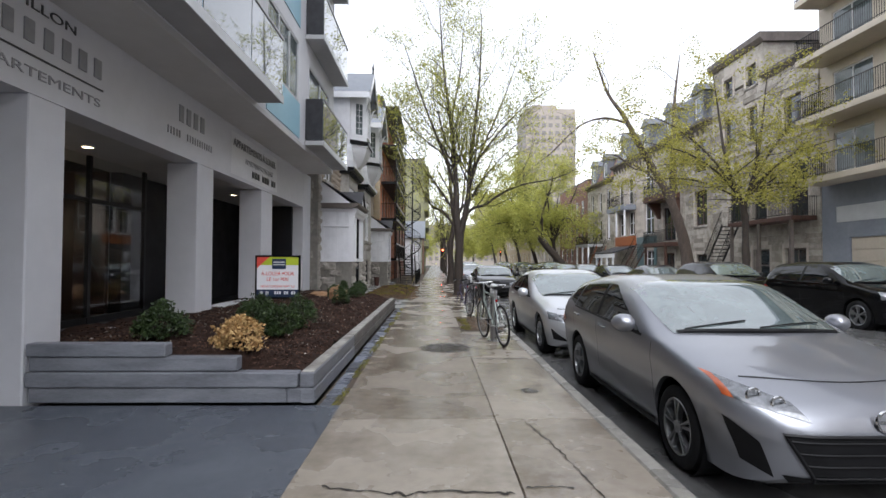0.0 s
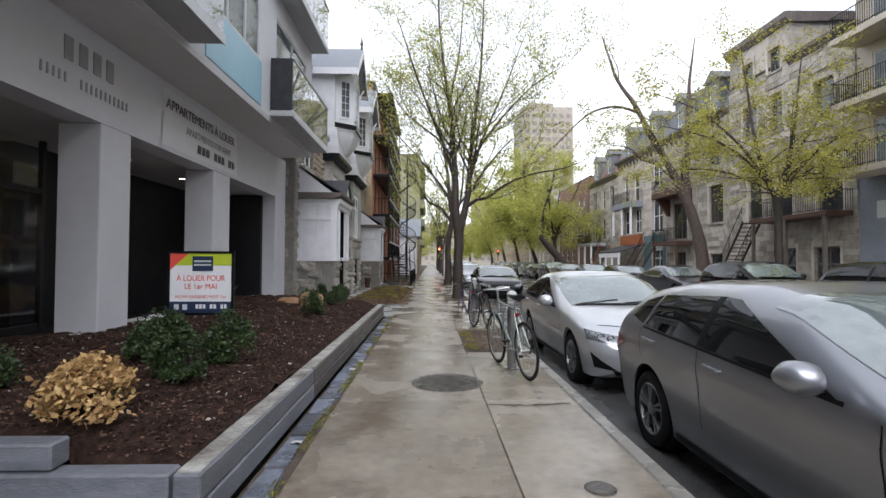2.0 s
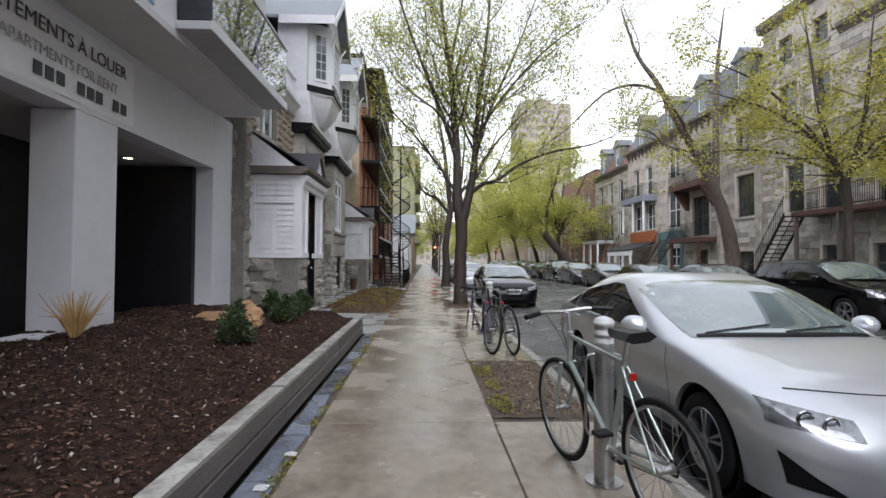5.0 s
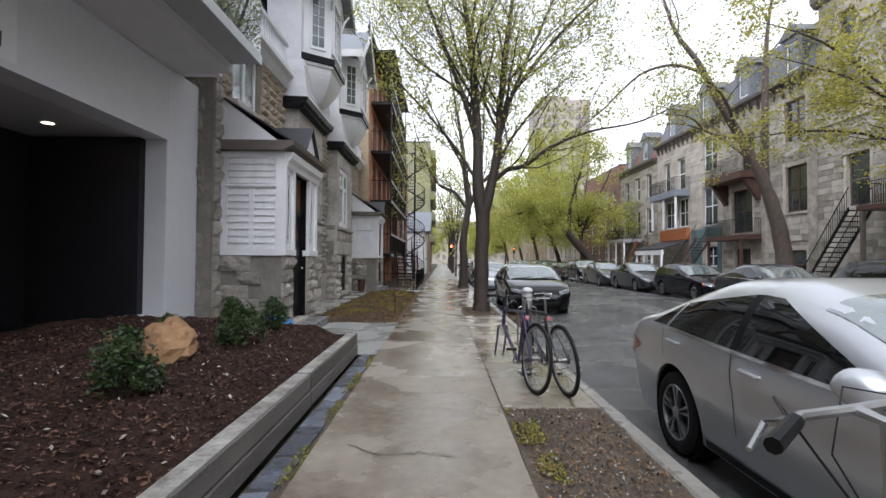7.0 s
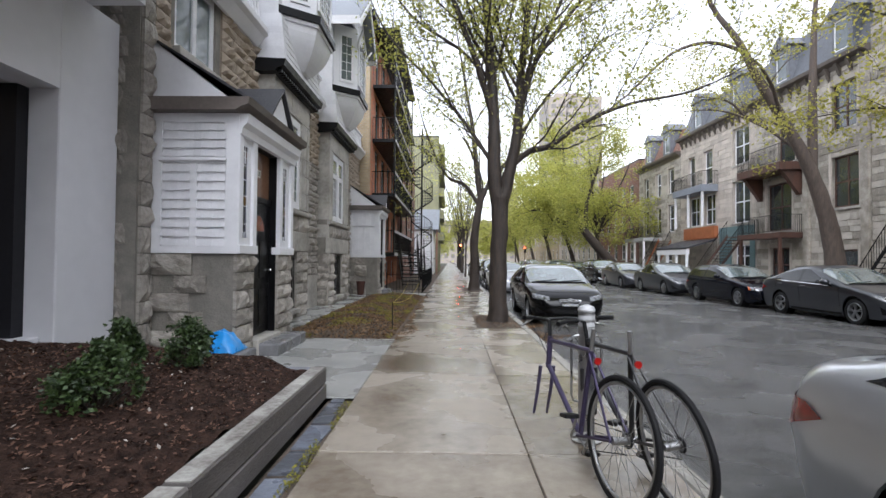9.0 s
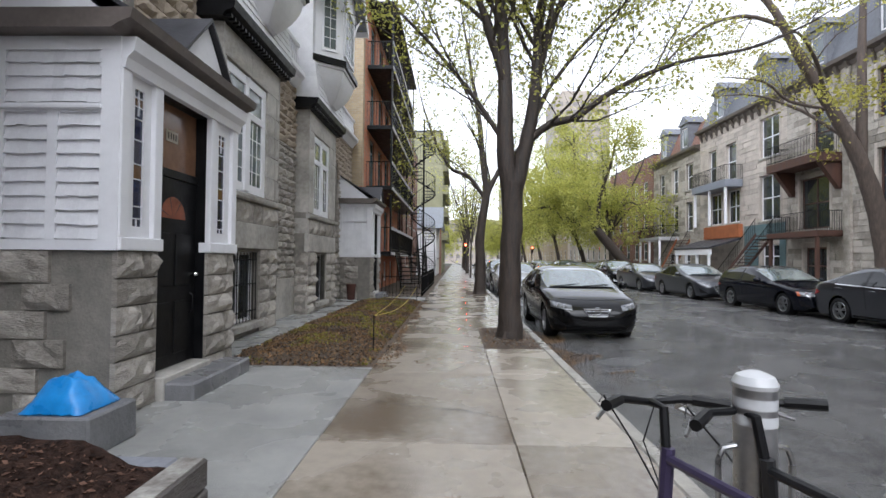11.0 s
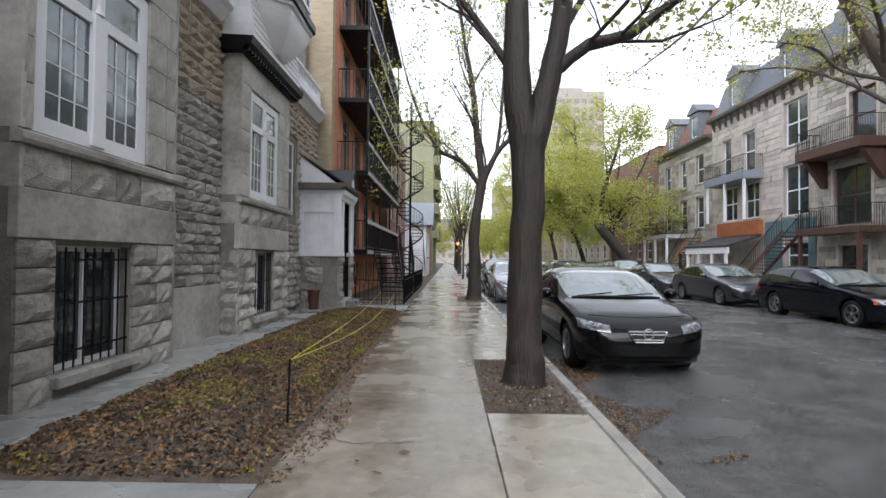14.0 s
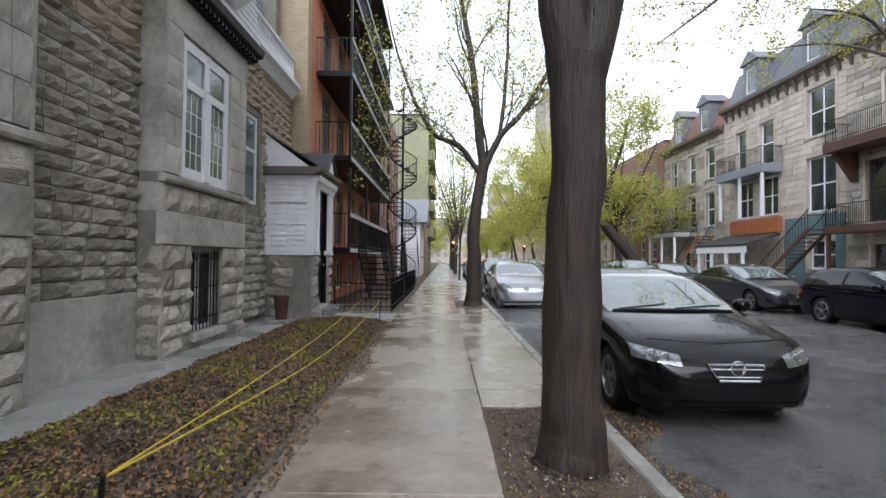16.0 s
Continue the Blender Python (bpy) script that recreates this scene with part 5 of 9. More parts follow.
# upper storey between the oriels, balustrades and mansard
part("mansard", Geo().prism([(-4.35, 6.0), (-4.3, 6.0), (-4.95, 9.0), (-5.2, 9.0)], "y", 17.2, 32.3), M_SLATE, house, "grey slate mansard")
g = Geo()
shingles(g, -4.93, 17.2, 32.3, 6.08, 8.9, 15, 0.22, 0.65)
part("slate_courses", g, M_SLATE, house, "lapped grey slates", kind="stuff")
part("eave_band", Geo().box(-4.32, -4.28, 17.2, 32.3, 5.96, 6.05), M_WHITE, house)
for y0, y1 in ((17.3, 20.75), (23.7, 25.42), (28.65, 32.2)):
    b = part("balustrade", Geo().box(-4.05, -3.72, y0, y1, 5.96, 6.10, 0.02).box(-4.0, -3.86, y0, y1, 6.72, 6.82, 0.02), M_WHITE, house, "white turned balustrade")
    n = round((y1 - y0) / 0.16)
    for k in range(n):
        y = y0 + (y1 - y0) * (k + 0.5) / n
        part("baluster", Geo().tube([(-3.93, y, 6.10), (-3.93, y, 6.2), (-3.93, y, 6.35), (-3.93, y, 6.55), (-3.93, y, 6.72)], [0.03, 0.025, 0.048, 0.022, 0.032], 8), M_WHITE, b, smooth=True)
    part("frieze", Geo().prism([(-4.0, 5.72), (-3.94, 5.72), (-3.80, 5.90), (-3.72, 5.955), (-4.0, 5.955)], "y", y0, y1), M_WHITE, house)


def porch(y0, y1, name, dz=0.05):
    """A white shingled entrance porch on a rock-faced base: black door between two sidelights."""
    xf, xb = -2.85, -4.02
    p = thing(name, (-3.5, (y0 + y1) / 2, 0), "white shingled entrance porch on a rough stone base", "porch", "house porches")
    zs = 1.44 + dz
    d0 = y0 + (y1 - y0) * 0.27
    d1 = d0 + 0.98
    for xa, ya, yb in ((xb, y0 + 0.05, y0 + 0.15), (-3.15, d1 + 0.02, y1 - 0.002), (-3.15, y0 + 0.151, d0 - 0.02)):
        part("base", Geo().box(xa, xf - 0.05, ya, yb, -0.1, zs), M_MORTAR, p)
    courses(p, y0, xb, xf, 0.0, zs, [], M_STONE, 0.22, 0.26, 0.35, 0.75, face="y")
    courses(p, xf, y0 + 0.02, d0, 0.0, zs, [], M_STONE, 0.22, 0.26, 0.28, 0.62)
    courses(p, xf, d1, y1, 0.0, zs, [], M_STONE, 0.22, 0.26, 0.28, 0.62)
    z0, zt = zs + 0.003, 3.33 + dz
    part("side_wall", Geo().box(xb, xf - 0.06, y0 + 0.03, y0 + 0.12, z0, zt), M_WHITE, p)
    sw = part("panel_frame", Geo().box(xb, xf, y0 - 0.012, y0 + 0.029, z0, z0 + 0.09).box(xb, xf, y0 - 0.012, y0 + 0.029, zt - 0.12, zt).box(xb, xb + 0.13, y0 - 0.01, y0 + 0.029, z0 + 0.091, zt - 0.121).box(xf - 0.17, xf, y0 - 0.01, y0 + 0.029, z0 + 0.091, zt - 0.121).box(xb + 0.13, xf - 0.17, y0 - 0.006, y0 + 0.029, 2.66 + dz, 2.74 + dz).box(-3.50, -3.41, y0 - 0.007, y0 + 0.029, z0 + 0.091, 2.66 + dz), M_WHITE, p, "white board frame")
    part("drip_board", Geo().box(xb + 0.1, xf - 0.15, y0 - 0.045, y0 - 0.012, 2.68 + dz, 2.72 + dz, 0.008), M_WHITE, p)
    for xa, xc, za, zc, nr in ((xb + 0.13, -3.50, z0 + 0.091, 2.66 + dz, 9), (-3.41, xf - 0.17, z0 + 0.091, 2.66 + dz, 9), (xb + 0.13, xf - 0.17, 2.74 + dz, zt - 0.12, 4)):
        for r in range(nr):
            z = za + (zc - za) * r / nr
            h = (zc - za) / nr
            g = Geo()
            x = xa
            while x < xc - 0.01:
                w = min(0.105, xc - x)
                d = random.uniform(0, 0.016)
                g.face([(x, y0 - 0.010, z + d), (x + w - 0.002, y0 - 0.010, z + d * 0.6), (x + w - 0.002, y0 + 0.024, z + h + 0.012), (x, y0 + 0.024, z + h + 0.012)])
                g.face([(x, y0 - 0.010, z + d), (x, y0 + 0.026, z + d), (x + w - 0.002, y0 + 0.026, z + d), (x + w - 0.002, y0 - 0.010, z + d * 0.6)])
                x += w
            part("shingle_course", g, M_WHITE2, sw, kind="stuff")
    # front: posts, sidelights, door, transom
    zh = 3.06 + dz
    for ya, yb in ((y0, d0 + 0.02), (d1 - 0.02, y1 + 0.02)):
        part("sill_board", Geo().box(xf - 0.12, xf + 0.03, ya, yb, z0, z0 + 0.12, 0.008), M_WHITE, p)
    for ya, yb in ((y0, d0), (d1, y1)):
        part("post", Geo().box(xf - 0.12, xf + 0.015, ya, ya + 0.13, z0 + 0.12, zh, 0.008), M_WHITE, p)
        part("post", Geo().box(xf - 0.12, xf + 0.015, yb - 0.13, yb, z0 + 0.12, zh, 0.008), M_WHITE, p)
        sl = part("sidelight", frame_geo(xf - 0.08, xf - 0.03, ya + 0.13, yb - 0.13, z0 + 0.12, zh, (yb - ya - 0.26) * 0.30), M_WHITE, p)
        cuts = (0.0, 0.10, 0.18, 0.36, 0.46, 0.62, 0.76, 0.84, 0.90, 1.0)
        for k, (qa, qb) in enumerate(zip(cuts, cuts[1:])):
            za, zb = z0 + 0.16 + (zh - z0 - 0.2) * qa, z0 + 0.16 + (zh - z0 - 0.2) * qb
            part("pane", Geo().box(xf - 0.06, xf - 0.05, ya + 0.17, yb - 0.17, za, zb), M_LEADAMBER if k in (3, 7) else M_LEADBLUE, sl)
        gb = Geo()
        ym_ = (ya + yb) / 2
        gb.box(xf - 0.05, xf - 0.036, ym_ - 0.003, ym_ + 0.003, z0 + 0.16, z0 + 0.30).box(xf - 0.05, xf - 0.036, ym_ - 0.003, ym_ + 0.003, zh - 0.35, zh - 0.05)
        for q in (0.10, 0.18, 0.36, 0.46, 0.62, 0.76, 0.84, 0.90):
            zz = z0 + 0.16 + (zh - z0 - 0.2) * q
            gb.box(xf - 0.05, xf - 0.038, ya + 0.17, yb - 0.17, zz - 0.004, zz + 0.004)
        part("glazing_lattice", gb, M_WHITE, sl, kind="stuff")
    part("entablature", Geo().prism([(xf - 0.2, zh), (xf + 0.03, zh), (xf + 0.05, zh + 0.09), (xf + 0.11, zh + 0.15), (xf + 0.13, zt), (xf - 0.2, zt)], "y", y0, y1 + 0.04), M_WHITE, p)
    d = part("door", Geo().box(-3.06, -3.01, d0 - 0.02, d1 + 0.02, 0.24, 2.30, 0.006), M_BLACK, p, "black panelled door")
    for za, zb in ((0.37, 0.95), (1.12, 1.70)):
        for ya, yb in ((0.14, 0.44), (0.54, 0.84)):
            part("panel", Geo().box(-3.012, -2.998, d0 + ya, d0 + yb, za, zb, 0.006), M_BLACK, d)
    fan = Geo()
    for k in range(10):
        a0, a1 = math.pi * k / 10, math.pi * (k + 1) / 10
        if k % 3 == 2:
            a1 -= 0.06
        fan.face([(-3.004, d0 + 0.49, 1.86)] + [(-3.004, d0 + 0.49 + 0.24 * math.cos(a), 1.86 + 0.24 * math.sin(a)) for a in (a0, a1)])
    part("fanlight", fan, M_WOODLIT, d, "small fan-shaped light")
    part("door_knob", Geo().tube([(-3.01, d1 - 0.10, 1.24), (-2.96, d1 - 0.10, 1.24), (-2.95, d1 - 0.10, 1.24), (-2.93, d1 - 0.10, 1.24)], [0.012, 0.012, 0.028, 0.02], 12), M_CHROME_, d, "bright metal knob", True)
    part("pull_handle", Geo().tube([(-3.01, d1 - 0.12, 1.02), (-2.97, d1 - 0.12, 1.0), (-2.97, d1 - 0.12, 0.82), (-3.01, d1 - 0.12, 0.79)], 0.01, 8), M_BLACK, d, smooth=True)
    part("door_head", Geo().box(-3.06, -2.99, d0 - 0.02, d1 + 0.02, 2.303, 2.39), M_BLACK, p)
    tr = part("transom", Geo().box(-3.05, -3.03, d0, d1, 2.393, zh - 0.01), M_TRANSOM, p, "brown transom glass with a number plate")
    pl = part("plate", Geo().box(-3.028, -3.02, d0 + 0.36, d0 + 0.58, 2.70, 2.82), M_BEIGE, tr, "pale plate with dark bars")
    for k in range(4):
        part("bar", Geo().box(-3.0195, -3.017, d0 + 0.385 + 0.047 * k, d0 + 0.405 + 0.047 * k, 2.725, 2.795), M_BLACK, pl)
    part("inner_jamb", Geo().box(-3.1, xf - 0.052, d1 - 0.004, d1 + 0.02, 0.2, zh - 0.002).box(-3.1, xf - 0.052, d0 - 0.02, d0 + 0.004, 0.2, zh - 0.002).box(-3.1, xf - 0.05, d0, d1, zh - 0.01, zh + 0.05), M_BLACK, p)
    part("back_side", Geo().box(xb, -3.15, y1 - 0.06, y1, 0, zt), M_WHITE, p)
    part("threshold", Geo().box(-3.1, xf + 0.06, d0 + 0.01, d1 - 0.01, -0.05, 0.235, 0.012), M_ASHLAR, p)
    # eaves, roof, cheek
    ze = zt + 0.003
    part("eave_moulding", Geo().prism([(xb, ze), (xf + 0.02, ze), (xf + 0.10, ze + 0.05), (xf + 0.19, ze + 0.08), (xf + 0.21, ze + 0.17), (xb, ze + 0.17)], "y", y0 - 0.18, y1 + 0.14), M_EAVE, p, "brown moulded eaves and gutter", kind="")
    zc = ze + 0.172
    part("cheek", Geo().prism([(xb, zc), (-2.95, zc), (xb, zc + 0.80)], "y", y0 - 0.03, y1 - 0.05), M_WHITE, p, "white triangular cheek under the roof")
    part("lean_roof", Geo().prism([(xb, zc + 0.805), (-2.72, zc + 0.003), (-2.70, zc + 0.03), (xb, zc + 0.84)], "y", y0 - 0.06, y1 + 0.02), M_SLATEDK, p)
    ym = (d0 + d1) / 2 + 0.1
    part("gablet", Geo().prism([(ym - 0.42, zc), (ym + 0.42, zc), (ym, zc + 0.50)], "x", -3.7, -2.72), M_WHITE, p, "small gable over the door")
    for s in (-1, 1):
        g = Geo()
        g.v += [(-3.8, ym + s * 0.56, zc - 0.02), (-2.66, ym + s * 0.56, zc - 0.02), (-2.66, ym, zc + 0.58), (-3.8, ym, zc + 0.58), (-3.8, ym + s * 0.56, zc - 0.06), (-2.66, ym + s * 0.56, zc - 0.06), (-2.66, ym, zc + 0.53), (-3.8, ym, zc + 0.53)]
        g.f += [(0, 1, 2, 3), (7, 6, 5, 4), (0, 4, 5, 1), (2, 6, 7, 3), (1, 5, 6, 2), (0, 3, 7, 4)]
        part("gablet_roof", g, M_SLATEDK, p, "dark slate roof")
    part("step", Geo().box(xf - 0.01, -2.50, d0 + 0.04, d1 + 0.42, -0.05, 0.175, 0.02), M_STEP, p, "worn grey stone step")
    return p


M_WOODLIT = mat("fan_glass", (0.30, 0.10, 0.06), (0.18, 0.06, 0.04), 6, 0.2)
M_CHROME_ = mat("bright_metal", (0.7, 0.7, 0.68), (0.6, 0.6, 0.58), 6, 0.15, metal=1.0)
M_TRANSOM = mat("brown_transom", (0.24, 0.13, 0.075), (0.15, 0.08, 0.05), 2, 0.12, 0.2)
M_EAVE = mat("brown_eave_paint", (0.15, 0.125, 0.11), (0.09, 0.075, 0.065), 3, 0.5)
M_STEP = mat("worn_step_stone", (0.22, 0.22, 0.225), (0.13, 0.13, 0.135), 3, 0.2, 0.6, bump=0.4, bscale=50, wet=2.0)
porch(17.44, 19.72, "entrance_porch")
porch(30.45, 32.38, "entrance_porch")


# ---------- brick house with iron balconies ----------
def brick_mat(name, c1, c2, mortar):
    m = mat(name, c1, c2, 3.0, 0.7, 0.85, bump=0.3, bscale=60)
    N, L = m.node_tree.nodes, m.node_tree.links
    geo = N.new("ShaderNodeNewGeometry")
    sep = N.new("ShaderNodeSeparateXYZ")
    com = N.new("ShaderNodeCombineXYZ")
    L.new(geo.outputs["Position"], sep.inputs[0])
    add = N.new("ShaderNodeMath")
    L.new(sep.outputs["X"], add.inputs[0])
    L.new(sep.outputs["Y"], add.inputs[1])
    L.new(add.outputs[0], com.inputs[0])
    L.new(sep.outputs["Z"], com.inputs[1])
    b = N.new("ShaderNodeTexBrick")
    b.inputs["Scale"].default_value = 1.0
    b.inputs["Brick Width"].default_value, b.inputs["Row Height"].default_value = 0.22, 0.075
    b.inputs["Mortar Size"].default_value = 0.008
    b.inputs["Color1"].default_value, b.inputs["Color2"].default_value, b.inputs["Mortar"].default_value = (*c1, 1), (*c2, 1), (*mortar, 1)
    L.new(com.outputs[0], b.inputs["Vector"])
    L.new(b.outputs["Color"], N["Principled BSDF"].inputs["Base Color"])
    return m


M_BRICKW = brick_mat("orange_brick_wall", (0.60, 0.20, 0.085), (0.43, 0.135, 0.065), (0.33, 0.24, 0.19))
M_BRICKB = brick_mat("buff_brick_wall", (0.42, 0.32, 0.19), (0.33, 0.25, 0.15), (0.36, 0.32, 0.26))
M_BRICKR = brick_mat("dull_red_brick_wall", (0.24, 0.10, 0.07), (0.17, 0.075, 0.055), (0.25, 0.21, 0.18))


def railing(parent, x0, x1, y0, y1, z, h=1.0, gap=0.12):
    """Iron railing along the outer edge x1 and both ends."""
    r = part("railing", Geo().box(x1 - 0.02, x1 + 0.02, y0, y1, z + h - 0.03, z + h).box(x1 - 0.015, x1 + 0.015, y0, y1, z + 0.08, z + 0.11).box(min(x0, x1), max(x0, x1), y0, y0 + 0.03, z + h - 0.03, z + h).box(min(x0, x1), max(x0, x1), y1 - 0.03, y1, z + h - 0.03, z + h), M_BLACK, parent, "black iron railing")
    g = Geo()
    n = int((y1 - y0) / gap)
    for k in range(n + 1):
        y = y0 + (y1 - y0) * k / n
        g.box(x1 - 0.008, x1 + 0.008, y - 0.008, y + 0.008, z, z + h)
    m = max(2, int(abs(x1 - x0) / gap))
    for k in range(m):
        x = x0 + (x1 - x0) * k / m
        for y in (y0 + 0.015, y1 - 0.015):
            g.box(x - 0.008, x + 0.008, y - 0.008, y + 0.008, z, z + h)
    part("balusters", g, M_BLACK, r, kind="stuff")
    return r


brick = thing("brick_house", (-7, 38, 0), "orange brick apartment house with black iron balconies", "house", kind="structure")
BH = [(34.1, 35.2), (36.3, 37.4), (38.6, 39.7), (40.9, 42.0)]
LEV = [1.75, 4.45, 6.95, 9.45]
part("wall", holed(-3.95, -3.6, 32.4, 44.2, -0.1, 12.2, [(a, b, z + 0.12, z + 2.15) for z in LEV for a, b in BH] + [(a, b, 0.3, 1.3) for a, b in BH]), M_BRICKW, brick)
part("near_wall", Geo().box(-12, -3.95, 32.4, 32.8, -0.1, 12.2).box(-12, -3.95, 43.8, 44.2, -0.1, 12.2).box(-12.3, -12, 32.4, 44.2, -0.1, 12.2), M_BRICKB, brick, "buff brick flank")
part("roof", Geo().box(-12.3, -3.4, 32.4, 44.2, 12.2, 12.5), M_BLACK, brick)
for z in LEV:
    for a, b in BH:
        window(brick, 1, -3.6, a, b, z + 0.12, z + 2.15, M_TEAL, M_CURTAIN, 0.09, (0.5,), (0.75,), 0.15)
    bal = part("balcony", Geo().box(-3.6, -2.55, 33.3, 43.4, z - 0.16, z, 0.01), M_BLACK, brick, "black timber balcony deck")
    railing(bal, -3.6, -2.58, 33.3, 43.4, z)
    for y in (33.4, 36.6, 39.9, 43.3):
        part("post", Geo().box(-2.62, -2.55, y - 0.035, y + 0.035, z + 0.001, z + (2.33 if z < 9 else 2.5)), M_BLACK, bal)
for a, b in BH:
    window(brick, 1, -3.6, a, b, 0.3, 1.3, M_WHITE, M_GLASSDK, 0.07, (0.5,), (), 0.15)
part("canopy", Geo().box(-3.6, -2.4, 33.2, 43.5, 11.95, 12.05), M_BLACK, brick)


def stairs(x0, x1, ya, za, yb, zb, n, tread, label, parent_name="outside_stair", m_str=M_BLACK, rails=True):
    """A straight outside stair along y from (ya, za) to (yb, zb)."""
    s = thing(parent_name, ((x0 + x1) / 2, yb, min(za, zb)), label, "stair", kind="structure")
    for k in range(n):
        t = (k + 0.5) / n
        y, z = ya + (yb - ya) * t, za + (zb - za) * t
        d = abs(yb - ya) / n * 0.55
        part("tread", Geo().box(x0 + 0.03, x1 - 0.03, y - d, y + d, z - 0.02, z + 0.02), tread, s)
    for x in (x0, x1):
        g = Geo()
        g.v += [(x + e, y, z + o) for e in (-0.02, 0.02) for y, z, o in ((ya, za, -0.16), (yb, zb, -0.16), (yb, zb, 0.06), (ya, za, 0.06))]
        g.f += [(3, 2, 1, 0), (4, 5, 6, 7), (0, 1, 5, 4), (1, 2, 6, 5), (2, 3, 7, 6), (3, 0, 4, 7)]
        part("stringer", g, m_str, s)
        if rails:
            h = part("handrail", Geo().tube([(x, ya, za + 0.9), (x, yb, zb + 0.9)], 0.022, 6), M_BLACK, s)
            g = Geo()
            for k in range(int(n * 1.4)):
                t = k / (n * 1.4 - 1)
                y, z = ya + (yb - ya) * t, za + (zb - za) * t
                g.box(x - 0.008, x + 0.008, y - 0.008, y + 0.008, z, z + 0.9)
            part("balusters", g, M_BLACK, h, kind="stuff")
    return s


stairs(-2.5, -1.6, 37.2, 0.0, 34.6, 1.75, 9, M_BLACK, "black iron stair up to the brick house")
stairs(-2.5, -1.6, 43.0, 0.0, 40.4, 1.75, 9, M_BLACK, "black iron stair up to the brick house")


def spiral_stair(x, y, r, z1, label):
    """Iron spiral stair: centre pole, wedge treads, outer handrail and balusters."""
    s = thing("spiral_stair", (x, y, 0), label, "stair", kind="structure")
    part("pole", Geo().tube([(x, y, -0.05), (x, y, z1 + 1.1)], 0.06, 10), M_BLACK, s)
    n = int(z1 / 0.21)
    rail, low = [], []
    for k in range(n):
        a, z = k * 0.47, 0.2 + k * 0.21
        at = lambda q, d: (x + q * math.cos(a + d), y + q * math.sin(a + d))
        part("tread", Geo().prism([at(0.05, 0), at(r, -0.02), at(r, 0.5), at(0.05, 0.3)], "z", z - 0.03, z), M_BLACK, s)
        rail.append((*at(r, 0.25), z + 0.95))
        low.append((*at(r, 0.25), z - 0.06))
    hr = part("handrail", Geo().tube(rail, 0.025, 6), M_BLACK, s)
    part("stringer", Geo().tube(low, 0.045, 5), M_BLACK, s)
    g = Geo()
    for k in range(n):
        for d in (0.1, 0.33):
            c = (x + r * math.cos(k * 0.47 + d), y + r * math.sin(k * 0.47 + d))
            g.box(c[0] - 0.009, c[0] + 0.009, c[1] - 0.009, c[1] + 0.009, 0.15 + k * 0.21, 1.15 + k * 0.21)
    part("balusters", g, M_BLACK, hr, kind="stuff")
    return s


spiral_stair(-2.0, 45.0, 0.75, 9.45, "black iron spiral stair at the end of the balconies")
for z in LEV:
    part("landing", Geo().box(-3.6, -2.5, 43.41, 45.2, z - 0.10, z, 0.01), M_BLACK, brick, "black iron landing")
    part("rail_fascia", Geo().box(-2.54, -2.515, 33.35, 43.35, z - 0.15, z - 0.03).box(-2.552, -2.535, 33.35, 43.35, z + 0.90, z + 1.03), M_SLABPAINT, brick, "weathered pale board along the balcony edge")
part("corner_strip", Geo().box(-4.0, -3.59, 32.37, 32.72, 4.3, 12.1), M_BRICKB, brick, "buff brick corner")
stairs(-2.6, -1.7, 57.6, 0.0, 54.2, 2.2, 11, M_SLABPAINT, "grey painted stair with iron rails", m_str=M_SLABPAINT)


def iron_fence(x0, y0, x1, y1, h=0.85):
    f = thing("iron_fence", ((x0 + x1) / 2, (y0 + y1) / 2, 0), "low black wrought-iron fence round the front yard", "fence")
    L = math.hypot(x1 - x0, y1 - y0)
    n = max(2, int(L / 0.13))
    for z in (0.12, h - 0.1):
        part("rail", Geo().tube([(x0, y0, z), (x1, y1, z)], 0.014, 6), M_BLACK, f)
    for k in range(n + 1):
        t = k / n
        x, y = x0 + (x1 - x0) * t, y0 + (y1 - y0) * t
        r = 0.022 if k in (0, n) else 0.008
        part("picket", Geo().tube([(x, y, -0.02), (x, y, h), (x, y, h + 0.06)], [r, r, 0.002], 6), M_BLACK, f)
    return f


iron_fence(-2.75, 32.35, -1.2, 32.35)
iron_fence(-1.2, 32.5, -1.2, 36.5)
iron_fence(-1.2, 37.3, -1.2, 43.0)
# ivy on the balconies
ivy = thing("ivy", (-2.5, 36, 3), "climbing ivy with yellow-green leaves on the balconies", "vine")
rng_i = random.Random(4)
gl, gw = Geo(), Geo()
for k in range(9):
    y = 34 + k * 1.1 + rng_i.random() * 0.4
    z0, z1 = rng_i.uniform(3.4, 6), rng_i.uniform(7, 11.5)
    pts = [Vector((-2.5 + rng_i.gauss(0, 0.06), y + rng_i.gauss(0, 0.2), z0 + (z1 - z0) * q / 9)) for q in range(10)]
    gw.tube(pts, 0.012, 4)
    for p in pts:
        leaf_cluster(gl, p, rng_i, 12, 0.17, 0.055)
part("vine", gw, M_BARK, ivy)
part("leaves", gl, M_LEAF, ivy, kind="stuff")


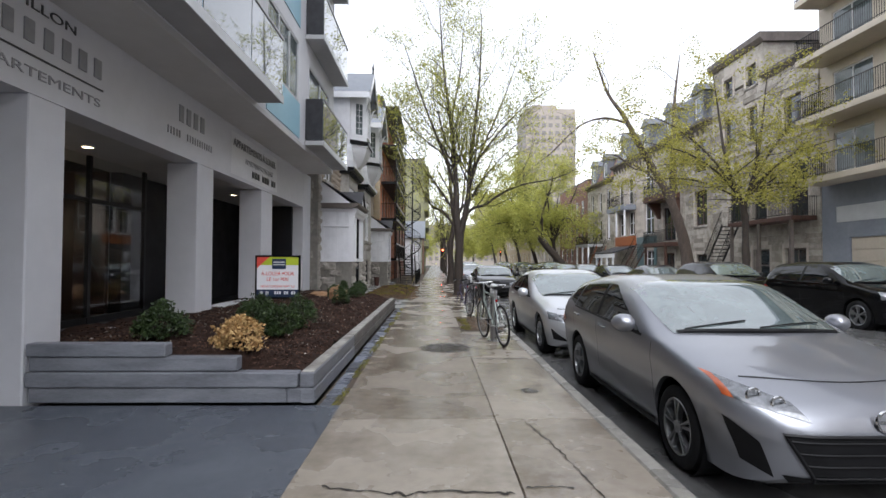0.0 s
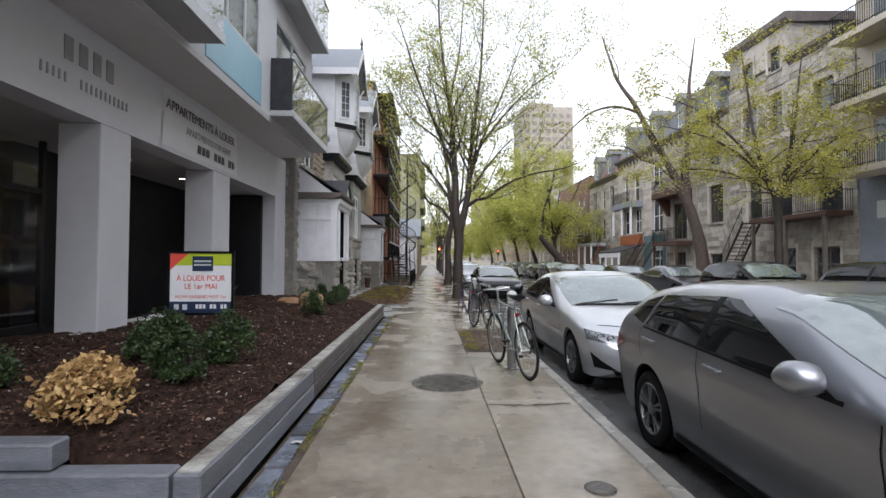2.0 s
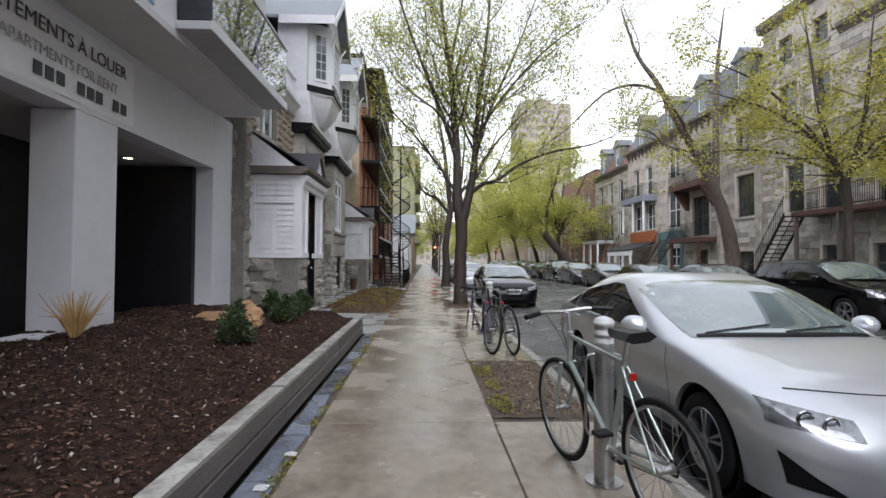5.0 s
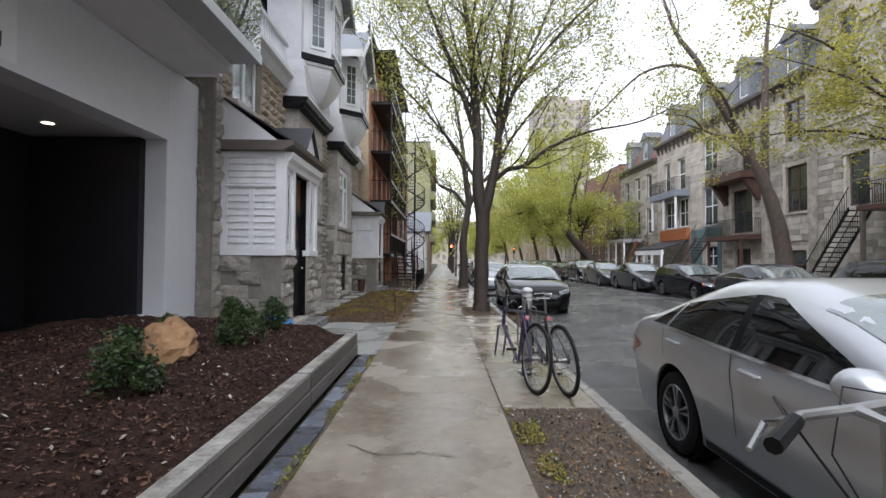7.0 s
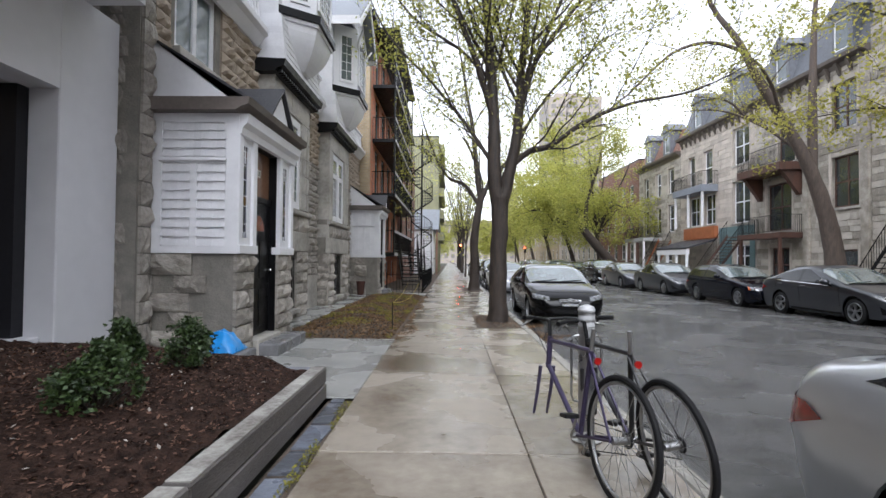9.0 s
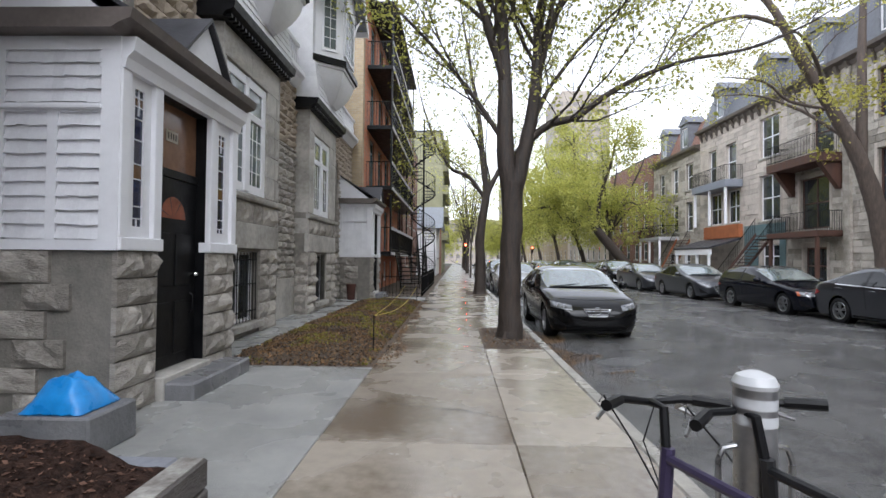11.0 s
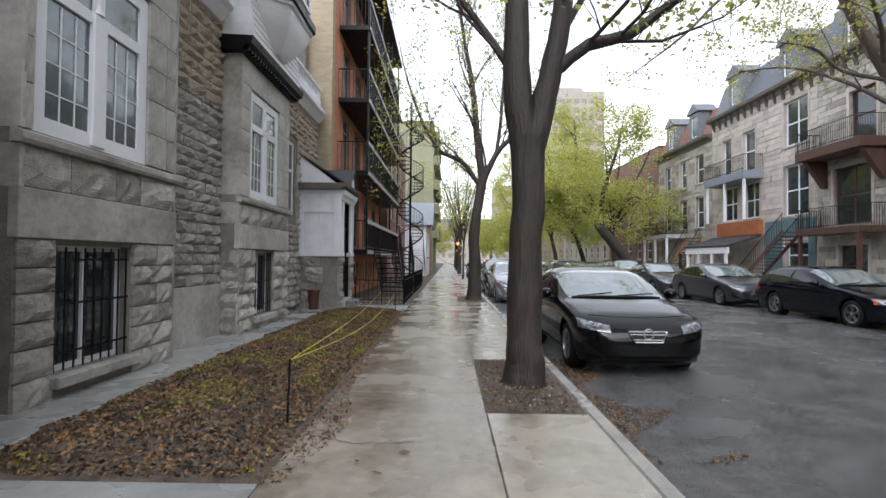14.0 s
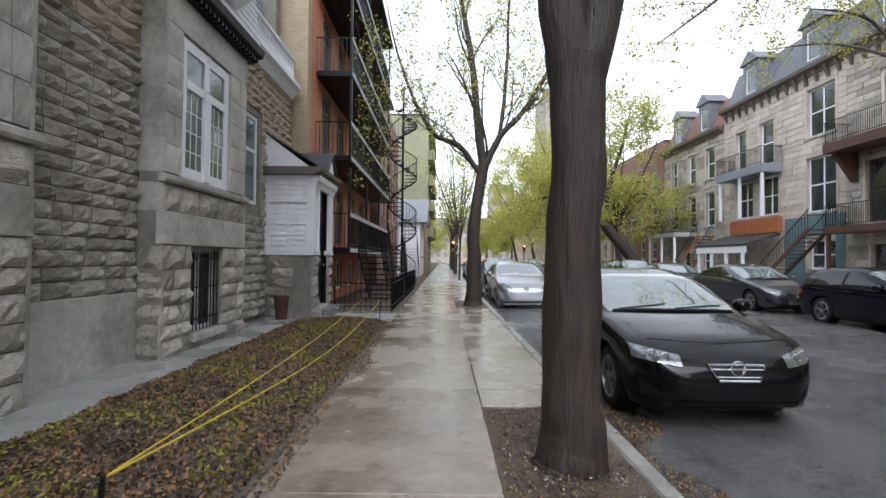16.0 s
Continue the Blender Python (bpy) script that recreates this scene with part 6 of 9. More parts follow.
# ---------- further houses on the near side ----------
def block(name, x0, x1, y0, y1, h, m, label, face, wins, rows, win_w=1.1, win_h=1.7, z0=1.0, step=2.9, frame_m=M_WHITE, glass=M_CURTAIN):
    """A plain house along the road with rows of windows in the face towards it."""
    b = thing(name, ((x0 + x1) / 2, (y0 + y1) / 2, 0), label, "house", kind="structure")
    holes = [(c - win_w / 2, c + win_w / 2, z0 + step * r, z0 + step * r + win_h) for c in wins for r in range(rows)]
    xf = x1 if face > 0 else x0
    a, c = sorted((xf, xf - face * 0.35))
    part("front_wall", holed(a, c, y0, y1, -0.1, h, holes), m, b)
    q0, q1 = (x0, a) if face > 0 else (c, x1)
    part("side_walls", Geo().box(q0, q1, y0, y0 + 0.3, -0.1, h).box(q0, q1, y1 - 0.3, y1, -0.1, h), m, b)
    part("back_wall", Geo().box(*( (x0 - 0.3, x0) if face > 0 else (x1, x1 + 0.3)), y0, y1, -0.1, h), m, b)
    part("roof", Geo().box(x0, x1, y0, y1, h, h + 0.2), M_SLATEDK, b)
    for ya, yb, za, zb in holes:
        window(b, face, xf, ya, yb, za, zb, frame_m, glass, 0.08, (), (0.5,), 0.16, sill=M_ASHLAR)
    return b


block("narrow_brick_house", -12, -3.4, 45.6, 57.5, 10.5, M_BRICKR, "dull red brick house behind the spiral stair", 1, [48, 51, 54], 3)
white_house = block("white_house", -9, -1.65, 58, 65.5, 4.3, M_WHITE, "low white painted house with a grey gable", 1, [60, 63], 1, z0=1.6)
part("gable_roof", Geo().prism([(57.7, 4.3), (65.8, 4.3), (61.7, 6.6)], "x", -9, -1.1), M_SLATE, white_house)
part("porch_post", Geo().box(-1.35, -1.2, 57.9, 58.05, -0.1, 4.29), M_BRICKR, white_house, "brown post under the eaves")
olive = block("olive_block", -12, -1.35, 66.5, 80, 15.3, M_OLIVE, "tall olive-grey rendered apartment block", 1, [68.5, 71.5, 74.5, 77.5], 5)
for k in range(5):
    bal = part("balcony", Geo().box(-1.35, -0.75, 67, 79.5, 3.6 + 2.5 * k, 3.75 + 2.5 * k, 0.01), M_OLIVE, olive, "balcony with a solid rendered parapet")
    part("parapet", Geo().box(-0.82, -0.75, 67, 79.5, 3.751 + 2.5 * k, 4.6 + 2.5 * k), M_OLIVE, bal)
    part("end_parapet", Geo().box(-1.35, -0.821, 67, 67.08, 3.751 + 2.5 * k, 4.6 + 2.5 * k), M_OLIVE, bal)
block("brick_block", -12, -3.3, 81, 98, 11, M_BRICKR, "dull red brick row house far along the street", 1, [83, 86, 89, 92, 95], 3)
block("far_olive_block", -12, -3.3, 99, 135, 12, M_OLIVE, "olive row houses far along the street", 1, [101 + 3 * k for k in range(11)], 4)


# ---------- far side of the street ----------
XR = 19.4


def r_courses(parent, y0, y1, z0, z1, holes, m, hmin=0.26, hmax=0.36, lmin=0.5, lmax=1.3):
    """Coursed stone facing on a wall that looks to -x, joined into one mesh."""
    g = Geo()
    z = z0
    while z < z1 - 0.05:
        h = min(random.uniform(hmin, hmax), z1 - z)
        free = [(y0, y1)]
        for a, b, c, d in holes:
            if c < z + h - 0.02 and d > z + 0.02:
                free = [s for p, q in free for s in ((p, min(q, a)), (max(p, b), q)) if s[1] - s[0] > 0.05]
        for p, q in free:
            y = p
            while y < q - 0.01:
                l = min(random.uniform(lmin, lmax), q - y)
                if q - y - l < 0.25:
                    l = q - y
                o = random.uniform(0.0, 0.035)
                g.box(XR - 0.05 - o, XR - 0.005, y + 0.012, y + l - 0.012, z + 0.012, z + h - 0.012)
                y += l
        z += h
    part("stone_courses", g, m, parent, "coursed stone facing", kind="stuff")


def facade(name, y0, y1, h, m, label, holes, frame_m=M_WHITE, glass=M_CURTAIN, coursed=None, mull=()):
    b = thing(name, (24, (y0 + y1) / 2, 0), label, "house", kind="structure")
    part("front_wall", holed(XR, XR + 0.4, y0, y1, -0.1, h, holes), m, b)
    part("side_walls", Geo().box(XR + 0.4, 31, y0, y0 + 0.3, -0.1, h).box(XR + 0.4, 31, y1 - 0.3, y1, -0.1, h).box(31, 31.3, y0, y1, -0.1, h), m, b)
    part("roof", Geo().box(XR + 0.3, 31.3, y0, y1, h, h + 0.2), M_SLATEDK, b)
    for ya, yb, za, zb in holes:
        window(b, -1, XR, ya, yb, za, zb, frame_m, glass, 0.09, (0.5,) if yb - ya > 1.5 else (), (0.5,), 0.2, sill=M_ASHLAR)
        part("surround", Geo().box(XR - 0.075, XR - 0.004, ya - 0.16, ya, za - 0.002, zb + 0.25, 0.008).box(XR - 0.075, XR - 0.004, yb, yb + 0.16, za - 0.002, zb + 0.25, 0.008).box(XR - 0.077, XR - 0.004, ya, yb, zb, zb + 0.24, 0.008), M_RSTONE2, b, "smooth stone surround")
    if coursed:
        r_courses(b, y0, y1, 0.0, h, [(a - 0.17, c + 0.17, d - 0.14, e + 0.26) for a, c, d, e in holes], coursed)
    return b


def cornice_mansard(b, y0, y1, z, roof_m, dormers, zr=3.0, brackets=True):
    part("cornice", Geo().prism([(XR + 0.1, z - 0.35), (XR - 0.12, z - 0.35), (XR - 0.2, z - 0.15), (XR - 0.5, z - 0.05), (XR - 0.55, z + 0.12), (XR + 0.1, z + 0.16)], "y", y0, y1), M_EAVE, b, "dark moulded cornice")
    if brackets:
        n = int((y1 - y0) / 0.7)
        for k in range(n):
            y = y0 + (k + 0.5) * (y1 - y0) / n
            part("bracket", Geo().prism([(XR - 0.06, z - 0.75), (XR - 0.12, z - 0.75), (XR - 0.36, z - 0.14), (XR - 0.06, z - 0.14)], "y", y - 0.07, y + 0.07), M_EAVE, b)
    part("mansard", Geo().prism([(XR + 0.0, z + 0.16), (XR + 0.9, z + zr), (XR + 4, z + zr + 0.1), (XR + 4, z + 0.16)], "y", y0, y1), roof_m, b, "slate mansard roof")
    for yd in dormers:
        d = part("dormer", holed(XR - 0.1, XR + 0.1, yd - 0.75, yd + 0.75, z + 0.3, z + 2.4, [(yd - 0.5, yd + 0.5, z + 0.5, z + 2.1)]), M_MANSARD, b, "dormer with a white window")
        part("cheeks", Geo().box(XR + 0.1, XR + 1.2, yd - 0.75, yd - 0.6, z + 0.2, z + 2.4).box(XR + 0.1, XR + 1.2, yd + 0.6, yd + 0.75, z + 0.2, z + 2.4), M_MANSARD, d)
        part("dormer_roof", Geo().prism([(yd - 0.95, z + 2.4), (yd + 0.95, z + 2.4), (yd, z + 3.15)], "x", XR - 0.25, XR + 1.4), M_MANSARD, d)
        w = part("window", frame_geo(XR - 0.02, XR + 0.05, yd - 0.5, yd + 0.5, z + 0.5, z + 2.1, 0.09), M_WHITE, d)
        part("pane", Geo().box(XR + 0.01, XR + 0.03, yd - 0.42, yd + 0.42, z + 0.58, z + 2.02), M_CURTAIN, w)


def r_balcony(b, x1, y0, y1, z, deck, label, thick=0.22):
    bal = part("balcony", Geo().box(x1, XR - 0.08, y0, y1, z - thick, z, 0.015), deck, b, label)
    railing(bal, XR - 0.1, x1 + 0.03, y0, y1, z, 1.0, 0.11)
    return bal


# blue-grey apartment block with stacked balconies
GH = [(8.5, 11, 5.6, 7.8), (13, 16, 5.6, 7.8), (18, 20, 5.6, 7.8), (21.2, 23.4, 5.6, 7.8)]
GH = [(a, b, c + 2.95 * k, d + 2.95 * k) for a, b, c, d in GH for k in range(4)]
grey = thing("grey_block", (24, 10, 0), "blue-grey and beige apartment block with stacked balconies", "building", kind="structure")
part("base_wall", holed(XR, XR + 0.4, -20, 24.2, -0.1, 5.3, [(16.5, 22.6, -0.1, 2.7)]), M_RGREY, grey)
part("upper_wall", holed(XR, XR + 0.4, -20, 24.2, 5.3, 18, GH), M_BEIGE, grey)
part("side_wall", Geo().box(XR + 0.4, 31, 23.9, 24.2, -0.1, 18).box(XR + 0.4, 31, -20, -19.7, -0.1, 18).box(31, 31.3, -20, 24.2, -0.1, 18), M_RGREY, grey)
part("roof", Geo().box(XR - 1.6, 31.3, -20, 24.2, 18, 18.3), M_RGREY, grey)
gd = part("garage_door", Geo().box(XR + 0.1, XR + 0.2, 16.5, 22.6, -0.05, 2.7), M_BEIGE, grey, "beige garage door")
for k in range(5):
    part("panel", Geo().box(XR + 0.075, XR + 0.099, 16.55, 22.55, 0.02 + 0.53 * k, 0.52 + 0.53 * k, 0.008), M_BEIGE, gd)
vt = part("vent", Geo().box(XR - 0.02, XR, 15.0, 23.3, 3.45, 4.2), M_ALU, grey, "pale louvred vent")
for k in range(7):
    part("slat", Geo().box(XR - 0.045, XR - 0.021, 15.05, 23.25, 3.49 + 0.1 * k, 3.56 + 0.1 * k), M_ALU, vt)
for a, b, c, d in GH:
    window(grey, -1, XR, a, b, c, d, M_ALU, M_CURTAIN, 0.07, (0.5,), (), 0.12)
for k in range(4):
    for y0, y1 in ((7.5, 16.8), (17.4, 23.9)):
        r_balcony(grey, 17.9, y0, y1, 5.55 + 2.95 * k, M_BEIGE, "concrete balcony with an iron railing", 0.28)

# grey stone house with an iron stair
H1 = [(25.0, 26.5, 3.95, 6.85), (28.2, 29.5, 3.95, 6.6), (30.6, 31.9, 4.1, 6.6), (25.4, 26.7, 8.95, 10.6), (28.9, 29.9, 8.9, 11.0), (31.0, 32.3, 8.9, 11.0), (29.0, 30.0, 12.3, 13.6), (31.3, 32.3, 12.3, 13.6), (25.2, 26.8, 0.6, 2.3), (28, 29.5, 0.4, 2.3)]
h1 = facade("grey_stone_house", 24.2, 33.7, 12.5, M_RSTONE, "grey coursed stone town house with an iron balcony", H1, M_EAVE, M_GLASSDK, M_RSTONE)
part("parapet_cornice", Geo().prism([(XR + 0.1, 12.15), (XR - 0.10, 12.15), (XR - 0.22, 12.35), (XR - 0.34, 12.45), (XR - 0.36, 12.62), (XR + 0.1, 12.7)], "y", 24.2, 28.3), M_EAVE, h1, "dark parapet cornice")
part("string_course", Geo().box(XR - 0.2, XR - 0.003, 24.2, 33.7, 8.25, 8.5, 0.02), M_RSTONE2, h1, "projecting stone string course")
part("bay_front", holed(XR - 0.003, XR + 0.4, 28.4, 33.6, 12.71, 14.7, [(29.0, 30.0, 12.71, 13.6), (31.3, 32.3, 12.71, 13.6)]), M_RSTONE, h1)
part("bay_sides", Geo().box(XR + 0.4, 25, 28.4, 28.7, 12.71, 14.7).box(XR + 0.4, 25, 33.3, 33.6, 12.71, 14.7), M_RSTONE, h1)
part("bay_cap", Geo().prism([(XR + 0.5, 14.55), (XR - 0.12, 14.55), (XR - 0.30, 14.8), (XR - 0.34, 15.1), (XR + 5.6, 15.2), (XR + 5.6, 14.71)], "y", 28.2, 33.8), M_EAVE, h1, "dark projecting roof cap")
r_balcony(h1, 18.0, 24.4, 29.8, 3.9, M_WOOD, "wooden balcony with wrought-iron railing")
for y in (24.6, 27.1, 29.6):
    part("balcony_post", Geo().box(18.05, 18.2, y - 0.07, y + 0.07, 0, 3.67), M_EAVE, h1)
stairs(17.6, 18.6, 32.6, 0.0, 29.7, 3.8, 17, M_BLACK, "black iron stair up to a first-floor balcony")
H2 = [(34.4, 36.1, 4.2, 6.75), (34.5, 36.1, 8.1, 10.4), (34.5, 36.0, 0.5, 2.1), (38.7, 40.2, 7.2, 9.6), (39.0, 41.2, 3.3, 6.1), (39.2, 40.9, 0.3, 2.3)]
h2 = facade("stone_house_wooden_porch", 33.7, 42.2, 11.5, M_RSTONE, "brownish stone town house with a wooden porch balcony", H2, M_WOOD, M_GLASSDK, M_RSTONE)
cornice_mansard(h2, 33.7, 42.2, 11.5, M_MANSARD, (35.4, 39.8), 3.0)
r_balcony(h2, 18.0, 38.0, 42.0, 7.0, M_WOOD, "carved brown wooden balcony", 0.45)
r_balcony(h2, 18.0, 38.0, 42.0, 3.1, M_WOOD, "brown wooden landing", 0.3)
for y in (38.3, 41.7):
    part("console", Geo().prism([(XR - 0.05, 5.2), (XR - 0.2, 5.2), (18.3, 6.5), (18.3, 6.56), (XR - 0.05, 6.56)], "y", y - 0.15, y + 0.15), M_WOOD, h2)
for y in (38.2, 41.8):
    part("landing_post", Geo().box(18.05, 18.2, y - 0.07, y + 0.07, 0, 2.79), M_WOOD, h2)
for y in (33.72, 37.5):
    part("pilaster", Geo().box(XR - 0.22, XR - 0.06, y, y + 0.45, 0, 11.1, 0.02), M_RSTONE, h2)
stairs(17.5, 18.5, 46.4, 0.0, 42.2, 3.1, 16, M_WOOD, "brown wooden outside stair with dark handrails", m_str=M_WOOD)
H3 = [(42.85, 44.85, 4.05, 6.9), (42.9, 44.8, 8.0, 10.5), (42.9, 44.7, 1.1, 2.6), (47.4, 48.7, 7.25, 9.8), (50.0, 51.1, 7.25, 9.8), (47.0, 48.6, 4.2, 6.5), (49.3, 51.0, 4.2, 6.5)]
h3 = facade("pale_stone_house", 42.2, 52.4, 11.5, M_RSTONE2, "pale pinkish stone town house with a teal base", H3, M_WHITE, M_GLASSDK, M_RSTONE2)
cornice_mansard(h3, 42.2, 52.4, 11.5, M_MANSARD, (44.3, 49.5), 2.6)
part("teal_base", Geo().box(XR - 0.12, XR - 0.095, 42.3, 42.84, 0, 3.85).box(XR - 0.12, XR - 0.095, 44.9, 46.4, 0, 3.85).box(XR - 0.12, XR - 0.095, 42.84, 44.9, 2.85, 3.85).box(XR - 0.12, XR - 0.095, 42.84, 44.9, 0, 0.9), M_TEAL, h3, "teal painted base")
part("orange_band", Geo().box(XR - 0.4, XR - 0.09, 46.6, 51.2, 3.15, 4.05, 0.01), M_ORANGE, h3, "orange painted band")
r_balcony(h3, 18.1, 46.6, 51.2, 7.05, M_RGREY, "dark blue balcony on a moulded base", 0.5)
for y in (46.8, 48.9, 51.0):
    part("bay_post", Geo().box(18.2, 18.34, y - 0.07, y + 0.07, 4.06, 6.54), M_WHITE, h3)
pr = thing("white_canopy_porch", (18, 49, 0), "white basement porch with a dark sloping roof", "porch", kind="structure")
part("roof", Geo().prism([(XR - 0.42, 2.95), (16.9, 2.35), (16.9, 2.45), (XR - 0.42, 3.10)], "y", 46.3, 51.6), M_SLATEDK, pr)
part("beam", Geo().box(16.95, 17.15, 46.4, 51.5, 1.95, 2.34, 0.01), M_WHITE, pr)
for y in (46.6, 48.2, 49.8, 51.3):
    part("post", Geo().box(16.98, 17.12, y - 0.09, y + 0.09, -0.05, 1.95, 0.01), M_WHITE, pr)
stairs(17.2, 18.2, 55.8, 0.0, 51.7, 3.2, 16, M_WOOD, "brown wooden outside stair", m_str=M_ORANGE)
H4 = [(53.6, 54.8, 4.0, 6.4), (56.2, 57.4, 4.0, 6.4), (59, 60.2, 4.0, 6.4), (53.6, 54.8, 7.4, 9.6), (56.2, 57.4, 7.4, 9.6), (59, 60.2, 7.4, 9.6), (54, 55.2, 0.8, 2.2), (57, 58.2, 0.8, 2.2)]
h4 = facade("shaded_stone_house", 52.4, 61.5, 10.6, M_RSTONE, "dark grey stone row house behind the trees", H4, M_WHITE, M_GLASSDK, M_RSTONE)
cornice_mansard(h4, 52.4, 61.5, 10.6, M_BRICKR, (55, 59), 2.4, False)
r_balcony(h4, 17.6, 56, 60.8, 3.6, M_SLABPAINT, "grey timber gallery", 0.3)
for y in (56.2, 58.4, 60.6):
    part("gallery_post", Geo().box(17.65, 17.8, y - 0.09, y + 0.09, 0, 3.29), M_WHITE, h4)
block("red_gable_house", 19.3, 31, 61.5, 75, 11.8, M_BRICKR, "dull red brick row house with a tall gable", -1, [63.5, 66, 68.5, 71, 73.5], 3, z0=1.6, step=3.1)
block("arched_stone_row", 19.3, 31, 75, 98, 10.5, M_RSTONE2, "pale stone row houses far along the street", -1, [77 + 2.7 * k for k in range(8)], 3, z0=1.6, step=3.0)
block("far_brick_row", 19.3, 31, 98, 150, 11.5, M_BRICKB, "buff brick row houses in the distance", -1, [100 + 3.2 * k for k in range(15)], 3, z0=1.6, step=3.0)

# apartment tower beyond the roofs and the buildings at the end of the street
# Window tone lifted towards the wall: distance haze is painted into it.
M_TOWERWIN = mat("haze_paled_window", (0.22, 0.20, 0.18), (0.16, 0.15, 0.14), 0.5, 0.3)
tower = thing("apartment_tower", (42, 200, 0), "beige high-rise apartment tower beyond the roofs", "building", kind="structure")
part("wall", Geo().box(36.5, 56.5, 195, 215, -0.1, 63), M_TOWER, tower)
tg = Geo()
for r in range(18):
    for k in range(7):
        tg.box(37.6 + k * 2.7, 39.3 + k * 2.7, 194.9, 194.99, 6 + r * 3.1, 7.5 + r * 3.1)
    for k in range(6):
        tg.box(36.4, 36.49, 196.5 + k * 3, 198.3 + k * 3, 6 + r * 3.1, 7.5 + r * 3.1)
part("windows", tg, M_TOWERWIN, tower, "rows of small windows paled by painted haze", kind="stuff")
part("plant_room", Geo().box(40, 50, 200, 210, 63, 66), M_TOWER, tower)
eb = thing("street_end_house", (4, 210, 0), "dull brick buildings across the end of the street", "building", kind="structure")
part("wall", Geo().box(-40, 18, 206, 220, -0.1, 17).box(18.01, 27, 206, 220, -0.1, 30).box(27.01, 36, 206, 220, -0.1, 22), M_TOWER, eb)
eg = Geo()
for r in range(5):
    for k in range(28):
        eg.box(-38.6 + k * 2.6, -37.2 + k * 2.6, 205.9, 205.99, 2 + r * 3, 3.6 + r * 3)
part("windows", eg, M_TOWERWIN, eb, kind="stuff")
# block added behind the start, out of view, for reflections in the cars
block("rear_house", -12, 30, -45, -36, 13, M_RSTONE, "added unseen stone block behind the start, for car reflections", 1, [-41], 3)

# ---------- traffic lights ----------
M_REDLAMP = mat("red_signal", (1.0, 0.05, 0.02), (1.0, 0.04, 0.015), 1, 0.4, emit=30.0)


def traffic_light(x, y, h):
    t = thing("traffic_light", (x, y, -0.1), "traffic light on a pole showing red", "traffic light", "traffic lights")
    part("pole", Geo().tube([(x, y, -0.1), (x, y, h + 0.5)], 0.07, 10), M_DARKMET, t)
    hd = part("head", Geo().box(x - 0.2, x + 0.2, y - 0.35, y - 0.1, h - 0.55, h + 0.55, 0.03), M_BLACK, t)
    for k, m in ((0.34, M_REDLAMP), (0.0, M_TRIM_), (-0.34, M_TRIM_)):
        part("lens", Geo().disc((x, y - 0.36, h + k), "y", 0.13, -0.02, 18), m, hd)
        part("visor", Geo().tube([(x, y - 0.35, h + k), (x, y - 0.56, h + k)], 0.15, 14, False), M_BLACK, hd)
    return t


M_TRIM_ = mat("unlit_lens", (0.03, 0.03, 0.03), (0.02, 0.02, 0.02), 4, 0.3)
traffic_light(1.36, 75.3, 2.95)
traffic_light(13.5, 100, 3.3)


# ---------- cars ----------
def paint(name, col, metal=0.85, rough=0.32):
    return mat(name, col, [c * 0.93 for c in col], 0.8, rough, metal=metal, coat=1.0 if metal > 0.2 else 0.5, spec=0.5 if metal > 0.2 else 0.1, bump=0.04, bscale=600)


P_MAZDA = paint("grey_silver_paint", (0.35, 0.36, 0.395), 0.75, 0.33)
P_SILVER = paint("bright_silver_paint", (0.68, 0.70, 0.74), 0.6, 0.30)
P_BLACK = paint("black_car_paint", (0.003, 0.003, 0.0034), 0.0, 0.05)
P_NAVY = paint("navy_car_paint", (0.004, 0.005, 0.010), 0.0, 0.05)
P_GREY = paint("dark_grey_car_paint", (0.06, 0.064, 0.075), 0.7, 0.28)
P_WHITE = paint("white_car_paint", (0.75, 0.76, 0.78), 0.0, 0.3)
P_MAROON = paint("maroon_car_paint", (0.16, 0.03, 0.03), 0.4, 0.3)
M_CGLASS = mat("car_glass", (0.010, 0.012, 0.013), (0.006, 0.007, 0.008), 1.0, 0.015, 0.03, spec=0.6)
# Base colour paled to carry the sky's reflection; the high IOR adds gloss.
M_SCREEN = mat("sky_tinted_windscreen", (0.20, 0.25, 0.25), (0.08, 0.105, 0.105), 1.1, 0.015, 0.04, spec=1.0, coat=1.0)
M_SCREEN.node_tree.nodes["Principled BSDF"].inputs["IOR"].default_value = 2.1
M_TYRE = mat("tyre_rubber", (0.014, 0.014, 0.015), (0.009, 0.009, 0.010), 8, 0.6, 0.8, spec=0.25)
M_RIM = mat("alloy_rim", (0.55, 0.56, 0.58), (0.40, 0.41, 0.42), 5, 0.3, metal=0.9)
M_TRIM = mat("black_plastic", (0.010, 0.010, 0.011), (0.006, 0.006, 0.007), 10, 0.35, 0.5, spec=0.25)
M_CHROME = mat("chrome", (0.75, 0.75, 0.76), (0.65, 0.65, 0.66), 4, 0.08, metal=1.0)
M_LENS = mat("headlight_lens", (0.30, 0.31, 0.33), (0.09, 0.095, 0.10), 16, 0.05, metal=0.6, coat=1.0)
M_AMBER = mat("amber_lens", (0.50, 0.11, 0.03), (0.34, 0.07, 0.02), 10, 0.1, coat=1.0)
M_RED = mat("red_lens", (0.42, 0.015, 0.012), (0.24, 0.006, 0.006), 9, 0.08, coat=1.0)

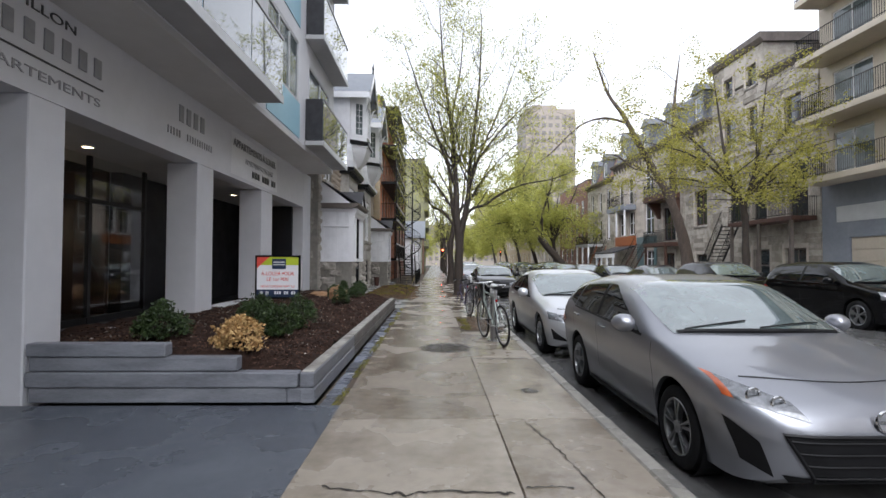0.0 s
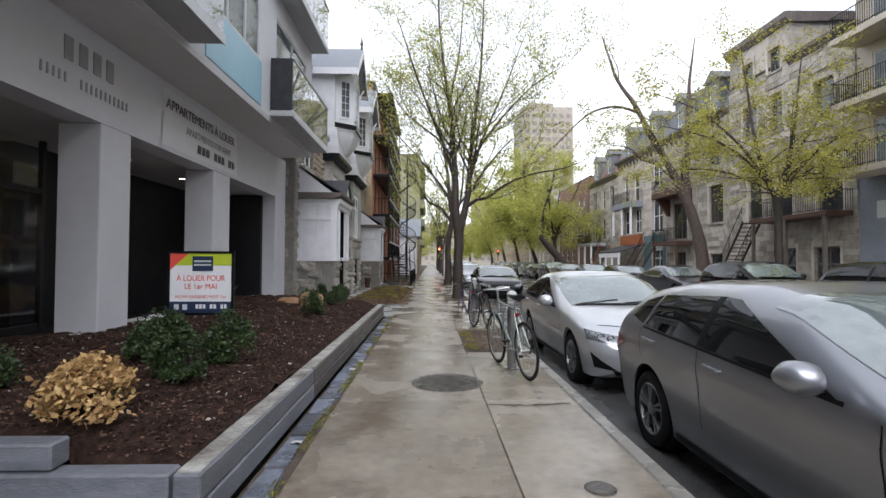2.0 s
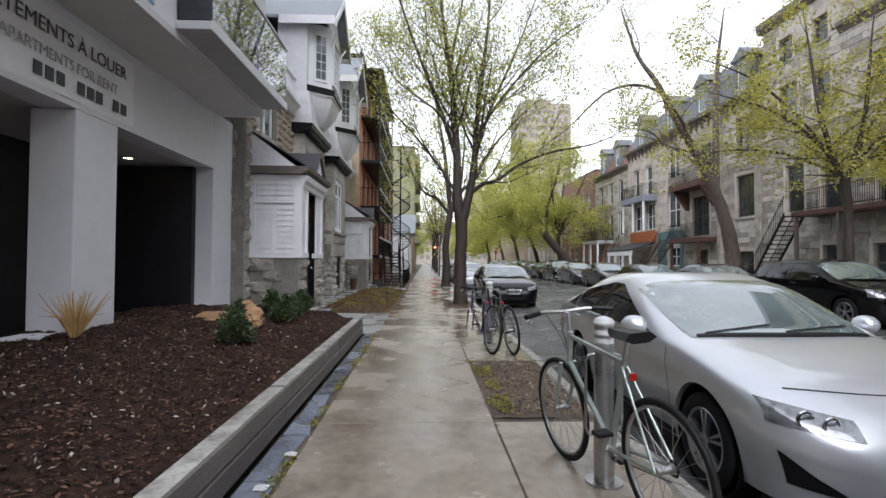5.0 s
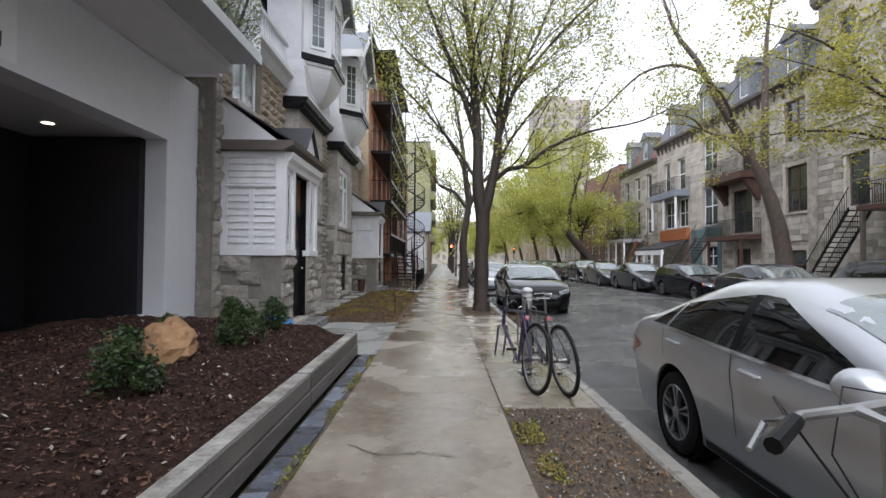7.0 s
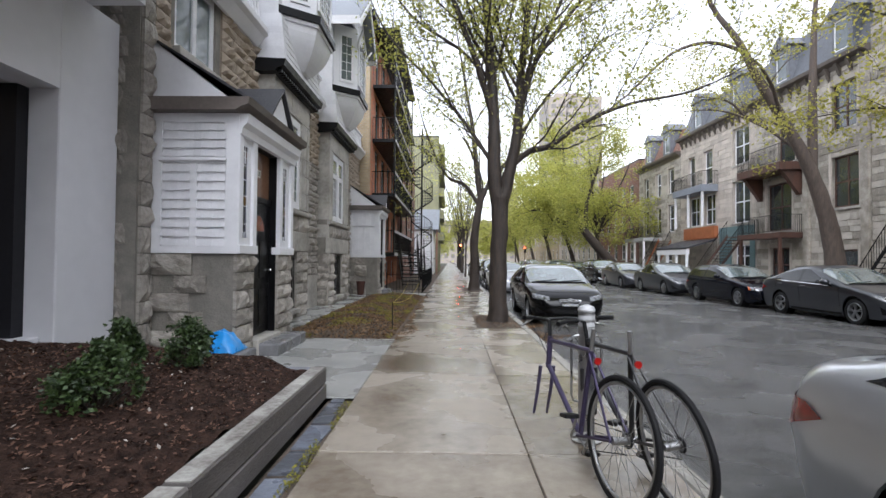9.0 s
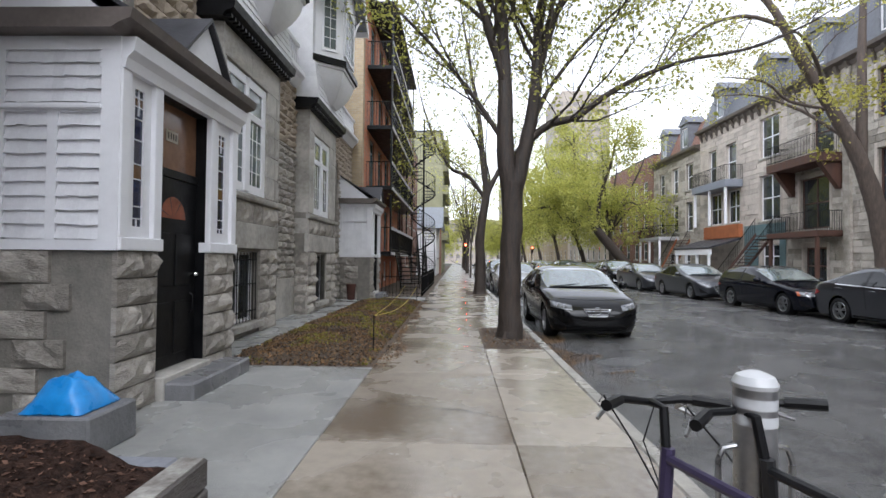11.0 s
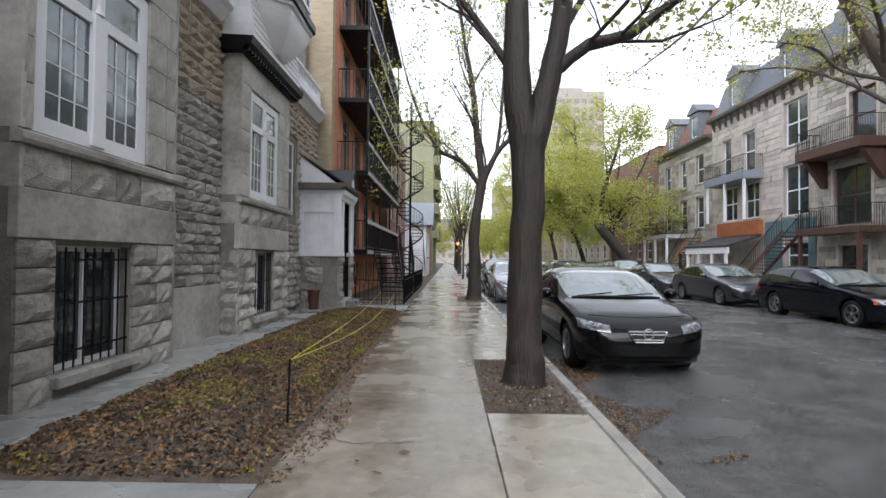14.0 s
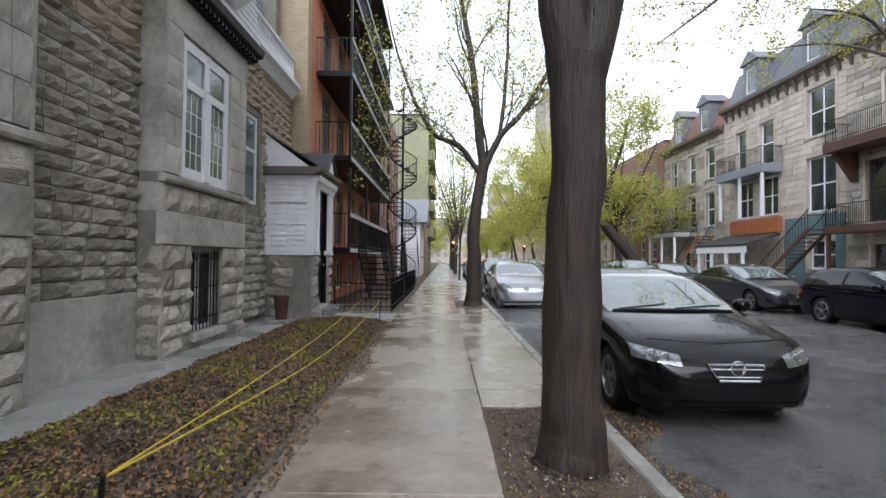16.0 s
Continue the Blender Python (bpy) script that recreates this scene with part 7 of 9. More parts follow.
SHAPES = {
    # length, width, side profile, belt, front axle, wheelbase, wheel radius, roof start and end, bottom
    "hatch": (4.46, 1.76, [(0, .52), (.03, .64), (.10, .72), (.35, .83), (.85, .945), (1.22, 1.02), (1.95, 1.385), (2.5, 1.47), (3.2, 1.455), (3.8, 1.37), (4.12, 1.16), (4.33, 1.02), (4.42, .92), (4.46, .62)],
              [(0, .50), (.3, .72), (1.2, .93), (3.2, 1.0), (4.2, 1.03), (4.46, .60)], .92, 2.64, .317, 1.18, 4.2),
    "sedan": (4.60, 1.80, [(0, .48), (.03, .60), (.12, .70), (.4, .82), (.9, .925), (1.3, .99), (2.05, 1.34), (2.55, 1.445), (3.1, 1.43), (3.65, 1.26), (4.1, 1.09), (4.45, 1.05), (4.55, .98), (4.60, .62)],
              [(0, .46), (.3, .70), (1.2, .90), (3.2, .97), (4.3, 1.0), (4.60, .58)], .90, 2.70, .320, 1.24, 4.0),
    "wagon": (4.54, 1.76, [(0, .50), (.03, .62), (.12, .70), (.4, .80), (1.0, .90), (1.45, .97), (2.2, 1.33), (2.7, 1.42), (3.5, 1.41), (4.05, 1.33), (4.36, 1.0), (4.46, .92), (4.54, .60)],
              [(0, .48), (.3, .68), (1.2, .87), (3.2, .94), (4.3, .96), (4.54, .56)], .85, 2.74, .320, 1.40, 4.3),
    "suv": (4.25, 1.80, [(0, .62), (.03, .76), (.10, .86), (.3, .96), (.8, 1.04), (1.1, 1.10), (1.65, 1.50), (2.1, 1.60), (3.1, 1.60), (3.75, 1.54), (4.1, 1.2), (4.2, 1.06), (4.25, .72)],
            [(0, .58), (.25, .85), (1.1, 1.03), (3.2, 1.07), (4.0, 1.09), (4.25, .66)], .82, 2.60, .345, 1.06, 4.02),
}


class Body:
    """The outer surface of a car; y runs from the nose to the tail, z up from the road."""

    def __init__(self, kind):
        self.L, self.W, prof, belt, self.fa, self.wb, self.r, self.cowl, self.tail = SHAPES[kind]
        ys = np.linspace(0, self.L, 461)
        z = np.interp(ys, *zip(*prof))
        k = np.ones(15) / 15
        zz = np.convolve(np.pad(z, 7, mode="edge"), k, "valid")
        edge = np.clip(np.minimum(ys, self.L - ys) / 0.18, 0, 1)
        self.ys, self.zt = ys, z * (1 - edge) + zz * edge
        b = np.interp(ys, *zip(*belt))
        self.zb = np.minimum(np.convolve(np.pad(b, 20, mode="edge"), np.ones(41) / 41, "valid"), self.zt - 0.035)

    def top(self, y):
        return float(np.interp(y, self.ys, self.zt))

    def belt(self, y):
        return float(np.interp(y, self.ys, self.zb))

    def bot(self, y):
        d = min(y, self.L - y)
        return 0.17 + 0.14 * max(0, 1 - d / 0.35) ** 2

    def half(self, y):
        a, b = 0.56, 0.34
        w = self.W / 2
        f = 1 - max(0, 1 - y / a) ** 2.6
        g = 1 - max(0, 1 - (self.L - y) / b) ** 3
        bow = 1 - 0.05 * abs(2 * y / self.L - 1) ** 2
        return w * bow * (0.42 + 0.58 * max(f, 0) ** 0.5) * (0.74 + 0.26 * max(g, 0) ** 0.5)

    def width(self, y, z):
        zt, zb, z0 = self.top(y), self.belt(y), self.bot(y)
        w = self.half(y)
        if z <= zb:
            q = (zb - z) / max(zb - z0, 1e-3)
            crease = 0.012 * math.exp(-((q - 0.18) / 0.10) ** 2)
            return w * (1 - 0.09 * max(q, 0) ** 2.4) + crease
        h = zt - zb
        q = min((z - zb) / h, 1)
        n = 2.6 + 3.0 * min(h / 0.4, 1)
        return (w - 0.34 * h * q) * max(1 - q ** n, 0) ** (1 / n)

    def section(self, y):
        zt, zb, z0 = self.top(y), self.belt(y), self.bot(y)
        h = zt - zb
        n = 2.6 + 3.0 * min(h / 0.4, 1)
        out = [(0, z0), (self.width(y, z0) * 0.9, z0)]
        for q in (0.0, 0.06, 0.18, 0.32, 0.46, 0.58, 0.68, 0.76, 0.84, 0.92, 1.0):
            z = z0 + 0.02 + (zb - z0 - 0.02) * q
            out.append((self.width(y, z), z))
        for i in range(1, 12):
            a = (math.pi / 2) * i / 12
            q = math.sin(a) ** (2 / n)
            out.append(((self.half(y) - 0.34 * h * q) * math.cos(a) ** (2 / n), zb + h * q))
        out.append((0, zt))
        return out

    def inside(self, x, y, z):
        return self.bot(y) <= z <= self.top(y) and abs(x) <= self.width(y, z)

    def front(self, x, z):
        a, b = 0.0, 1.6
        for k in range(26):
            m = (a + b) / 2
            if self.inside(x, m, z):
                b = m
            else:
                a = m
        return b

    def rear(self, x, z):
        a, b = self.L - 1.3, self.L
        for k in range(26):
            m = (a + b) / 2
            if self.inside(x, m, z):
                a = m
            else:
                b = m
        return a

    def over(self, x, y):
        a, b = self.belt(y), self.top(y)
        for k in range(24):
            m = (a + b) / 2
            if self.inside(x, y, m):
                a = m
            else:
                b = m
        return a

    def mesh(self):
        g = Geo()
        st = sorted(set([round(v, 4) for v in [0.0, 0.012, 0.03, 0.055, 0.09, 0.13, 0.18, 0.24, 0.32] + list(np.arange(0.42, self.L - 0.4, 0.105)) + [self.L - d for d in (0.35, 0.27, 0.2, 0.14, 0.09, 0.05, 0.02, 0)]]))
        for y in st:
            s = self.section(y)
            full = [(x, z) for x, z in s] + [(-x, z) for x, z in s[-2:0:-1]]
            g.v += [(x, y, z) for x, z in full]
        m = len(full)
        for i in range(len(st) - 1):
            for k in range(m):
                a, b = i * m + k, i * m + (k + 1) % m
                g.f.append((a, a + m, b + m, b))
        g.f.append(tuple(range(m)))
        g.f.append(tuple(range((len(st) - 1) * m, len(st) * m))[::-1])
        return g

    def side_patch(self, g, quad, sx, lift=0.004, n=8, m=6):
        """A quad in (y, z) laid on the flank; sx is -1 or 1."""
        def fn(u, v):
            y = (quad[0][0] * (1 - u) + quad[1][0] * u) * (1 - v) + (quad[3][0] * (1 - u) + quad[2][0] * u) * v
            z = (quad[0][1] * (1 - u) + quad[1][1] * u) * (1 - v) + (quad[3][1] * (1 - u) + quad[2][1] * u) * v
            z = min(z, self.top(y) - 0.02)
            return (sx * (self.width(y, z) + lift), y, z)
        return g.grid(n, m, fn)

    def end_patch(self, g, quad, rear=False, lift=0.006, n=8, m=5):
        """A quad in (x, z) laid on the nose or the tail."""
        def fn(u, v):
            x = (quad[0][0] * (1 - u) + quad[1][0] * u) * (1 - v) + (quad[3][0] * (1 - u) + quad[2][0] * u) * v
            z = (quad[0][1] * (1 - u) + quad[1][1] * u) * (1 - v) + (quad[3][1] * (1 - u) + quad[2][1] * u) * v
            return (x, self.rear(x, z) + lift, z) if rear else (x, self.front(x, z) - lift, z)
        return g.grid(n, m, fn)

    def top_patch(self, g, y0, y1, inset, lift=0.005, n=10, m=10):
        def fn(u, v):
            y = y0 + (y1 - y0) * v
            zmid = self.belt(y) + (self.top(y) - self.belt(y)) * 0.75
            w = max(self.width(y, zmid) - inset, 0.05)
            x = -w + 2 * w * u
            return (x, y, self.over(x, y) + lift)
        return g.grid(n, m, fn)


def wheel(parent, sx, x, y, r, tread=0.2):
    """A wheel whose outer face is at x; sx tells which way it faces."""
    w = part("wheel", lathe(y, r, sx, x, [(0.62, -tread), (0.93, -tread), (0.99, -tread * 0.85), (1.0, -tread * 0.5), (0.99, -tread * 0.12), (0.95, -0.01), (0.84, 0.004), (0.70, -0.008), (0.66, -0.03), (0.62, -0.05)]), M_TYRE, parent, smooth=True)
    rim = part("rim", lathe(y, r, sx, x, [(0.69, -0.012), (0.67, -0.006), (0.63, -0.012), (0.61, -0.06), (0.60, -0.15)]), M_RIM, w, "silver alloy rim", smooth=True)
    part("brake", lathe(y, r, sx, x, [(0.61, -0.10), (0.02, -0.10)]), M_TRIM, w, smooth=True)
    for k in range(5):
        for d in (-0.13, 0.13):
            a = 2 * math.pi * k / 5 + 0.3
            g = Geo()
            p = [(r * 0.08, a + d * 2.2), (r * 0.63, a + d * 1.6), (r * 0.63, a + d * 0.75), (r * 0.08, a - d * 0.2)]
            for off in (0.012, 0.05):
                for rr, aa in p:
                    g.v.append((x - sx * off, y + rr * math.cos(aa), r + rr * math.sin(aa)))
            g.f += [(0, 1, 2, 3), (7, 6, 5, 4)] + [(i, (i + 1) % 4, 4 + (i + 1) % 4, 4 + i) for i in range(4)]
            part("spoke", g, M_RIM, w)
    part("hub", lathe(y, r, sx, x, [(0.15, -0.03), (0.15, -0.012), (0.02, -0.006)]), M_RIM, w, smooth=True)
    return w


def lathe(y, r, sx, x, prof, n=36):
    g = Geo()
    for a, o in prof:
        for k in range(n):
            t = 2 * math.pi * k / n
            g.v.append((x + sx * o, y + r * a * math.cos(t), r + r * a * math.sin(t)))
    for i in range(len(prof) - 1):
        for k in range(n):
            a, b = i * n + k, i * n + (k + 1) % n
            g.f.append((a, b, b + n, a + n))
    return g


def body_mesh(bd, material):
    """The shell with its wheel arches cut out."""
    g = bd.mesh()
    shell = bpy.data.objects.new("shell", g.mesh("body", material))
    c = Geo()
    for y in (bd.fa, bd.fa + bd.wb):
        for sx in (-1, 1):
            c.tube([(sx * (bd.W / 2 - 0.27), y, bd.r + 0.012), (sx * (bd.W / 2 + 0.3), y, bd.r + 0.012)], bd.r + 0.055, 40)
    cut = bpy.data.objects.new("cut", c.mesh("cut", material))
    for o in (shell, cut):
        scene.collection.objects.link(o)
    bm = bmesh.new()
    for o in (shell, cut):
        bm.from_mesh(o.data)
        bmesh.ops.recalc_face_normals(bm, faces=bm.faces)
        bm.to_mesh(o.data)
        bm.clear()
    bm.free()
    md = shell.modifiers.new("arches", "BOOLEAN")
    md.object, md.operation, md.solver = cut, "DIFFERENCE", "EXACT"
    me = bpy.data.meshes.new_from_object(shell.evaluated_get(bpy.context.evaluated_depsgraph_get()))
    for o in (shell, cut):
        bpy.data.objects.remove(o)
    me.shade_smooth()
    me.set_sharp_from_angle(angle=radians(32))
    me.name = "body"
    return me


BODY_MESH = {}


def car(kind, pt, label, group="parked cars", grille=None):
    """A parked car built at the origin, nose at y = 0, wheels on z = 0."""
    bd = Body(kind)
    root = thing("car", (0, 0, 0), label, "car", group)
    if kind not in BODY_MESH:
        BODY_MESH[kind] = body_mesh(bd, None)
    me = BODY_MESH[kind].copy()
    me.materials.clear()
    me.materials.append(pt)
    body = new("body", me)
    body.parent = root
    L, c, t = bd.L, bd.cowl, bd.tail
    roof0 = bd.ys[int(np.argmax(bd.zt))]
    tb = lambda y, q: bd.belt(y) + 0.02 + (bd.top(y) - bd.belt(y) - 0.09) * q
    part("windscreen", bd.top_patch(Geo(), c + 0.02, roof0 - 0.42, 0.02, n=14, m=12), M_SCREEN, root, "windscreen with the sky's reflection put into its pale colour", True)
    part("rear_window", bd.top_patch(Geo(), t - (0.75 if kind == "sedan" else 0.35), t - (0.16 if kind == "sedan" else 0.02), 0.07), M_CGLASS, root, smooth=True)
    ymid = c + 1.52
    for sx in (-1, 1):
        a0, a1 = c + 0.34, roof0 - 0.12
        part("side_window", bd.side_patch(Geo(), [(a0, tb(a0, 0)), (ymid - 0.04, tb(ymid, 0)), (ymid - 0.10, tb(ymid - .1, 0.9)), (a1, tb(a1, 0.9))], sx), M_CGLASS, root, smooth=True)
        e0, e1 = ymid + 0.9, ymid + 0.72
        part("side_window", bd.side_patch(Geo(), [(ymid + 0.02, tb(ymid, 0)), (e0, tb(e0, 0.02)), (e1, tb(e1, 0.88)), (ymid - 0.03, tb(ymid, 0.9))], sx), M_CGLASS, root, smooth=True)
        if kind in ("wagon", "suv", "hatch", "sedan"):
            q0 = e0 + 0.05
            q1 = q0 + (0.24 if kind in ("hatch", "sedan") else 0.5)
            qt = q1 - (0.16 if kind == "hatch" else 0.2)
            if kind == "sedan":
                part("quarter_window", bd.side_patch(Geo(), [(q0, tb(q0, 0.03)), (q1, tb(q1, 0.06)), (q1 - 0.06, tb(q1 - .06, 0.3)), (e1 + 0.05, tb(e1, 0.85))], sx), M_CGLASS, root, smooth=True)
            else:
                part("quarter_window", bd.side_patch(Geo(), [(q0, tb(q0, 0.05)), (q1, tb(q1, 0.25)), (qt, tb(qt, 0.75)), (e1 + 0.05, tb(e1, 0.86))], sx), M_CGLASS, root, smooth=True)
        part("pillar_trim", bd.side_patch(Geo(), [(ymid - 0.045, tb(ymid, 0)), (ymid + 0.025, tb(ymid, 0)), (ymid - 0.025, tb(ymid, 0.9)), (ymid - 0.105, tb(ymid - .1, 0.9))], sx, 0.005), M_TRIM, root, smooth=True)
        part("belt_trim", bd.side_patch(Geo(), [(a0 - 0.05, tb(a0, 0) - 0.022), (e0 + 0.02, tb(e0, 0) - 0.018), (e0 + 0.02, tb(e0, 0)), (a0 - 0.05, tb(a0, 0))], sx, 0.007, 20, 1), M_CHROME if kind == "sedan" else M_TRIM, root, smooth=True)
        for yd in (c + 0.1, ymid, ymid + 0.98):
            zt_ = tb(yd, 0) - 0.03
            z0 = 0.42 if yd < ymid + 0.9 else bd.r * 2 + 0.12
            part("door_gap", bd.side_patch(Geo(), [(yd, z0), (yd + 0.008, z0), (yd + 0.008, zt_), (yd, zt_)], sx, 0.0025, 1, 10), M_TRIM, root)
        part("sill", bd.side_patch(Geo(), [(bd.fa + bd.r + 0.1, 0.20), (bd.fa + bd.wb - bd.r - 0.1, 0.20), (bd.fa + bd.wb - bd.r - 0.1, 0.255), (bd.fa + bd.r + 0.1, 0.255)], sx, 0.008, 12, 2), M_TRIM, root, smooth=True)
        for yd in (ymid - 0.2, ymid + 0.78):
            zh = bd.belt(yd) - 0.085
            x = sx * (bd.width(yd, zh) + 0.022)
            part("door_handle", Geo().tube([(x - sx * 0.02, yd - 0.1, zh), (x, yd - 0.08, zh), (x, yd + 0.08, zh + 0.006), (x - sx * 0.02, yd + 0.1, zh + 0.006)], [0.010, 0.013, 0.013, 0.010], 8), pt, root, smooth=True)
        zm = bd.belt(c + 0.42) + 0.10
        xm = sx * (bd.width(c + 0.42, bd.belt(c + 0.42)) - 0.02)
        g = Geo()
        g.tube([(xm + sx * (0.05 + 0.19 * k / 8), c + 0.38 + 0.05 * k / 8, zm) for k in range(9)], [0.035, 0.068, 0.078, 0.082, 0.083, 0.080, 0.072, 0.052, 0.02], 14)
        g.v = [(vx, c + 0.40 + (vy - c - 0.40) * 1.25, vz) for vx, vy, vz in g.v]
        mir = part("mirror", g, pt, root, smooth=True)
        part("mirror_arm", Geo().tube([(xm - sx * 0.02, c + 0.44, zm - 0.075), (xm + sx * 0.14, c + 0.42, zm - 0.045)], [0.03, 0.022], 8), M_TRIM, mir, smooth=True)
        for y in (bd.fa, bd.fa + bd.wb):
            wheel(root, sx, sx * (bd.W / 2 - 0.035), y, bd.r)
            lin = Geo().tube([(sx * (bd.W / 2 - 0.268), y, bd.r + 0.012), (sx * (bd.W / 2 - 0.06), y, bd.r + 0.012)], bd.r + 0.052, 32, caps=False)
            part("arch_liner", lin, M_TRIM, root)
        # lamps
        zh = bd.top(0.35) - 0.10
        hw = bd.W / 2
        fr = {"hatch": [(sx * 0.44, zh - 0.10), (sx * (hw - 0.06), zh + 0.0), (sx * (hw - 0.055), zh + 0.115), (sx * 0.50, zh + 0.0)],
              "sedan": [(sx * 0.47, zh - 0.10), (sx * (hw - 0.06), zh - 0.05), (sx * (hw - 0.06), zh + 0.065), (sx * 0.47, zh - 0.005)],
              "wagon": [(sx * 0.40, zh - 0.10), (sx * (hw - 0.07), zh - 0.09), (sx * (hw - 0.07), zh + 0.03), (sx * 0.40, zh + 0.02)],
              "suv": [(sx * 0.50, zh - 0.14), (sx * (hw - 0.08), zh - 0.13), (sx * (hw - 0.09), zh + 0.05), (sx * 0.52, zh + 0.05)]}[kind]
        hl = part("headlight", bd.end_patch(Geo(), fr, n=14, m=7), M_LENS, root, "clear headlight lens", True)
        part("indicator", bd.end_patch(Geo(), [tuple(np.array(fr[0]) * (1 - u) + np.array(fr[1]) * u) if v == 0 else tuple(np.array(fr[3]) * (1 - u) + np.array(fr[2]) * u) for u, v in ((0.90, 0), (1, 0), (1, 1), (0.90, 1))], lift=0.009, n=6, m=5), M_AMBER if kind in ("hatch", "wagon") else M_LENS, hl, smooth=True)
        g = Geo()
        for k, rad in ((0.35, 0.055), (0.62, 0.06)):
            px = fr[0][0] * (1 - k) + fr[1][0] * k
            pz = (fr[0][1] * (1 - k) + fr[1][1] * k + fr[3][1] * (1 - k) + fr[2][1] * k) / 2
            g.ring((px, bd.front(px, pz) - 0.006, pz), "y", rad * 0.72, 0.010, 18, 6)
        part("reflector", g, M_CHROME, hl, smooth=True)
        zr = bd.belt(L - 0.2) - 0.12
        part("tail_light", bd.end_patch(Geo(), [(sx * (hw * 0.55), zr - 0.02), (sx * (hw - 0.07), zr - 0.07), (sx * (hw - 0.085), zr + 0.10), (sx * (hw * 0.6), zr + 0.07)], True, n=12, m=6), M_RED, root, "red tail-light lens", True)
        part("tail_light", bd.side_patch(Geo(), [(L - 0.40, zr + 0.04), (L - 0.025, zr - 0.10), (L - 0.025, zr + 0.105), (L - 0.30, zr + 0.10)], sx, 0.008, 14, 6), M_RED, root, "red tail-light lens", True)
        part("fog_recess", bd.end_patch(Geo(), [(sx * 0.63, 0.27), (sx * (hw - 0.12), 0.34), (sx * (hw - 0.05), 0.60), (sx * 0.70, 0.48)] if kind == "hatch" else [(sx * 0.54, 0.30), (sx * (hw - 0.13), 0.32), (sx * (hw - 0.09), 0.50), (sx * (hw - 0.20), 0.40)], n=8, m=5), M_TRIM, root, smooth=True)
    gz = {"hatch": (0.27, 0.55), "sedan": (0.30, 0.60), "wagon": (0.46, 0.62), "suv": (0.42, 0.70)}[kind]
    gw = {"hatch": 0.60, "sedan": 0.36, "wagon": 0.34, "suv": 0.42}[kind]
    bars = 5 if kind == "sedan" else 4
    if grille:
        gw, gz, bars = grille[0], grille[1:3], grille[3]
    gr = part("grille", bd.end_patch(Geo(), [(-gw * 0.72, gz[0]), (gw * 0.72, gz[0]), (gw, gz[1]), (-gw, gz[1])], n=14, m=6), M_TRIM, root, "black radiator grille", True)
    for k in range(bars):
        z = gz[0] + (gz[1] - gz[0]) * (k + 0.5) / bars
        w = gw * (0.72 + 0.28 * (k + 0.5) / bars) - 0.01
        g = Geo().tube([(x, bd.front(x, z) - 0.012, z) for x in np.linspace(-w, w, 13)], 0.008, 6)
        part("bar", g, M_CHROME if kind == "sedan" else M_TRIM, gr, smooth=True)
    w, z0, z1 = gw, gz[0], gz[1]
    rim = [(-w * 0.72, z0), (w * 0.72, z0), (w, z1), (-w, z1), (-w * 0.72, z0)]
    pts = []
    for p, q in zip(rim, rim[1:]):
        for k in range(8):
            x, z = p[0] + (q[0] - p[0]) * k / 8, p[1] + (q[1] - p[1]) * k / 8
            pts.append((x, bd.front(x, z) - 0.010, z))
    pts.append(pts[0])
    part("surround", Geo().tube(pts, 0.013, 6), M_CHROME if kind != "hatch" else M_TRIM, gr, smooth=True)
    zq = (gz[1] + bd.top(0.12)) / 2 if kind == "hatch" else (gz[0] + gz[1]) / 2 + 0.04
    part("emblem", Geo().ring((0, bd.front(0, zq) - 0.02, zq), "y", 0.062, 0.011, 22, 6).box(-0.045, 0.045, bd.front(0, zq) - 0.025, bd.front(0, zq) - 0.012, zq - 0.008, zq + 0.008), M_CHROME, root, "plain chrome emblem", True)
    part("lower_grille", bd.end_patch(Geo(), [(-0.55, 0.235), (0.55, 0.235), (0.60, 0.30), (-0.60, 0.30)], n=12, m=3), M_TRIM, root, smooth=True)
    part("bonnet_gap", Geo().tube([(x, bd.front(x, 0) if False else 0.30 + 0.12 * (x / 0.7) ** 2, bd.over(x, 0.30 + 0.12 * (x / 0.7) ** 2) + 0.001) for x in np.linspace(-0.66, 0.66, 15)], 0.005, 5), M_TRIM, root)
    part("cowl", Geo().tube([(x, c - 0.01 + 0.05 * (x / 0.7) ** 2, bd.over(x, c + 0.03) + 0.003) for x in np.linspace(-0.68, 0.68, 13)], 0.022, 6), M_TRIM, root)
    for x0, x1 in ((-0.60, -0.02), (0.05, 0.62)):
        g = Geo().tube([(x, c + 0.06 + 0.10 * k, bd.over(x, c + 0.06 + 0.10 * k) + 0.014) for x, k in zip(np.linspace(x0, x1, 7), np.linspace(0, 1, 7))], 0.0065, 5)
        part("wiper", g, M_TRIM, root)
    part("number_plate", bd.end_patch(Geo(), [(-0.16, 0.66), (0.16, 0.66), (0.16, 0.82), (-0.16, 0.82)], True, 0.012, 4, 3), M_WHITE, root, "blank white number plate")
    part("underbody", Geo().box(-bd.W / 2 + 0.28, bd.W / 2 - 0.28, 0.35, L - 0.3, 0.13, 0.30), M_TRIM, root)
    return root


CAR_SIZE = 1.13


def park(root, x, y, turn=0.0):
    """Stands a car on the cambered road, at the size of the street's other measures."""
    root.matrix_basis = pose(x, y, -0.305 if x < 7 else -0.265, 0, 0, turn) @ Matrix.Scale(CAR_SIZE, 4)
    return root


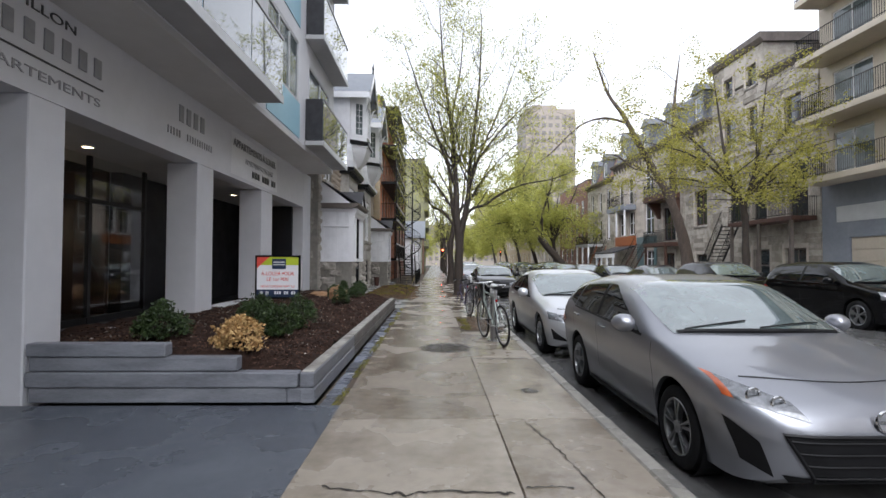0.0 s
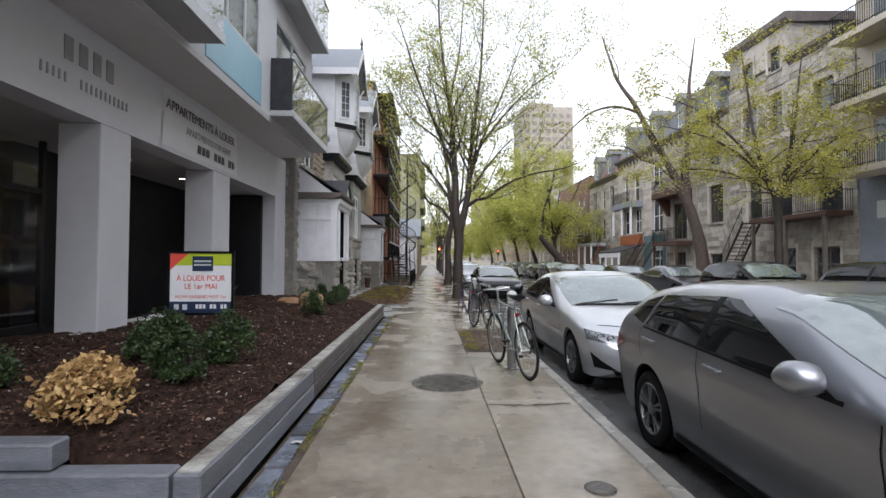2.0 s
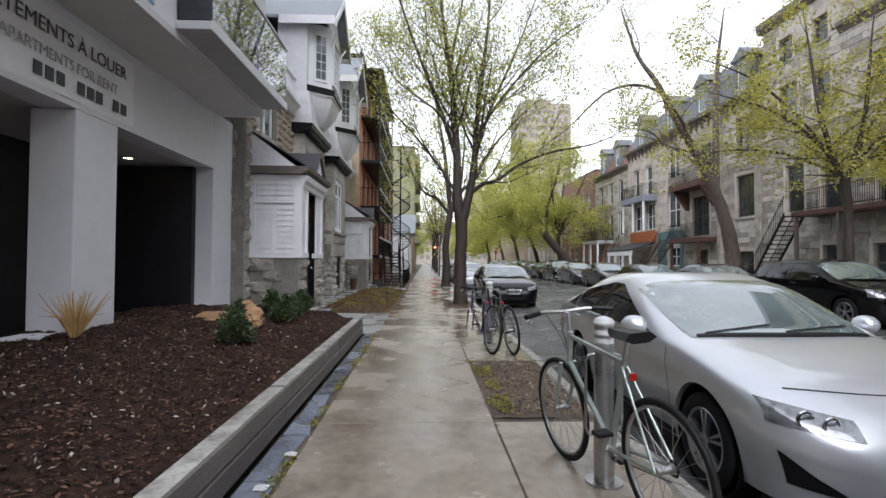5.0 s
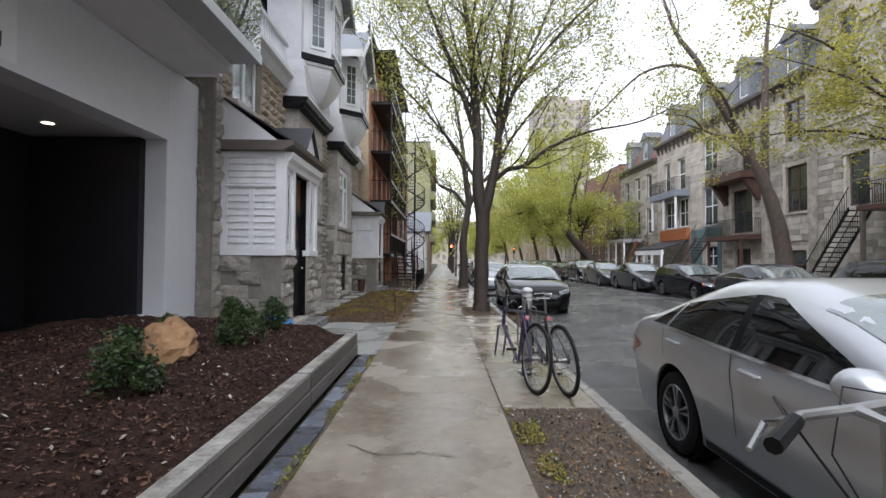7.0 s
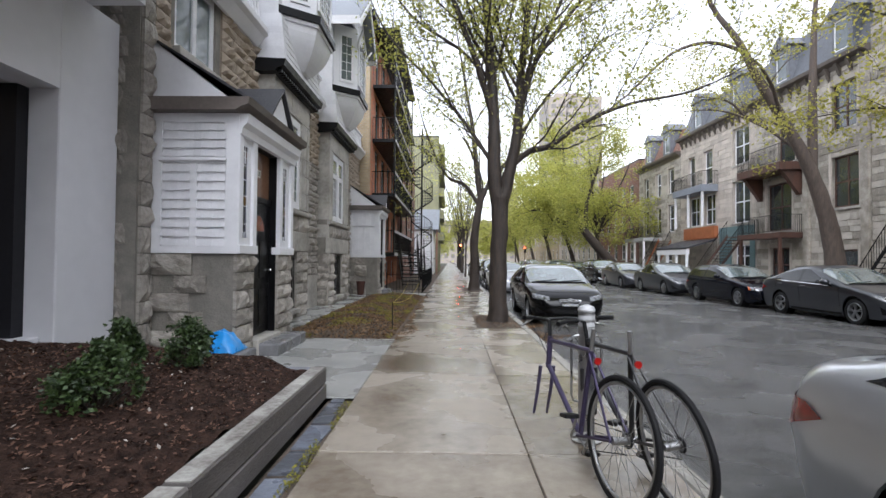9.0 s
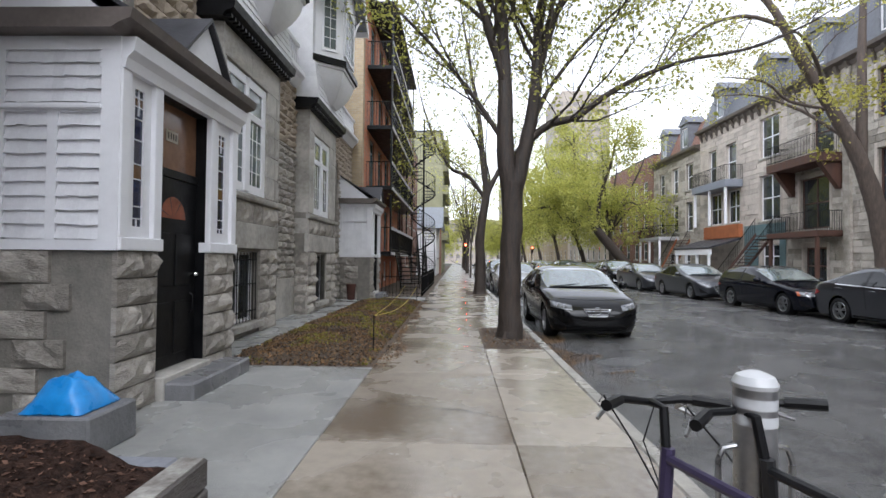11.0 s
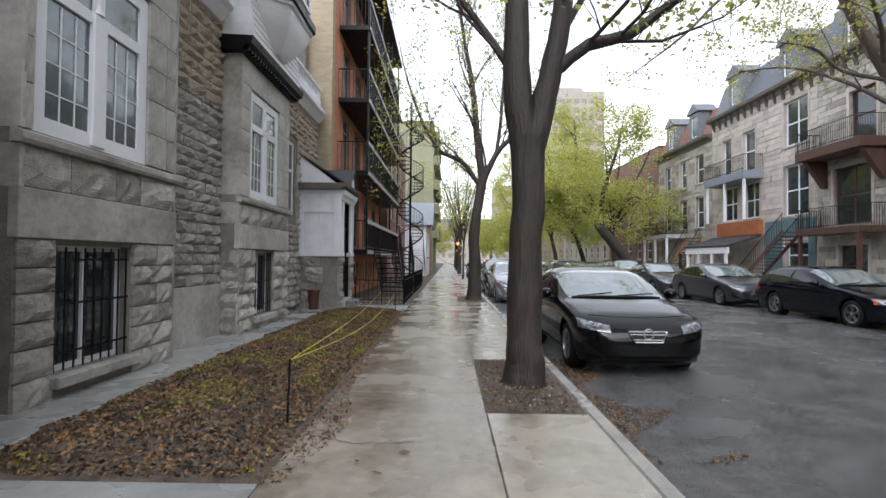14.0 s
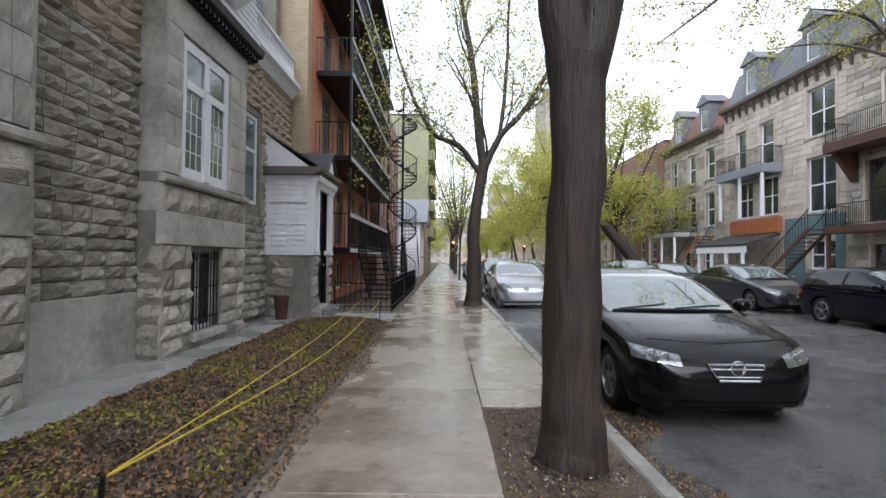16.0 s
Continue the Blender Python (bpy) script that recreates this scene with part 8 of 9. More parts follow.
hatch = park(car("hatch", P_MAZDA, "grey-silver wet hatchback parked at the kerb"), 3.09, 3.31, -0.3)
sedan = park(car("sedan", P_SILVER, "bright silver wet saloon with a chrome grille"), 3.12, 8.98, 0.3)
tsx = park(car("sedan", P_BLACK, "glossy black saloon parked beside the tree", grille=(0.25, 0.49, 0.62, 2)), 3.17, 23.86, 0)
mini = park(car("suv", P_BLACK, "small black crossover with silver rims"), 12.15, 11.9)
wag = park(car("wagon", P_NAVY, "dark navy estate car parked opposite"), 11.85, 28.8)
dsed = park(car("sedan", P_GREY, "dark grey saloon parked opposite"), 11.75, 34.9)


def car_copy(src, pt, x, y, label):
    """Another car of the same make; only the paint differs."""
    made = copy_thing(src, pose(x, y, -0.305 if x < 7 else -0.265))
    old = src.children[0].data.materials[0]
    meshes = {}
    for o in made.children_recursive:
        if o.data and o.data.materials and o.data.materials[0] == old and pt is not old:
            if o.data not in meshes:
                meshes[o.data] = o.data.copy()
                meshes[o.data].materials[0] = pt
            o.data = meshes[o.data]
    return tagged(made, label)


car_copy(mini, P_BLACK, 12.1, 18.0, "black crossover parked on the far side")
car_copy(dsed, P_BLACK, 12.1, 23.6, "black saloon parked on the far side")
for i, (y, src, pt, lab) in enumerate([(39.5, dsed, P_GREY, "dark grey saloon"), (45.1, mini, P_WHITE, "white crossover"), (50.4, wag, P_BLACK, "black estate car"), (55.8, dsed, P_SILVER, "silver saloon"), (61.2, mini, P_GREY, "dark grey crossover"), (66.5, wag, P_NAVY, "navy estate car"), (72.0, dsed, P_WHITE, "white saloon"), (77.5, mini, P_MAROON, "maroon crossover"), (83, dsed, P_BLACK, "black saloon")]):
    car_copy(src, pt, 11.7, y + 1.5, lab + " in the far row of parked cars")
for y, src, pt, lab in [(36.0, hatch, P_SILVER, "silver hatchback"), (41.6, mini, P_WHITE, "white crossover"), (47.0, dsed, P_GREY, "dark grey saloon"), (52.5, wag, P_BLACK, "black estate car"), (58, mini, P_GREY, "grey crossover"), (63.5, dsed, P_BLACK, "black saloon")]:
    car_copy(src, pt, 3.1, y, lab + " parked along the kerb behind the trees")


# ---------- bicycles ----------
M_STEEL = mat("brushed_steel", (0.48, 0.48, 0.48), (0.34, 0.34, 0.34), 6, 0.25, 0.45, metal=0.9)
M_BIKE1 = mat("silver_green_frame", (0.42, 0.47, 0.44), (0.33, 0.37, 0.35), 6, 0.3, metal=0.5)
M_BIKE2 = mat("purple_frame", (0.07, 0.055, 0.12), (0.05, 0.04, 0.08), 6, 0.3, metal=0.3)
M_BIKE3 = mat("black_frame", (0.02, 0.02, 0.022), (0.015, 0.015, 0.016), 6, 0.35)


def bicycle(frame_mat, label, stripped=False):
    """A bicycle along +y from rear to front wheel, tyres on z = 0; stripped: front wheel and saddle are gone."""
    root = thing("bicycle", (0, 0, 0), label, "bicycle", "bicycles chained to the posts")
    R = 0.34
    rear, front, bb = Vector((0, 0, R)), Vector((0, 1.04, R)), Vector((0, 0.44, 0.29))
    seat, head, headlow = Vector((0, 0.28, 0.80)), Vector((0, 0.86, 0.86)), Vector((0, 0.90, 0.70))
    for nm, c in (("wheel", rear), ("wheel", front))[:1 if stripped else 2]:
        w = part(nm, Geo().ring(c, "x", R - 0.016, 0.017, 44, 8), M_TYRE, root, smooth=True)
        part("rim", Geo().ring(c, "x", R - 0.042, 0.011, 44, 6), M_STEEL, w, "metal rim", True)
        g = Geo()
        for k in range(24):
            a = 2 * math.pi * k / 24
            sx = 0.03 if k % 2 else -0.03
            g.tube([c + Vector((sx, 0.02 * math.cos(a + 1.2), 0.02 * math.sin(a + 1.2))), c + Vector((0, (R - 0.045) * math.cos(a), (R - 0.045) * math.sin(a)))], 0.0016, 3, False)
        part("spokes", g, M_STEEL, w)
        part("hub", Geo().tube([c + Vector((-0.05, 0, 0)), c + Vector((0.05, 0, 0))], 0.02, 10), M_STEEL, w, smooth=True)
    g = Geo()
    for a, b, r in ((bb, seat, 0.016), (seat, head, 0.015), (bb, headlow, 0.018), (headlow - Vector((0, .01, .03)), head + Vector((0, -.01, .03)), 0.02)):
        g.tube([a, b], r, 8)
    for sx in (-1, 1):
        g.tube([bb + Vector((sx * 0.03, 0, 0)), rear + Vector((sx * 0.06, 0, 0))], 0.010, 6)
        g.tube([seat + Vector((sx * 0.015, 0, -0.02)), rear + Vector((sx * 0.06, 0, 0))], 0.008, 6)
    part("frame", g, frame_mat, root, smooth=True)
    g = Geo()
    for sx in (-1, 1):
        g.tube([headlow + Vector((sx * 0.05, 0.01, -0.02)), Vector((sx * 0.05, 0.97, 0.50)), front + Vector((sx * 0.05, 0, 0))], [0.014, 0.013, 0.009], 6)
    part("fork", g, frame_mat, root, smooth=True)
    hb = 0.66 if stripped else 1.0
    bar = part("handlebar", Geo().tube([head, head + Vector((0, 0.0, 0.14)), head + Vector((0, 0.06, 0.15))], 0.014, 8).tube([(-0.29 * hb, 0.84, 1.01), (-0.16 * hb, 0.91, 1.02), (0, 0.925, 1.01), (0.16 * hb, 0.91, 1.02), (0.29 * hb, 0.84, 1.01)], 0.012, 8), M_TRIM if stripped else M_STEEL, root, smooth=True)
    for sx in (-1, 1):
        part("grip", Geo().tube([(sx * 0.19 * hb, 0.893, 1.02), (sx * 0.31 * hb, 0.83, 1.01)], 0.017, 8), M_TRIM, bar, smooth=True)
        part("brake_lever", Geo().tube([(sx * 0.17 * hb, 0.92, 1.01), (sx * 0.19 * hb, 0.97, 0.99), (sx * 0.27 * hb, 0.93, 0.96)], [0.012, 0.009, 0.006], 6), M_STEEL, bar, smooth=True)
        part("cable", Geo().tube([(sx * 0.17, 0.93, 1.01), (sx * 0.10, 1.03, 1.02), (sx * 0.02, 1.0, 0.88), (0, 0.86, 0.72)], 0.003, 4), M_TRIM, bar)
    post = part("seat_post", Geo().tube([seat, seat + Vector((0, -0.04, 0.13))], 0.013, 8), M_STEEL, root, smooth=True)
    sad = Geo()
    for k in range(9):
        t = k / 8
        w = 0.075 * (1 - t) ** 0.6 + 0.018
        sad.v += [(-w, 0.12 + 0.27 * t, 0.955), (-w * 0.6, 0.12 + 0.27 * t, 0.985 - 0.01 * t), (w * 0.6, 0.12 + 0.27 * t, 0.985 - 0.01 * t), (w, 0.12 + 0.27 * t, 0.955), (w * 0.5, 0.12 + 0.27 * t, 0.93), (-w * 0.5, 0.12 + 0.27 * t, 0.93)]
    for k in range(8):
        for j in range(6):
            a, b = k * 6 + j, k * 6 + (j + 1) % 6
            sad.f.append((a, b, b + 6, a + 6))
    sad.f += [(5, 4, 3, 2, 1, 0), tuple(48 + j for j in range(6))]
    if not stripped:
        part("saddle", sad, M_TRIM, root, "black saddle", True)
    crank = part("crank", Geo().ring(bb + Vector((0.045, 0, 0)), "x", 0.085, 0.006, 26, 5, 0.5).tube([bb - Vector((.06, 0, 0)), bb + Vector((.06, 0, 0))], 0.018, 8).tube([bb + Vector((.06, 0, 0)), bb + Vector((.07, 0.1, -0.13))], 0.009, 6).tube([bb - Vector((.06, 0, 0)), bb + Vector((-.07, -0.1, 0.13))], 0.009, 6), M_STEEL, root, smooth=True)
    for sx, d in ((1, Vector((.12, 0.1, -0.13))), (-1, Vector((-.12, -0.1, 0.13)))):
        part("pedal", Geo().box(*(v for i in range(3) for v in ((bb + d)[i] - (0.045, 0.04, 0.012)[i], (bb + d)[i] + (0.045, 0.04, 0.012)[i])), 0.004), M_TRIM, crank)
    part("chain", Geo().tube([bb + Vector((.045, 0, .085)), rear + Vector((.045, 0, .035))], 0.004, 4).tube([bb + Vector((.045, 0, -.085)), rear + Vector((.045, 0.02, -.075))], 0.004, 4), M_TRIM, root)
    part("sprocket", Geo().ring(rear + Vector((.045, 0, 0)), "x", 0.035, 0.008, 18, 5), M_TRIM, root, smooth=True)
    part("reflector", Geo().disc((0, 0.215, 0.74), "y", 0.022, -0.012, 12), M_RED, root, "red reflector")
    return root


def bollard(x, y):
    b = thing("bike_post", (x, y, 0), "brushed steel parking post with a ring, bolted to the pavement", "post", "steel posts")
    part("base_plate", Geo().disc((x, y, 0.004), "z", 0.12, 0.012, 24), M_STEEL, b, smooth=True)
    part("tube", Geo().tube([(x, y, 0.012), (x, y, 1.03)], [0.064, 0.064], 24), M_STEEL, b, smooth=True)
    part("cap", Geo().tube([(x, y, 1.031), (x, y, 1.045), (x, y, 1.07), (x, y, 1.085)], [0.066, 0.07, 0.056, 0.02], 24), M_ALU, b, "pale domed cap", True)
    for z in (0.93, 0.985):
        part("band", Geo().tube([(x, y, z - 0.017), (x, y, z + 0.017)], 0.0655, 24, False), M_ALU, b, smooth=True)
    for sx in (-1, 1):
        part("hoop", Geo().tube([(x + sx * 0.06, y, 0.84), (x + sx * 0.105, y, 0.83), (x + sx * 0.12, y, 0.79), (x + sx * 0.12, y, 0.36), (x + sx * 0.105, y, 0.32), (x + sx * 0.06, y, 0.31)], 0.010, 8), M_STEEL, b, smooth=True)
    return b


bollard(1.14, 9.40)
bollard(1.10, 14.88)
# tilt about y leans the bicycle, turn about z sets its heading
b1 = bicycle(M_BIKE1, "silver-green city bicycle leaning on a steel post")
b1.matrix_basis = pose(1.235, 8.72, 0, 0, -4, 12) @ Matrix.Scale(1.08, 4)
b2 = bicycle(M_BIKE2, "purple bicycle without front wheel locked to a post", True)
b2.matrix_basis = pose(1.01, 13.78, 0, -9, 3, 13) @ Matrix.Scale(1.12, 4)
b3 = bicycle(M_BIKE3, "black bicycle without front wheel leaning at a post", True)
b3.matrix_basis = pose(1.34, 13.72, 0, -9, -6, 9) @ Matrix.Scale(1.12, 4)


# ---------- small things ----------
# cast-iron manhole cover
mh = thing("manhole_cover", (0.21, 8.62, 0), "wet cast-iron manhole cover with a raised pattern in the pavement", "manhole cover")
M_IRON = mat("wet_cast_iron", (0.13, 0.115, 0.10), (0.06, 0.053, 0.047), 6, 0.15, 0.4, metal=0.5, bump=0.3)
part("rim", Geo().ring((0.21, 8.62, 0.002), "z", 0.42, 0.022, 48, 6, 0.35), M_IRON, mh, smooth=True)
part("lid", Geo().disc((0.21, 8.62, -0.02), "z", 0.405, 0.026, 48), M_IRON, mh)
studs = Geo()
for i in range(-9, 10):
    for j in range(-9, 10):
        x, y = i * 0.041 + (j % 2) * 0.02, j * 0.041
        if x * x + y * y < 0.37 ** 2:
            studs.box(0.21 + x - 0.013, 0.21 + x + 0.013, 8.62 + y - 0.013, 8.62 + y + 0.013, 0.006, 0.011)
part("studs", studs, M_IRON, mh, kind="stuff")
wc = thing("water_valve_cover", (1.12, 5.75, 0), "small round iron valve cover in the pavement", "valve cover")
part("lid", Geo().disc((1.12, 5.75, -0.01), "z", 0.085, 0.017, 24), M_IRON, wc)
part("rim", Geo().ring((1.12, 5.75, 0.004), "z", 0.095, 0.010, 24, 6, 0.4), M_IRON, wc, smooth=True)


def rock(x, y, z, sx, sy, sz, m, label, seed):
    rng = random.Random(seed)
    g = Geo()
    n, k = 18, 10
    off = Vector((rng.random() * 9, rng.random() * 9, rng.random() * 9))
    for j in range(k + 1):
        e = -math.pi / 2 + math.pi * j / k
        for i in range(n):
            a = 2 * math.pi * i / n
            d = Vector((math.cos(a) * math.cos(e), math.sin(a) * math.cos(e), math.sin(e)))
            r = 1 + 0.32 * noise.noise(d * 1.6 + off) + 0.12 * noise.noise(d * 4 + off)
            g.v.append((x + d.x * sx * r, y + d.y * sy * r, z + d.z * sz * r))
    for j in range(k):
        for i in range(n):
            a, b = j * n + i, j * n + (i + 1) % n
            g.f.append((a, b, b + n, a + n))
    return solo("boulder", g, m, label, "boulder")


M_ROCK = mat("orange_sandstone", (0.42, 0.25, 0.13), (0.25, 0.14, 0.075), 4, 0.7, 0.9, bump=0.9, bscale=14)
rock(-2.52, 13.1, soil_z(-2.52, 13.1) + 0.10, 0.24, 0.22, 0.23, M_ROCK, "rough orange-brown boulder lying in the mulch", 3)
rock(-3.1, 13.6, soil_z(-3.1, 13.6) + 0.02, 0.30, 0.22, 0.11, M_ROCK, "rough orange-brown boulder lying in the mulch", 5)
M_BAG = mat("blue_plastic", (0.02, 0.30, 0.75), (0.015, 0.2, 0.55), 5, 0.25, 0.4)
solo("concrete_block", Geo().box(-3.15, -2.45, 16.62, 17.15, 0.0, 0.30, 0.015), M_STEP, "low grey concrete block beside the porch", "block")
bag = Geo()
bag.grid(16, 16, lambda u, v: (-3.0 + 0.46 * u, 16.66 + 0.42 * v, 0.31 + 0.24 * math.sin(math.pi * u) ** 0.6 * math.sin(math.pi * v) ** 0.6 * (1 + 0.35 * noise.noise(Vector((u * 5, v * 5, 1)))) + 0.02 * noise.noise(Vector((u * 14, v * 14, 1)))))
bag.grid(16, 16, lambda u, v: (-3.0 + 0.46 * u, 17.08 - 0.42 * v, 0.304))
solo("plastic_bag", bag, M_BAG, "crumpled bright blue plastic bag on a concrete block", "bag", smooth=True)

# dry stalks at the second column
ds = thing("dry_grass", (-4.05, 12.0, soil_z(-4.05, 12.0)), "tuft of dry reed stalks bound by the column", "dry grass")
gd_ = Geo()
rng_d = random.Random(6)
for k in range(90):
    a = rng_d.uniform(0, 6.28)
    r = rng_d.uniform(0.04, 0.36)
    z = soil_z(-4.05, 12.0)
    gd_.tube([(-4.05 + 0.04 * math.cos(a), 12 + 0.04 * math.sin(a), z - 0.02), (-4.05 + r * 0.5 * math.cos(a), 12 + r * 0.5 * math.sin(a), z + 0.22), (-4.05 + r * math.cos(a), 12 + r * math.sin(a), z + rng_d.uniform(0.2, 0.52))], [0.006, 0.005, 0.002], 4)
part("stalks", gd_, M_DRY, ds, kind="stuff")

# stake and yellow tape in the garden
M_TAPE = mat("yellow_cord", (0.62, 0.48, 0.05), (0.45, 0.34, 0.03), 10, 0.6)
st = thing("garden_stake", (-1.15, 20.85, 0.0), "thin dark iron stake in the garden", "stake")
part("rod", Geo().tube([(-1.15, 20.82, -0.03), (-1.16, 20.9, 0.56)], 0.011, 6), M_BLACK, st)
st2 = thing("garden_stake", (-1.2, 29.9, 0.0), "thin iron stake at the far end of the garden", "stake")
part("rod", Geo().tube([(-1.2, 29.9, -0.03), (-1.2, 29.9, 0.55)], 0.011, 6), M_BLACK, st2)
tp = Geo()
cord = lambda a, b, sag: [tuple(Vector(a).lerp(Vector(b), k / 14) - Vector((0, 0, sag * math.sin(math.pi * k / 14)))) for k in range(15)]
tp.tube(cord((-1.16, 20.9, 0.55), (-1.2, 29.9, 0.5), 0.22), 0.006, 5)
tp.tube(cord((-1.16, 20.9, 0.55), (-1.62, 30.0, 0.52), 0.10), 0.005, 5)
solo("yellow_cord", tp, M_TAPE, "slack yellow cord tied between garden stakes", "cord")
# pot by the second porch
M_RUST = mat("rusty_red", (0.085, 0.032, 0.022), (0.05, 0.02, 0.015), 6, 0.7)
dr = thing("clay_pot", (-3.5, 30.2, 0.02), "tall rusty red pot standing by the wall", "pot")
part("body", Geo().tube([(-3.5, 30.2, 0.02), (-3.5, 30.2, 0.1), (-3.5, 30.2, 0.45), (-3.5, 30.2, 0.52), (-3.5, 30.2, 0.56)], [0.12, 0.13, 0.16, 0.18, 0.17], 18), M_RUST, dr, smooth=True)

# paper scraps on the wet strip
M_PAPER = mat("wet_paper", (0.62, 0.62, 0.62), (0.45, 0.45, 0.46), 8, 0.6)
for x, y in ((-1.12, 9.35), (-1.08, 9.9), (-1.15, 6.6), (1.85, 6.4)):
    g = Geo().grid(4, 4, lambda u, v: (x + 0.09 * u, y + 0.07 * v, (-0.005 if x < 0 else -0.318) + 0.02 * abs(noise.noise(Vector((u * 3 + x, v * 3 + y, 0))))))
    solo("paper_scrap", g, M_PAPER, "small wet scrap of white paper", "litter", group="paper scraps")

M_CRACK = mat("open_crack", (0.05, 0.043, 0.035), (0.025, 0.021, 0.018), 12, 0.8)


def crack(pts, w, seed):
    """A jagged open crack across the slabs."""
    rng = random.Random(seed)
    g = Geo()
    row = []
    for (xa, ya), (xb, yb) in zip(pts, pts[1:]):
        for k in range(14):
            t = k / 14
            row.append((xa + (xb - xa) * t + rng.gauss(0, 0.008), ya + (yb - ya) * t + rng.gauss(0, 0.012), w * rng.uniform(0.3, 1.3)))
    for (xa, ya, wa), (xb, yb, wb) in zip(row, row[1:]):
        d = Vector((yb - ya, xa - xb, 0)).normalized()
        g.face([(xa - d.x * wa, ya - d.y * wa, 0.0062), (xb - d.x * wb, yb - d.y * wb, 0.0062), (xb + d.x * wb, yb + d.y * wb, 0.0062), (xa + d.x * wa, ya + d.y * wa, 0.0062)])
    return solo("pavement_crack", g, M_CRACK, "jagged open crack across the pavement", "crack", "structure")


crack([(-0.75, 3.32), (-0.2, 3.2), (0.1, 3.26), (0.56, 3.2)], 0.012, 1)
crack([(0.6, 3.3), (0.95, 3.3)], 0.008, 2)
crack([(0.86, 4.62), (0.98, 4.1), (1.06, 3.4), (1.15, 2.6)], 0.006, 3)
crack([(-0.72, 12.35), (-0.45, 12.15), (-0.15, 12.2), (0.15, 12.1)], 0.006, 4)
crack([(-0.9, 18.3), (-0.3, 18.05), (0.2, 17.95), (0.55, 17.75)], 0.006, 5)
crack([(0.6, 7.66), (1.0, 7.62), (1.5, 7.7)], 0.014, 6)
crack([(-0.9, 20.6), (-0.5, 20.45), (0.0, 20.5)], 0.005, 7)
for x, y in ((-0.25, 19.9), (-0.42, 20.1), (-0.1, 20.25), (-0.35, 18.6), (-0.05, 14.9)):
    solo("wet_leaf", flakes(1, (x, x + 0.01, y, y + 0.01), lambda a, b: 0.006, 0.04, 0.2, int(abs(x * 1000) + y)), M_LITTER, "single dark wet leaf on the pavement", "leaf", group="leaves on the pavement")


# ---------- writing ----------
def text(parent, s, size, m, origin, right, up, extrude=0.004, spacing=1.0, width=None):
    """Raised lettering; right and up are unit directions on the face."""
    cu = bpy.data.curves.new("lettering", "FONT")
    cu.body, cu.size, cu.extrude, cu.space_character = s, size, extrude, spacing
    cu.align_x = "CENTER"
    tmp_ = bpy.data.objects.new("lettering", cu)
    scene.collection.objects.link(tmp_)
    me = bpy.data.meshes.new_from_object(tmp_.evaluated_get(bpy.context.evaluated_depsgraph_get()))
    bpy.data.objects.remove(tmp_)
    me.materials.clear()
    me.materials.append(m)
    ob = new("lettering", me)
    r, u = Vector(right), Vector(up)
    n = r.cross(u)
    mt = Matrix((r, u, n)).transposed().to_4x4()
    k = 1.0
    if width:
        xs = [v.co.x for v in me.vertices]
        k = width / (max(xs) - min(xs))
    mt = mt @ Matrix.Diagonal((k, 1, 1, 1))
    mt.translation = Vector(origin) - origin_of(parent)
    ob.parent = parent
    ob.matrix_basis = mt
    return ob


M_LETTER = mat("dark_grey_letters", (0.07, 0.07, 0.075), (0.05, 0.05, 0.055), 8, 0.5)
M_PALELET = mat("pale_grey_letters", (0.36, 0.36, 0.38), (0.30, 0.30, 0.32), 8, 0.5)
fy, fz = Vector((0, 1, 0)), Vector((0, 0, 1))
# fascia: building name as plain bars, the letting notice in words
ban = thing("letting_banner", (XF, 11.9, 3.4), "white banner with a letting notice in dark letters", "banner")
part("sheet", Geo().grid(20, 8, lambda u, v: (XF + 0.010 + 0.006 * math.sin(u * 14 + v * 3), 10.42 + 3.02 * u, 3.36 + 0.92 * v)), M_WHITE, ban, "slightly creased white sheet")
text(ban, "APPARTEMENTS À LOUER", 0.235, M_LETTER, (XF + 0.03, 11.86, 3.97), fy, fz, 0.002, width=2.75)
text(ban, "APARTMENTS FOR RENT", 0.18, M_PALELET, (XF + 0.03, 12.1, 3.70), fy, fz, 0.002, width=1.9)
for k in range(10):
    if k not in (3, 7):
        part("bar", Geo().box(XF + 0.022, XF + 0.03, 11.6 + k * 0.17, 11.72 + k * 0.17, 3.46, 3.61), M_LETTER, ban)
nm = thing("house_name", (XF, 6.0, 3.5), "raised dark and grey name lettering shown as bars on the fascia", "lettering")
for k in range(9):
    part("bar", Geo().box(XF + 0.002, XF + 0.018, 4.1 + k * 0.265, 4.23 + k * 0.265, 3.82, 4.06), M_PALELET, nm)
text(nm, "PAVILLON", 0.15, M_LETTER, (XF + 0.008, 5.3, 4.19), fy, fz, 0.004, width=1.2)
text(nm, "APPARTEMENTS", 0.15, M_PALELET, (XF + 0.008, 5.35, 3.46), fy, fz, 0.004, width=2.0)
part("rule", Geo().box(XF + 0.002, XF + 0.012, 4.2, 6.4, 3.68, 3.70), M_LETTER, nm)
ad_ = thing("address_lettering", (XF, 8.6, 3.5), "raised grey address lettering shown as bars", "lettering")
for k in range(4):
    part("bar", Geo().box(XF + 0.002, XF + 0.016, 8.3 + k * 0.25, 8.44 + k * 0.25, 3.86, 4.14), M_PALELET, ad_)
for k in range(18):
    if k not in (5, 6):
        part("bar", Geo().box(XF + 0.002, XF + 0.014, 7.95 + k * 0.09, 7.975 + k * 0.09, 3.58, 3.70), M_PALELET, ad_)

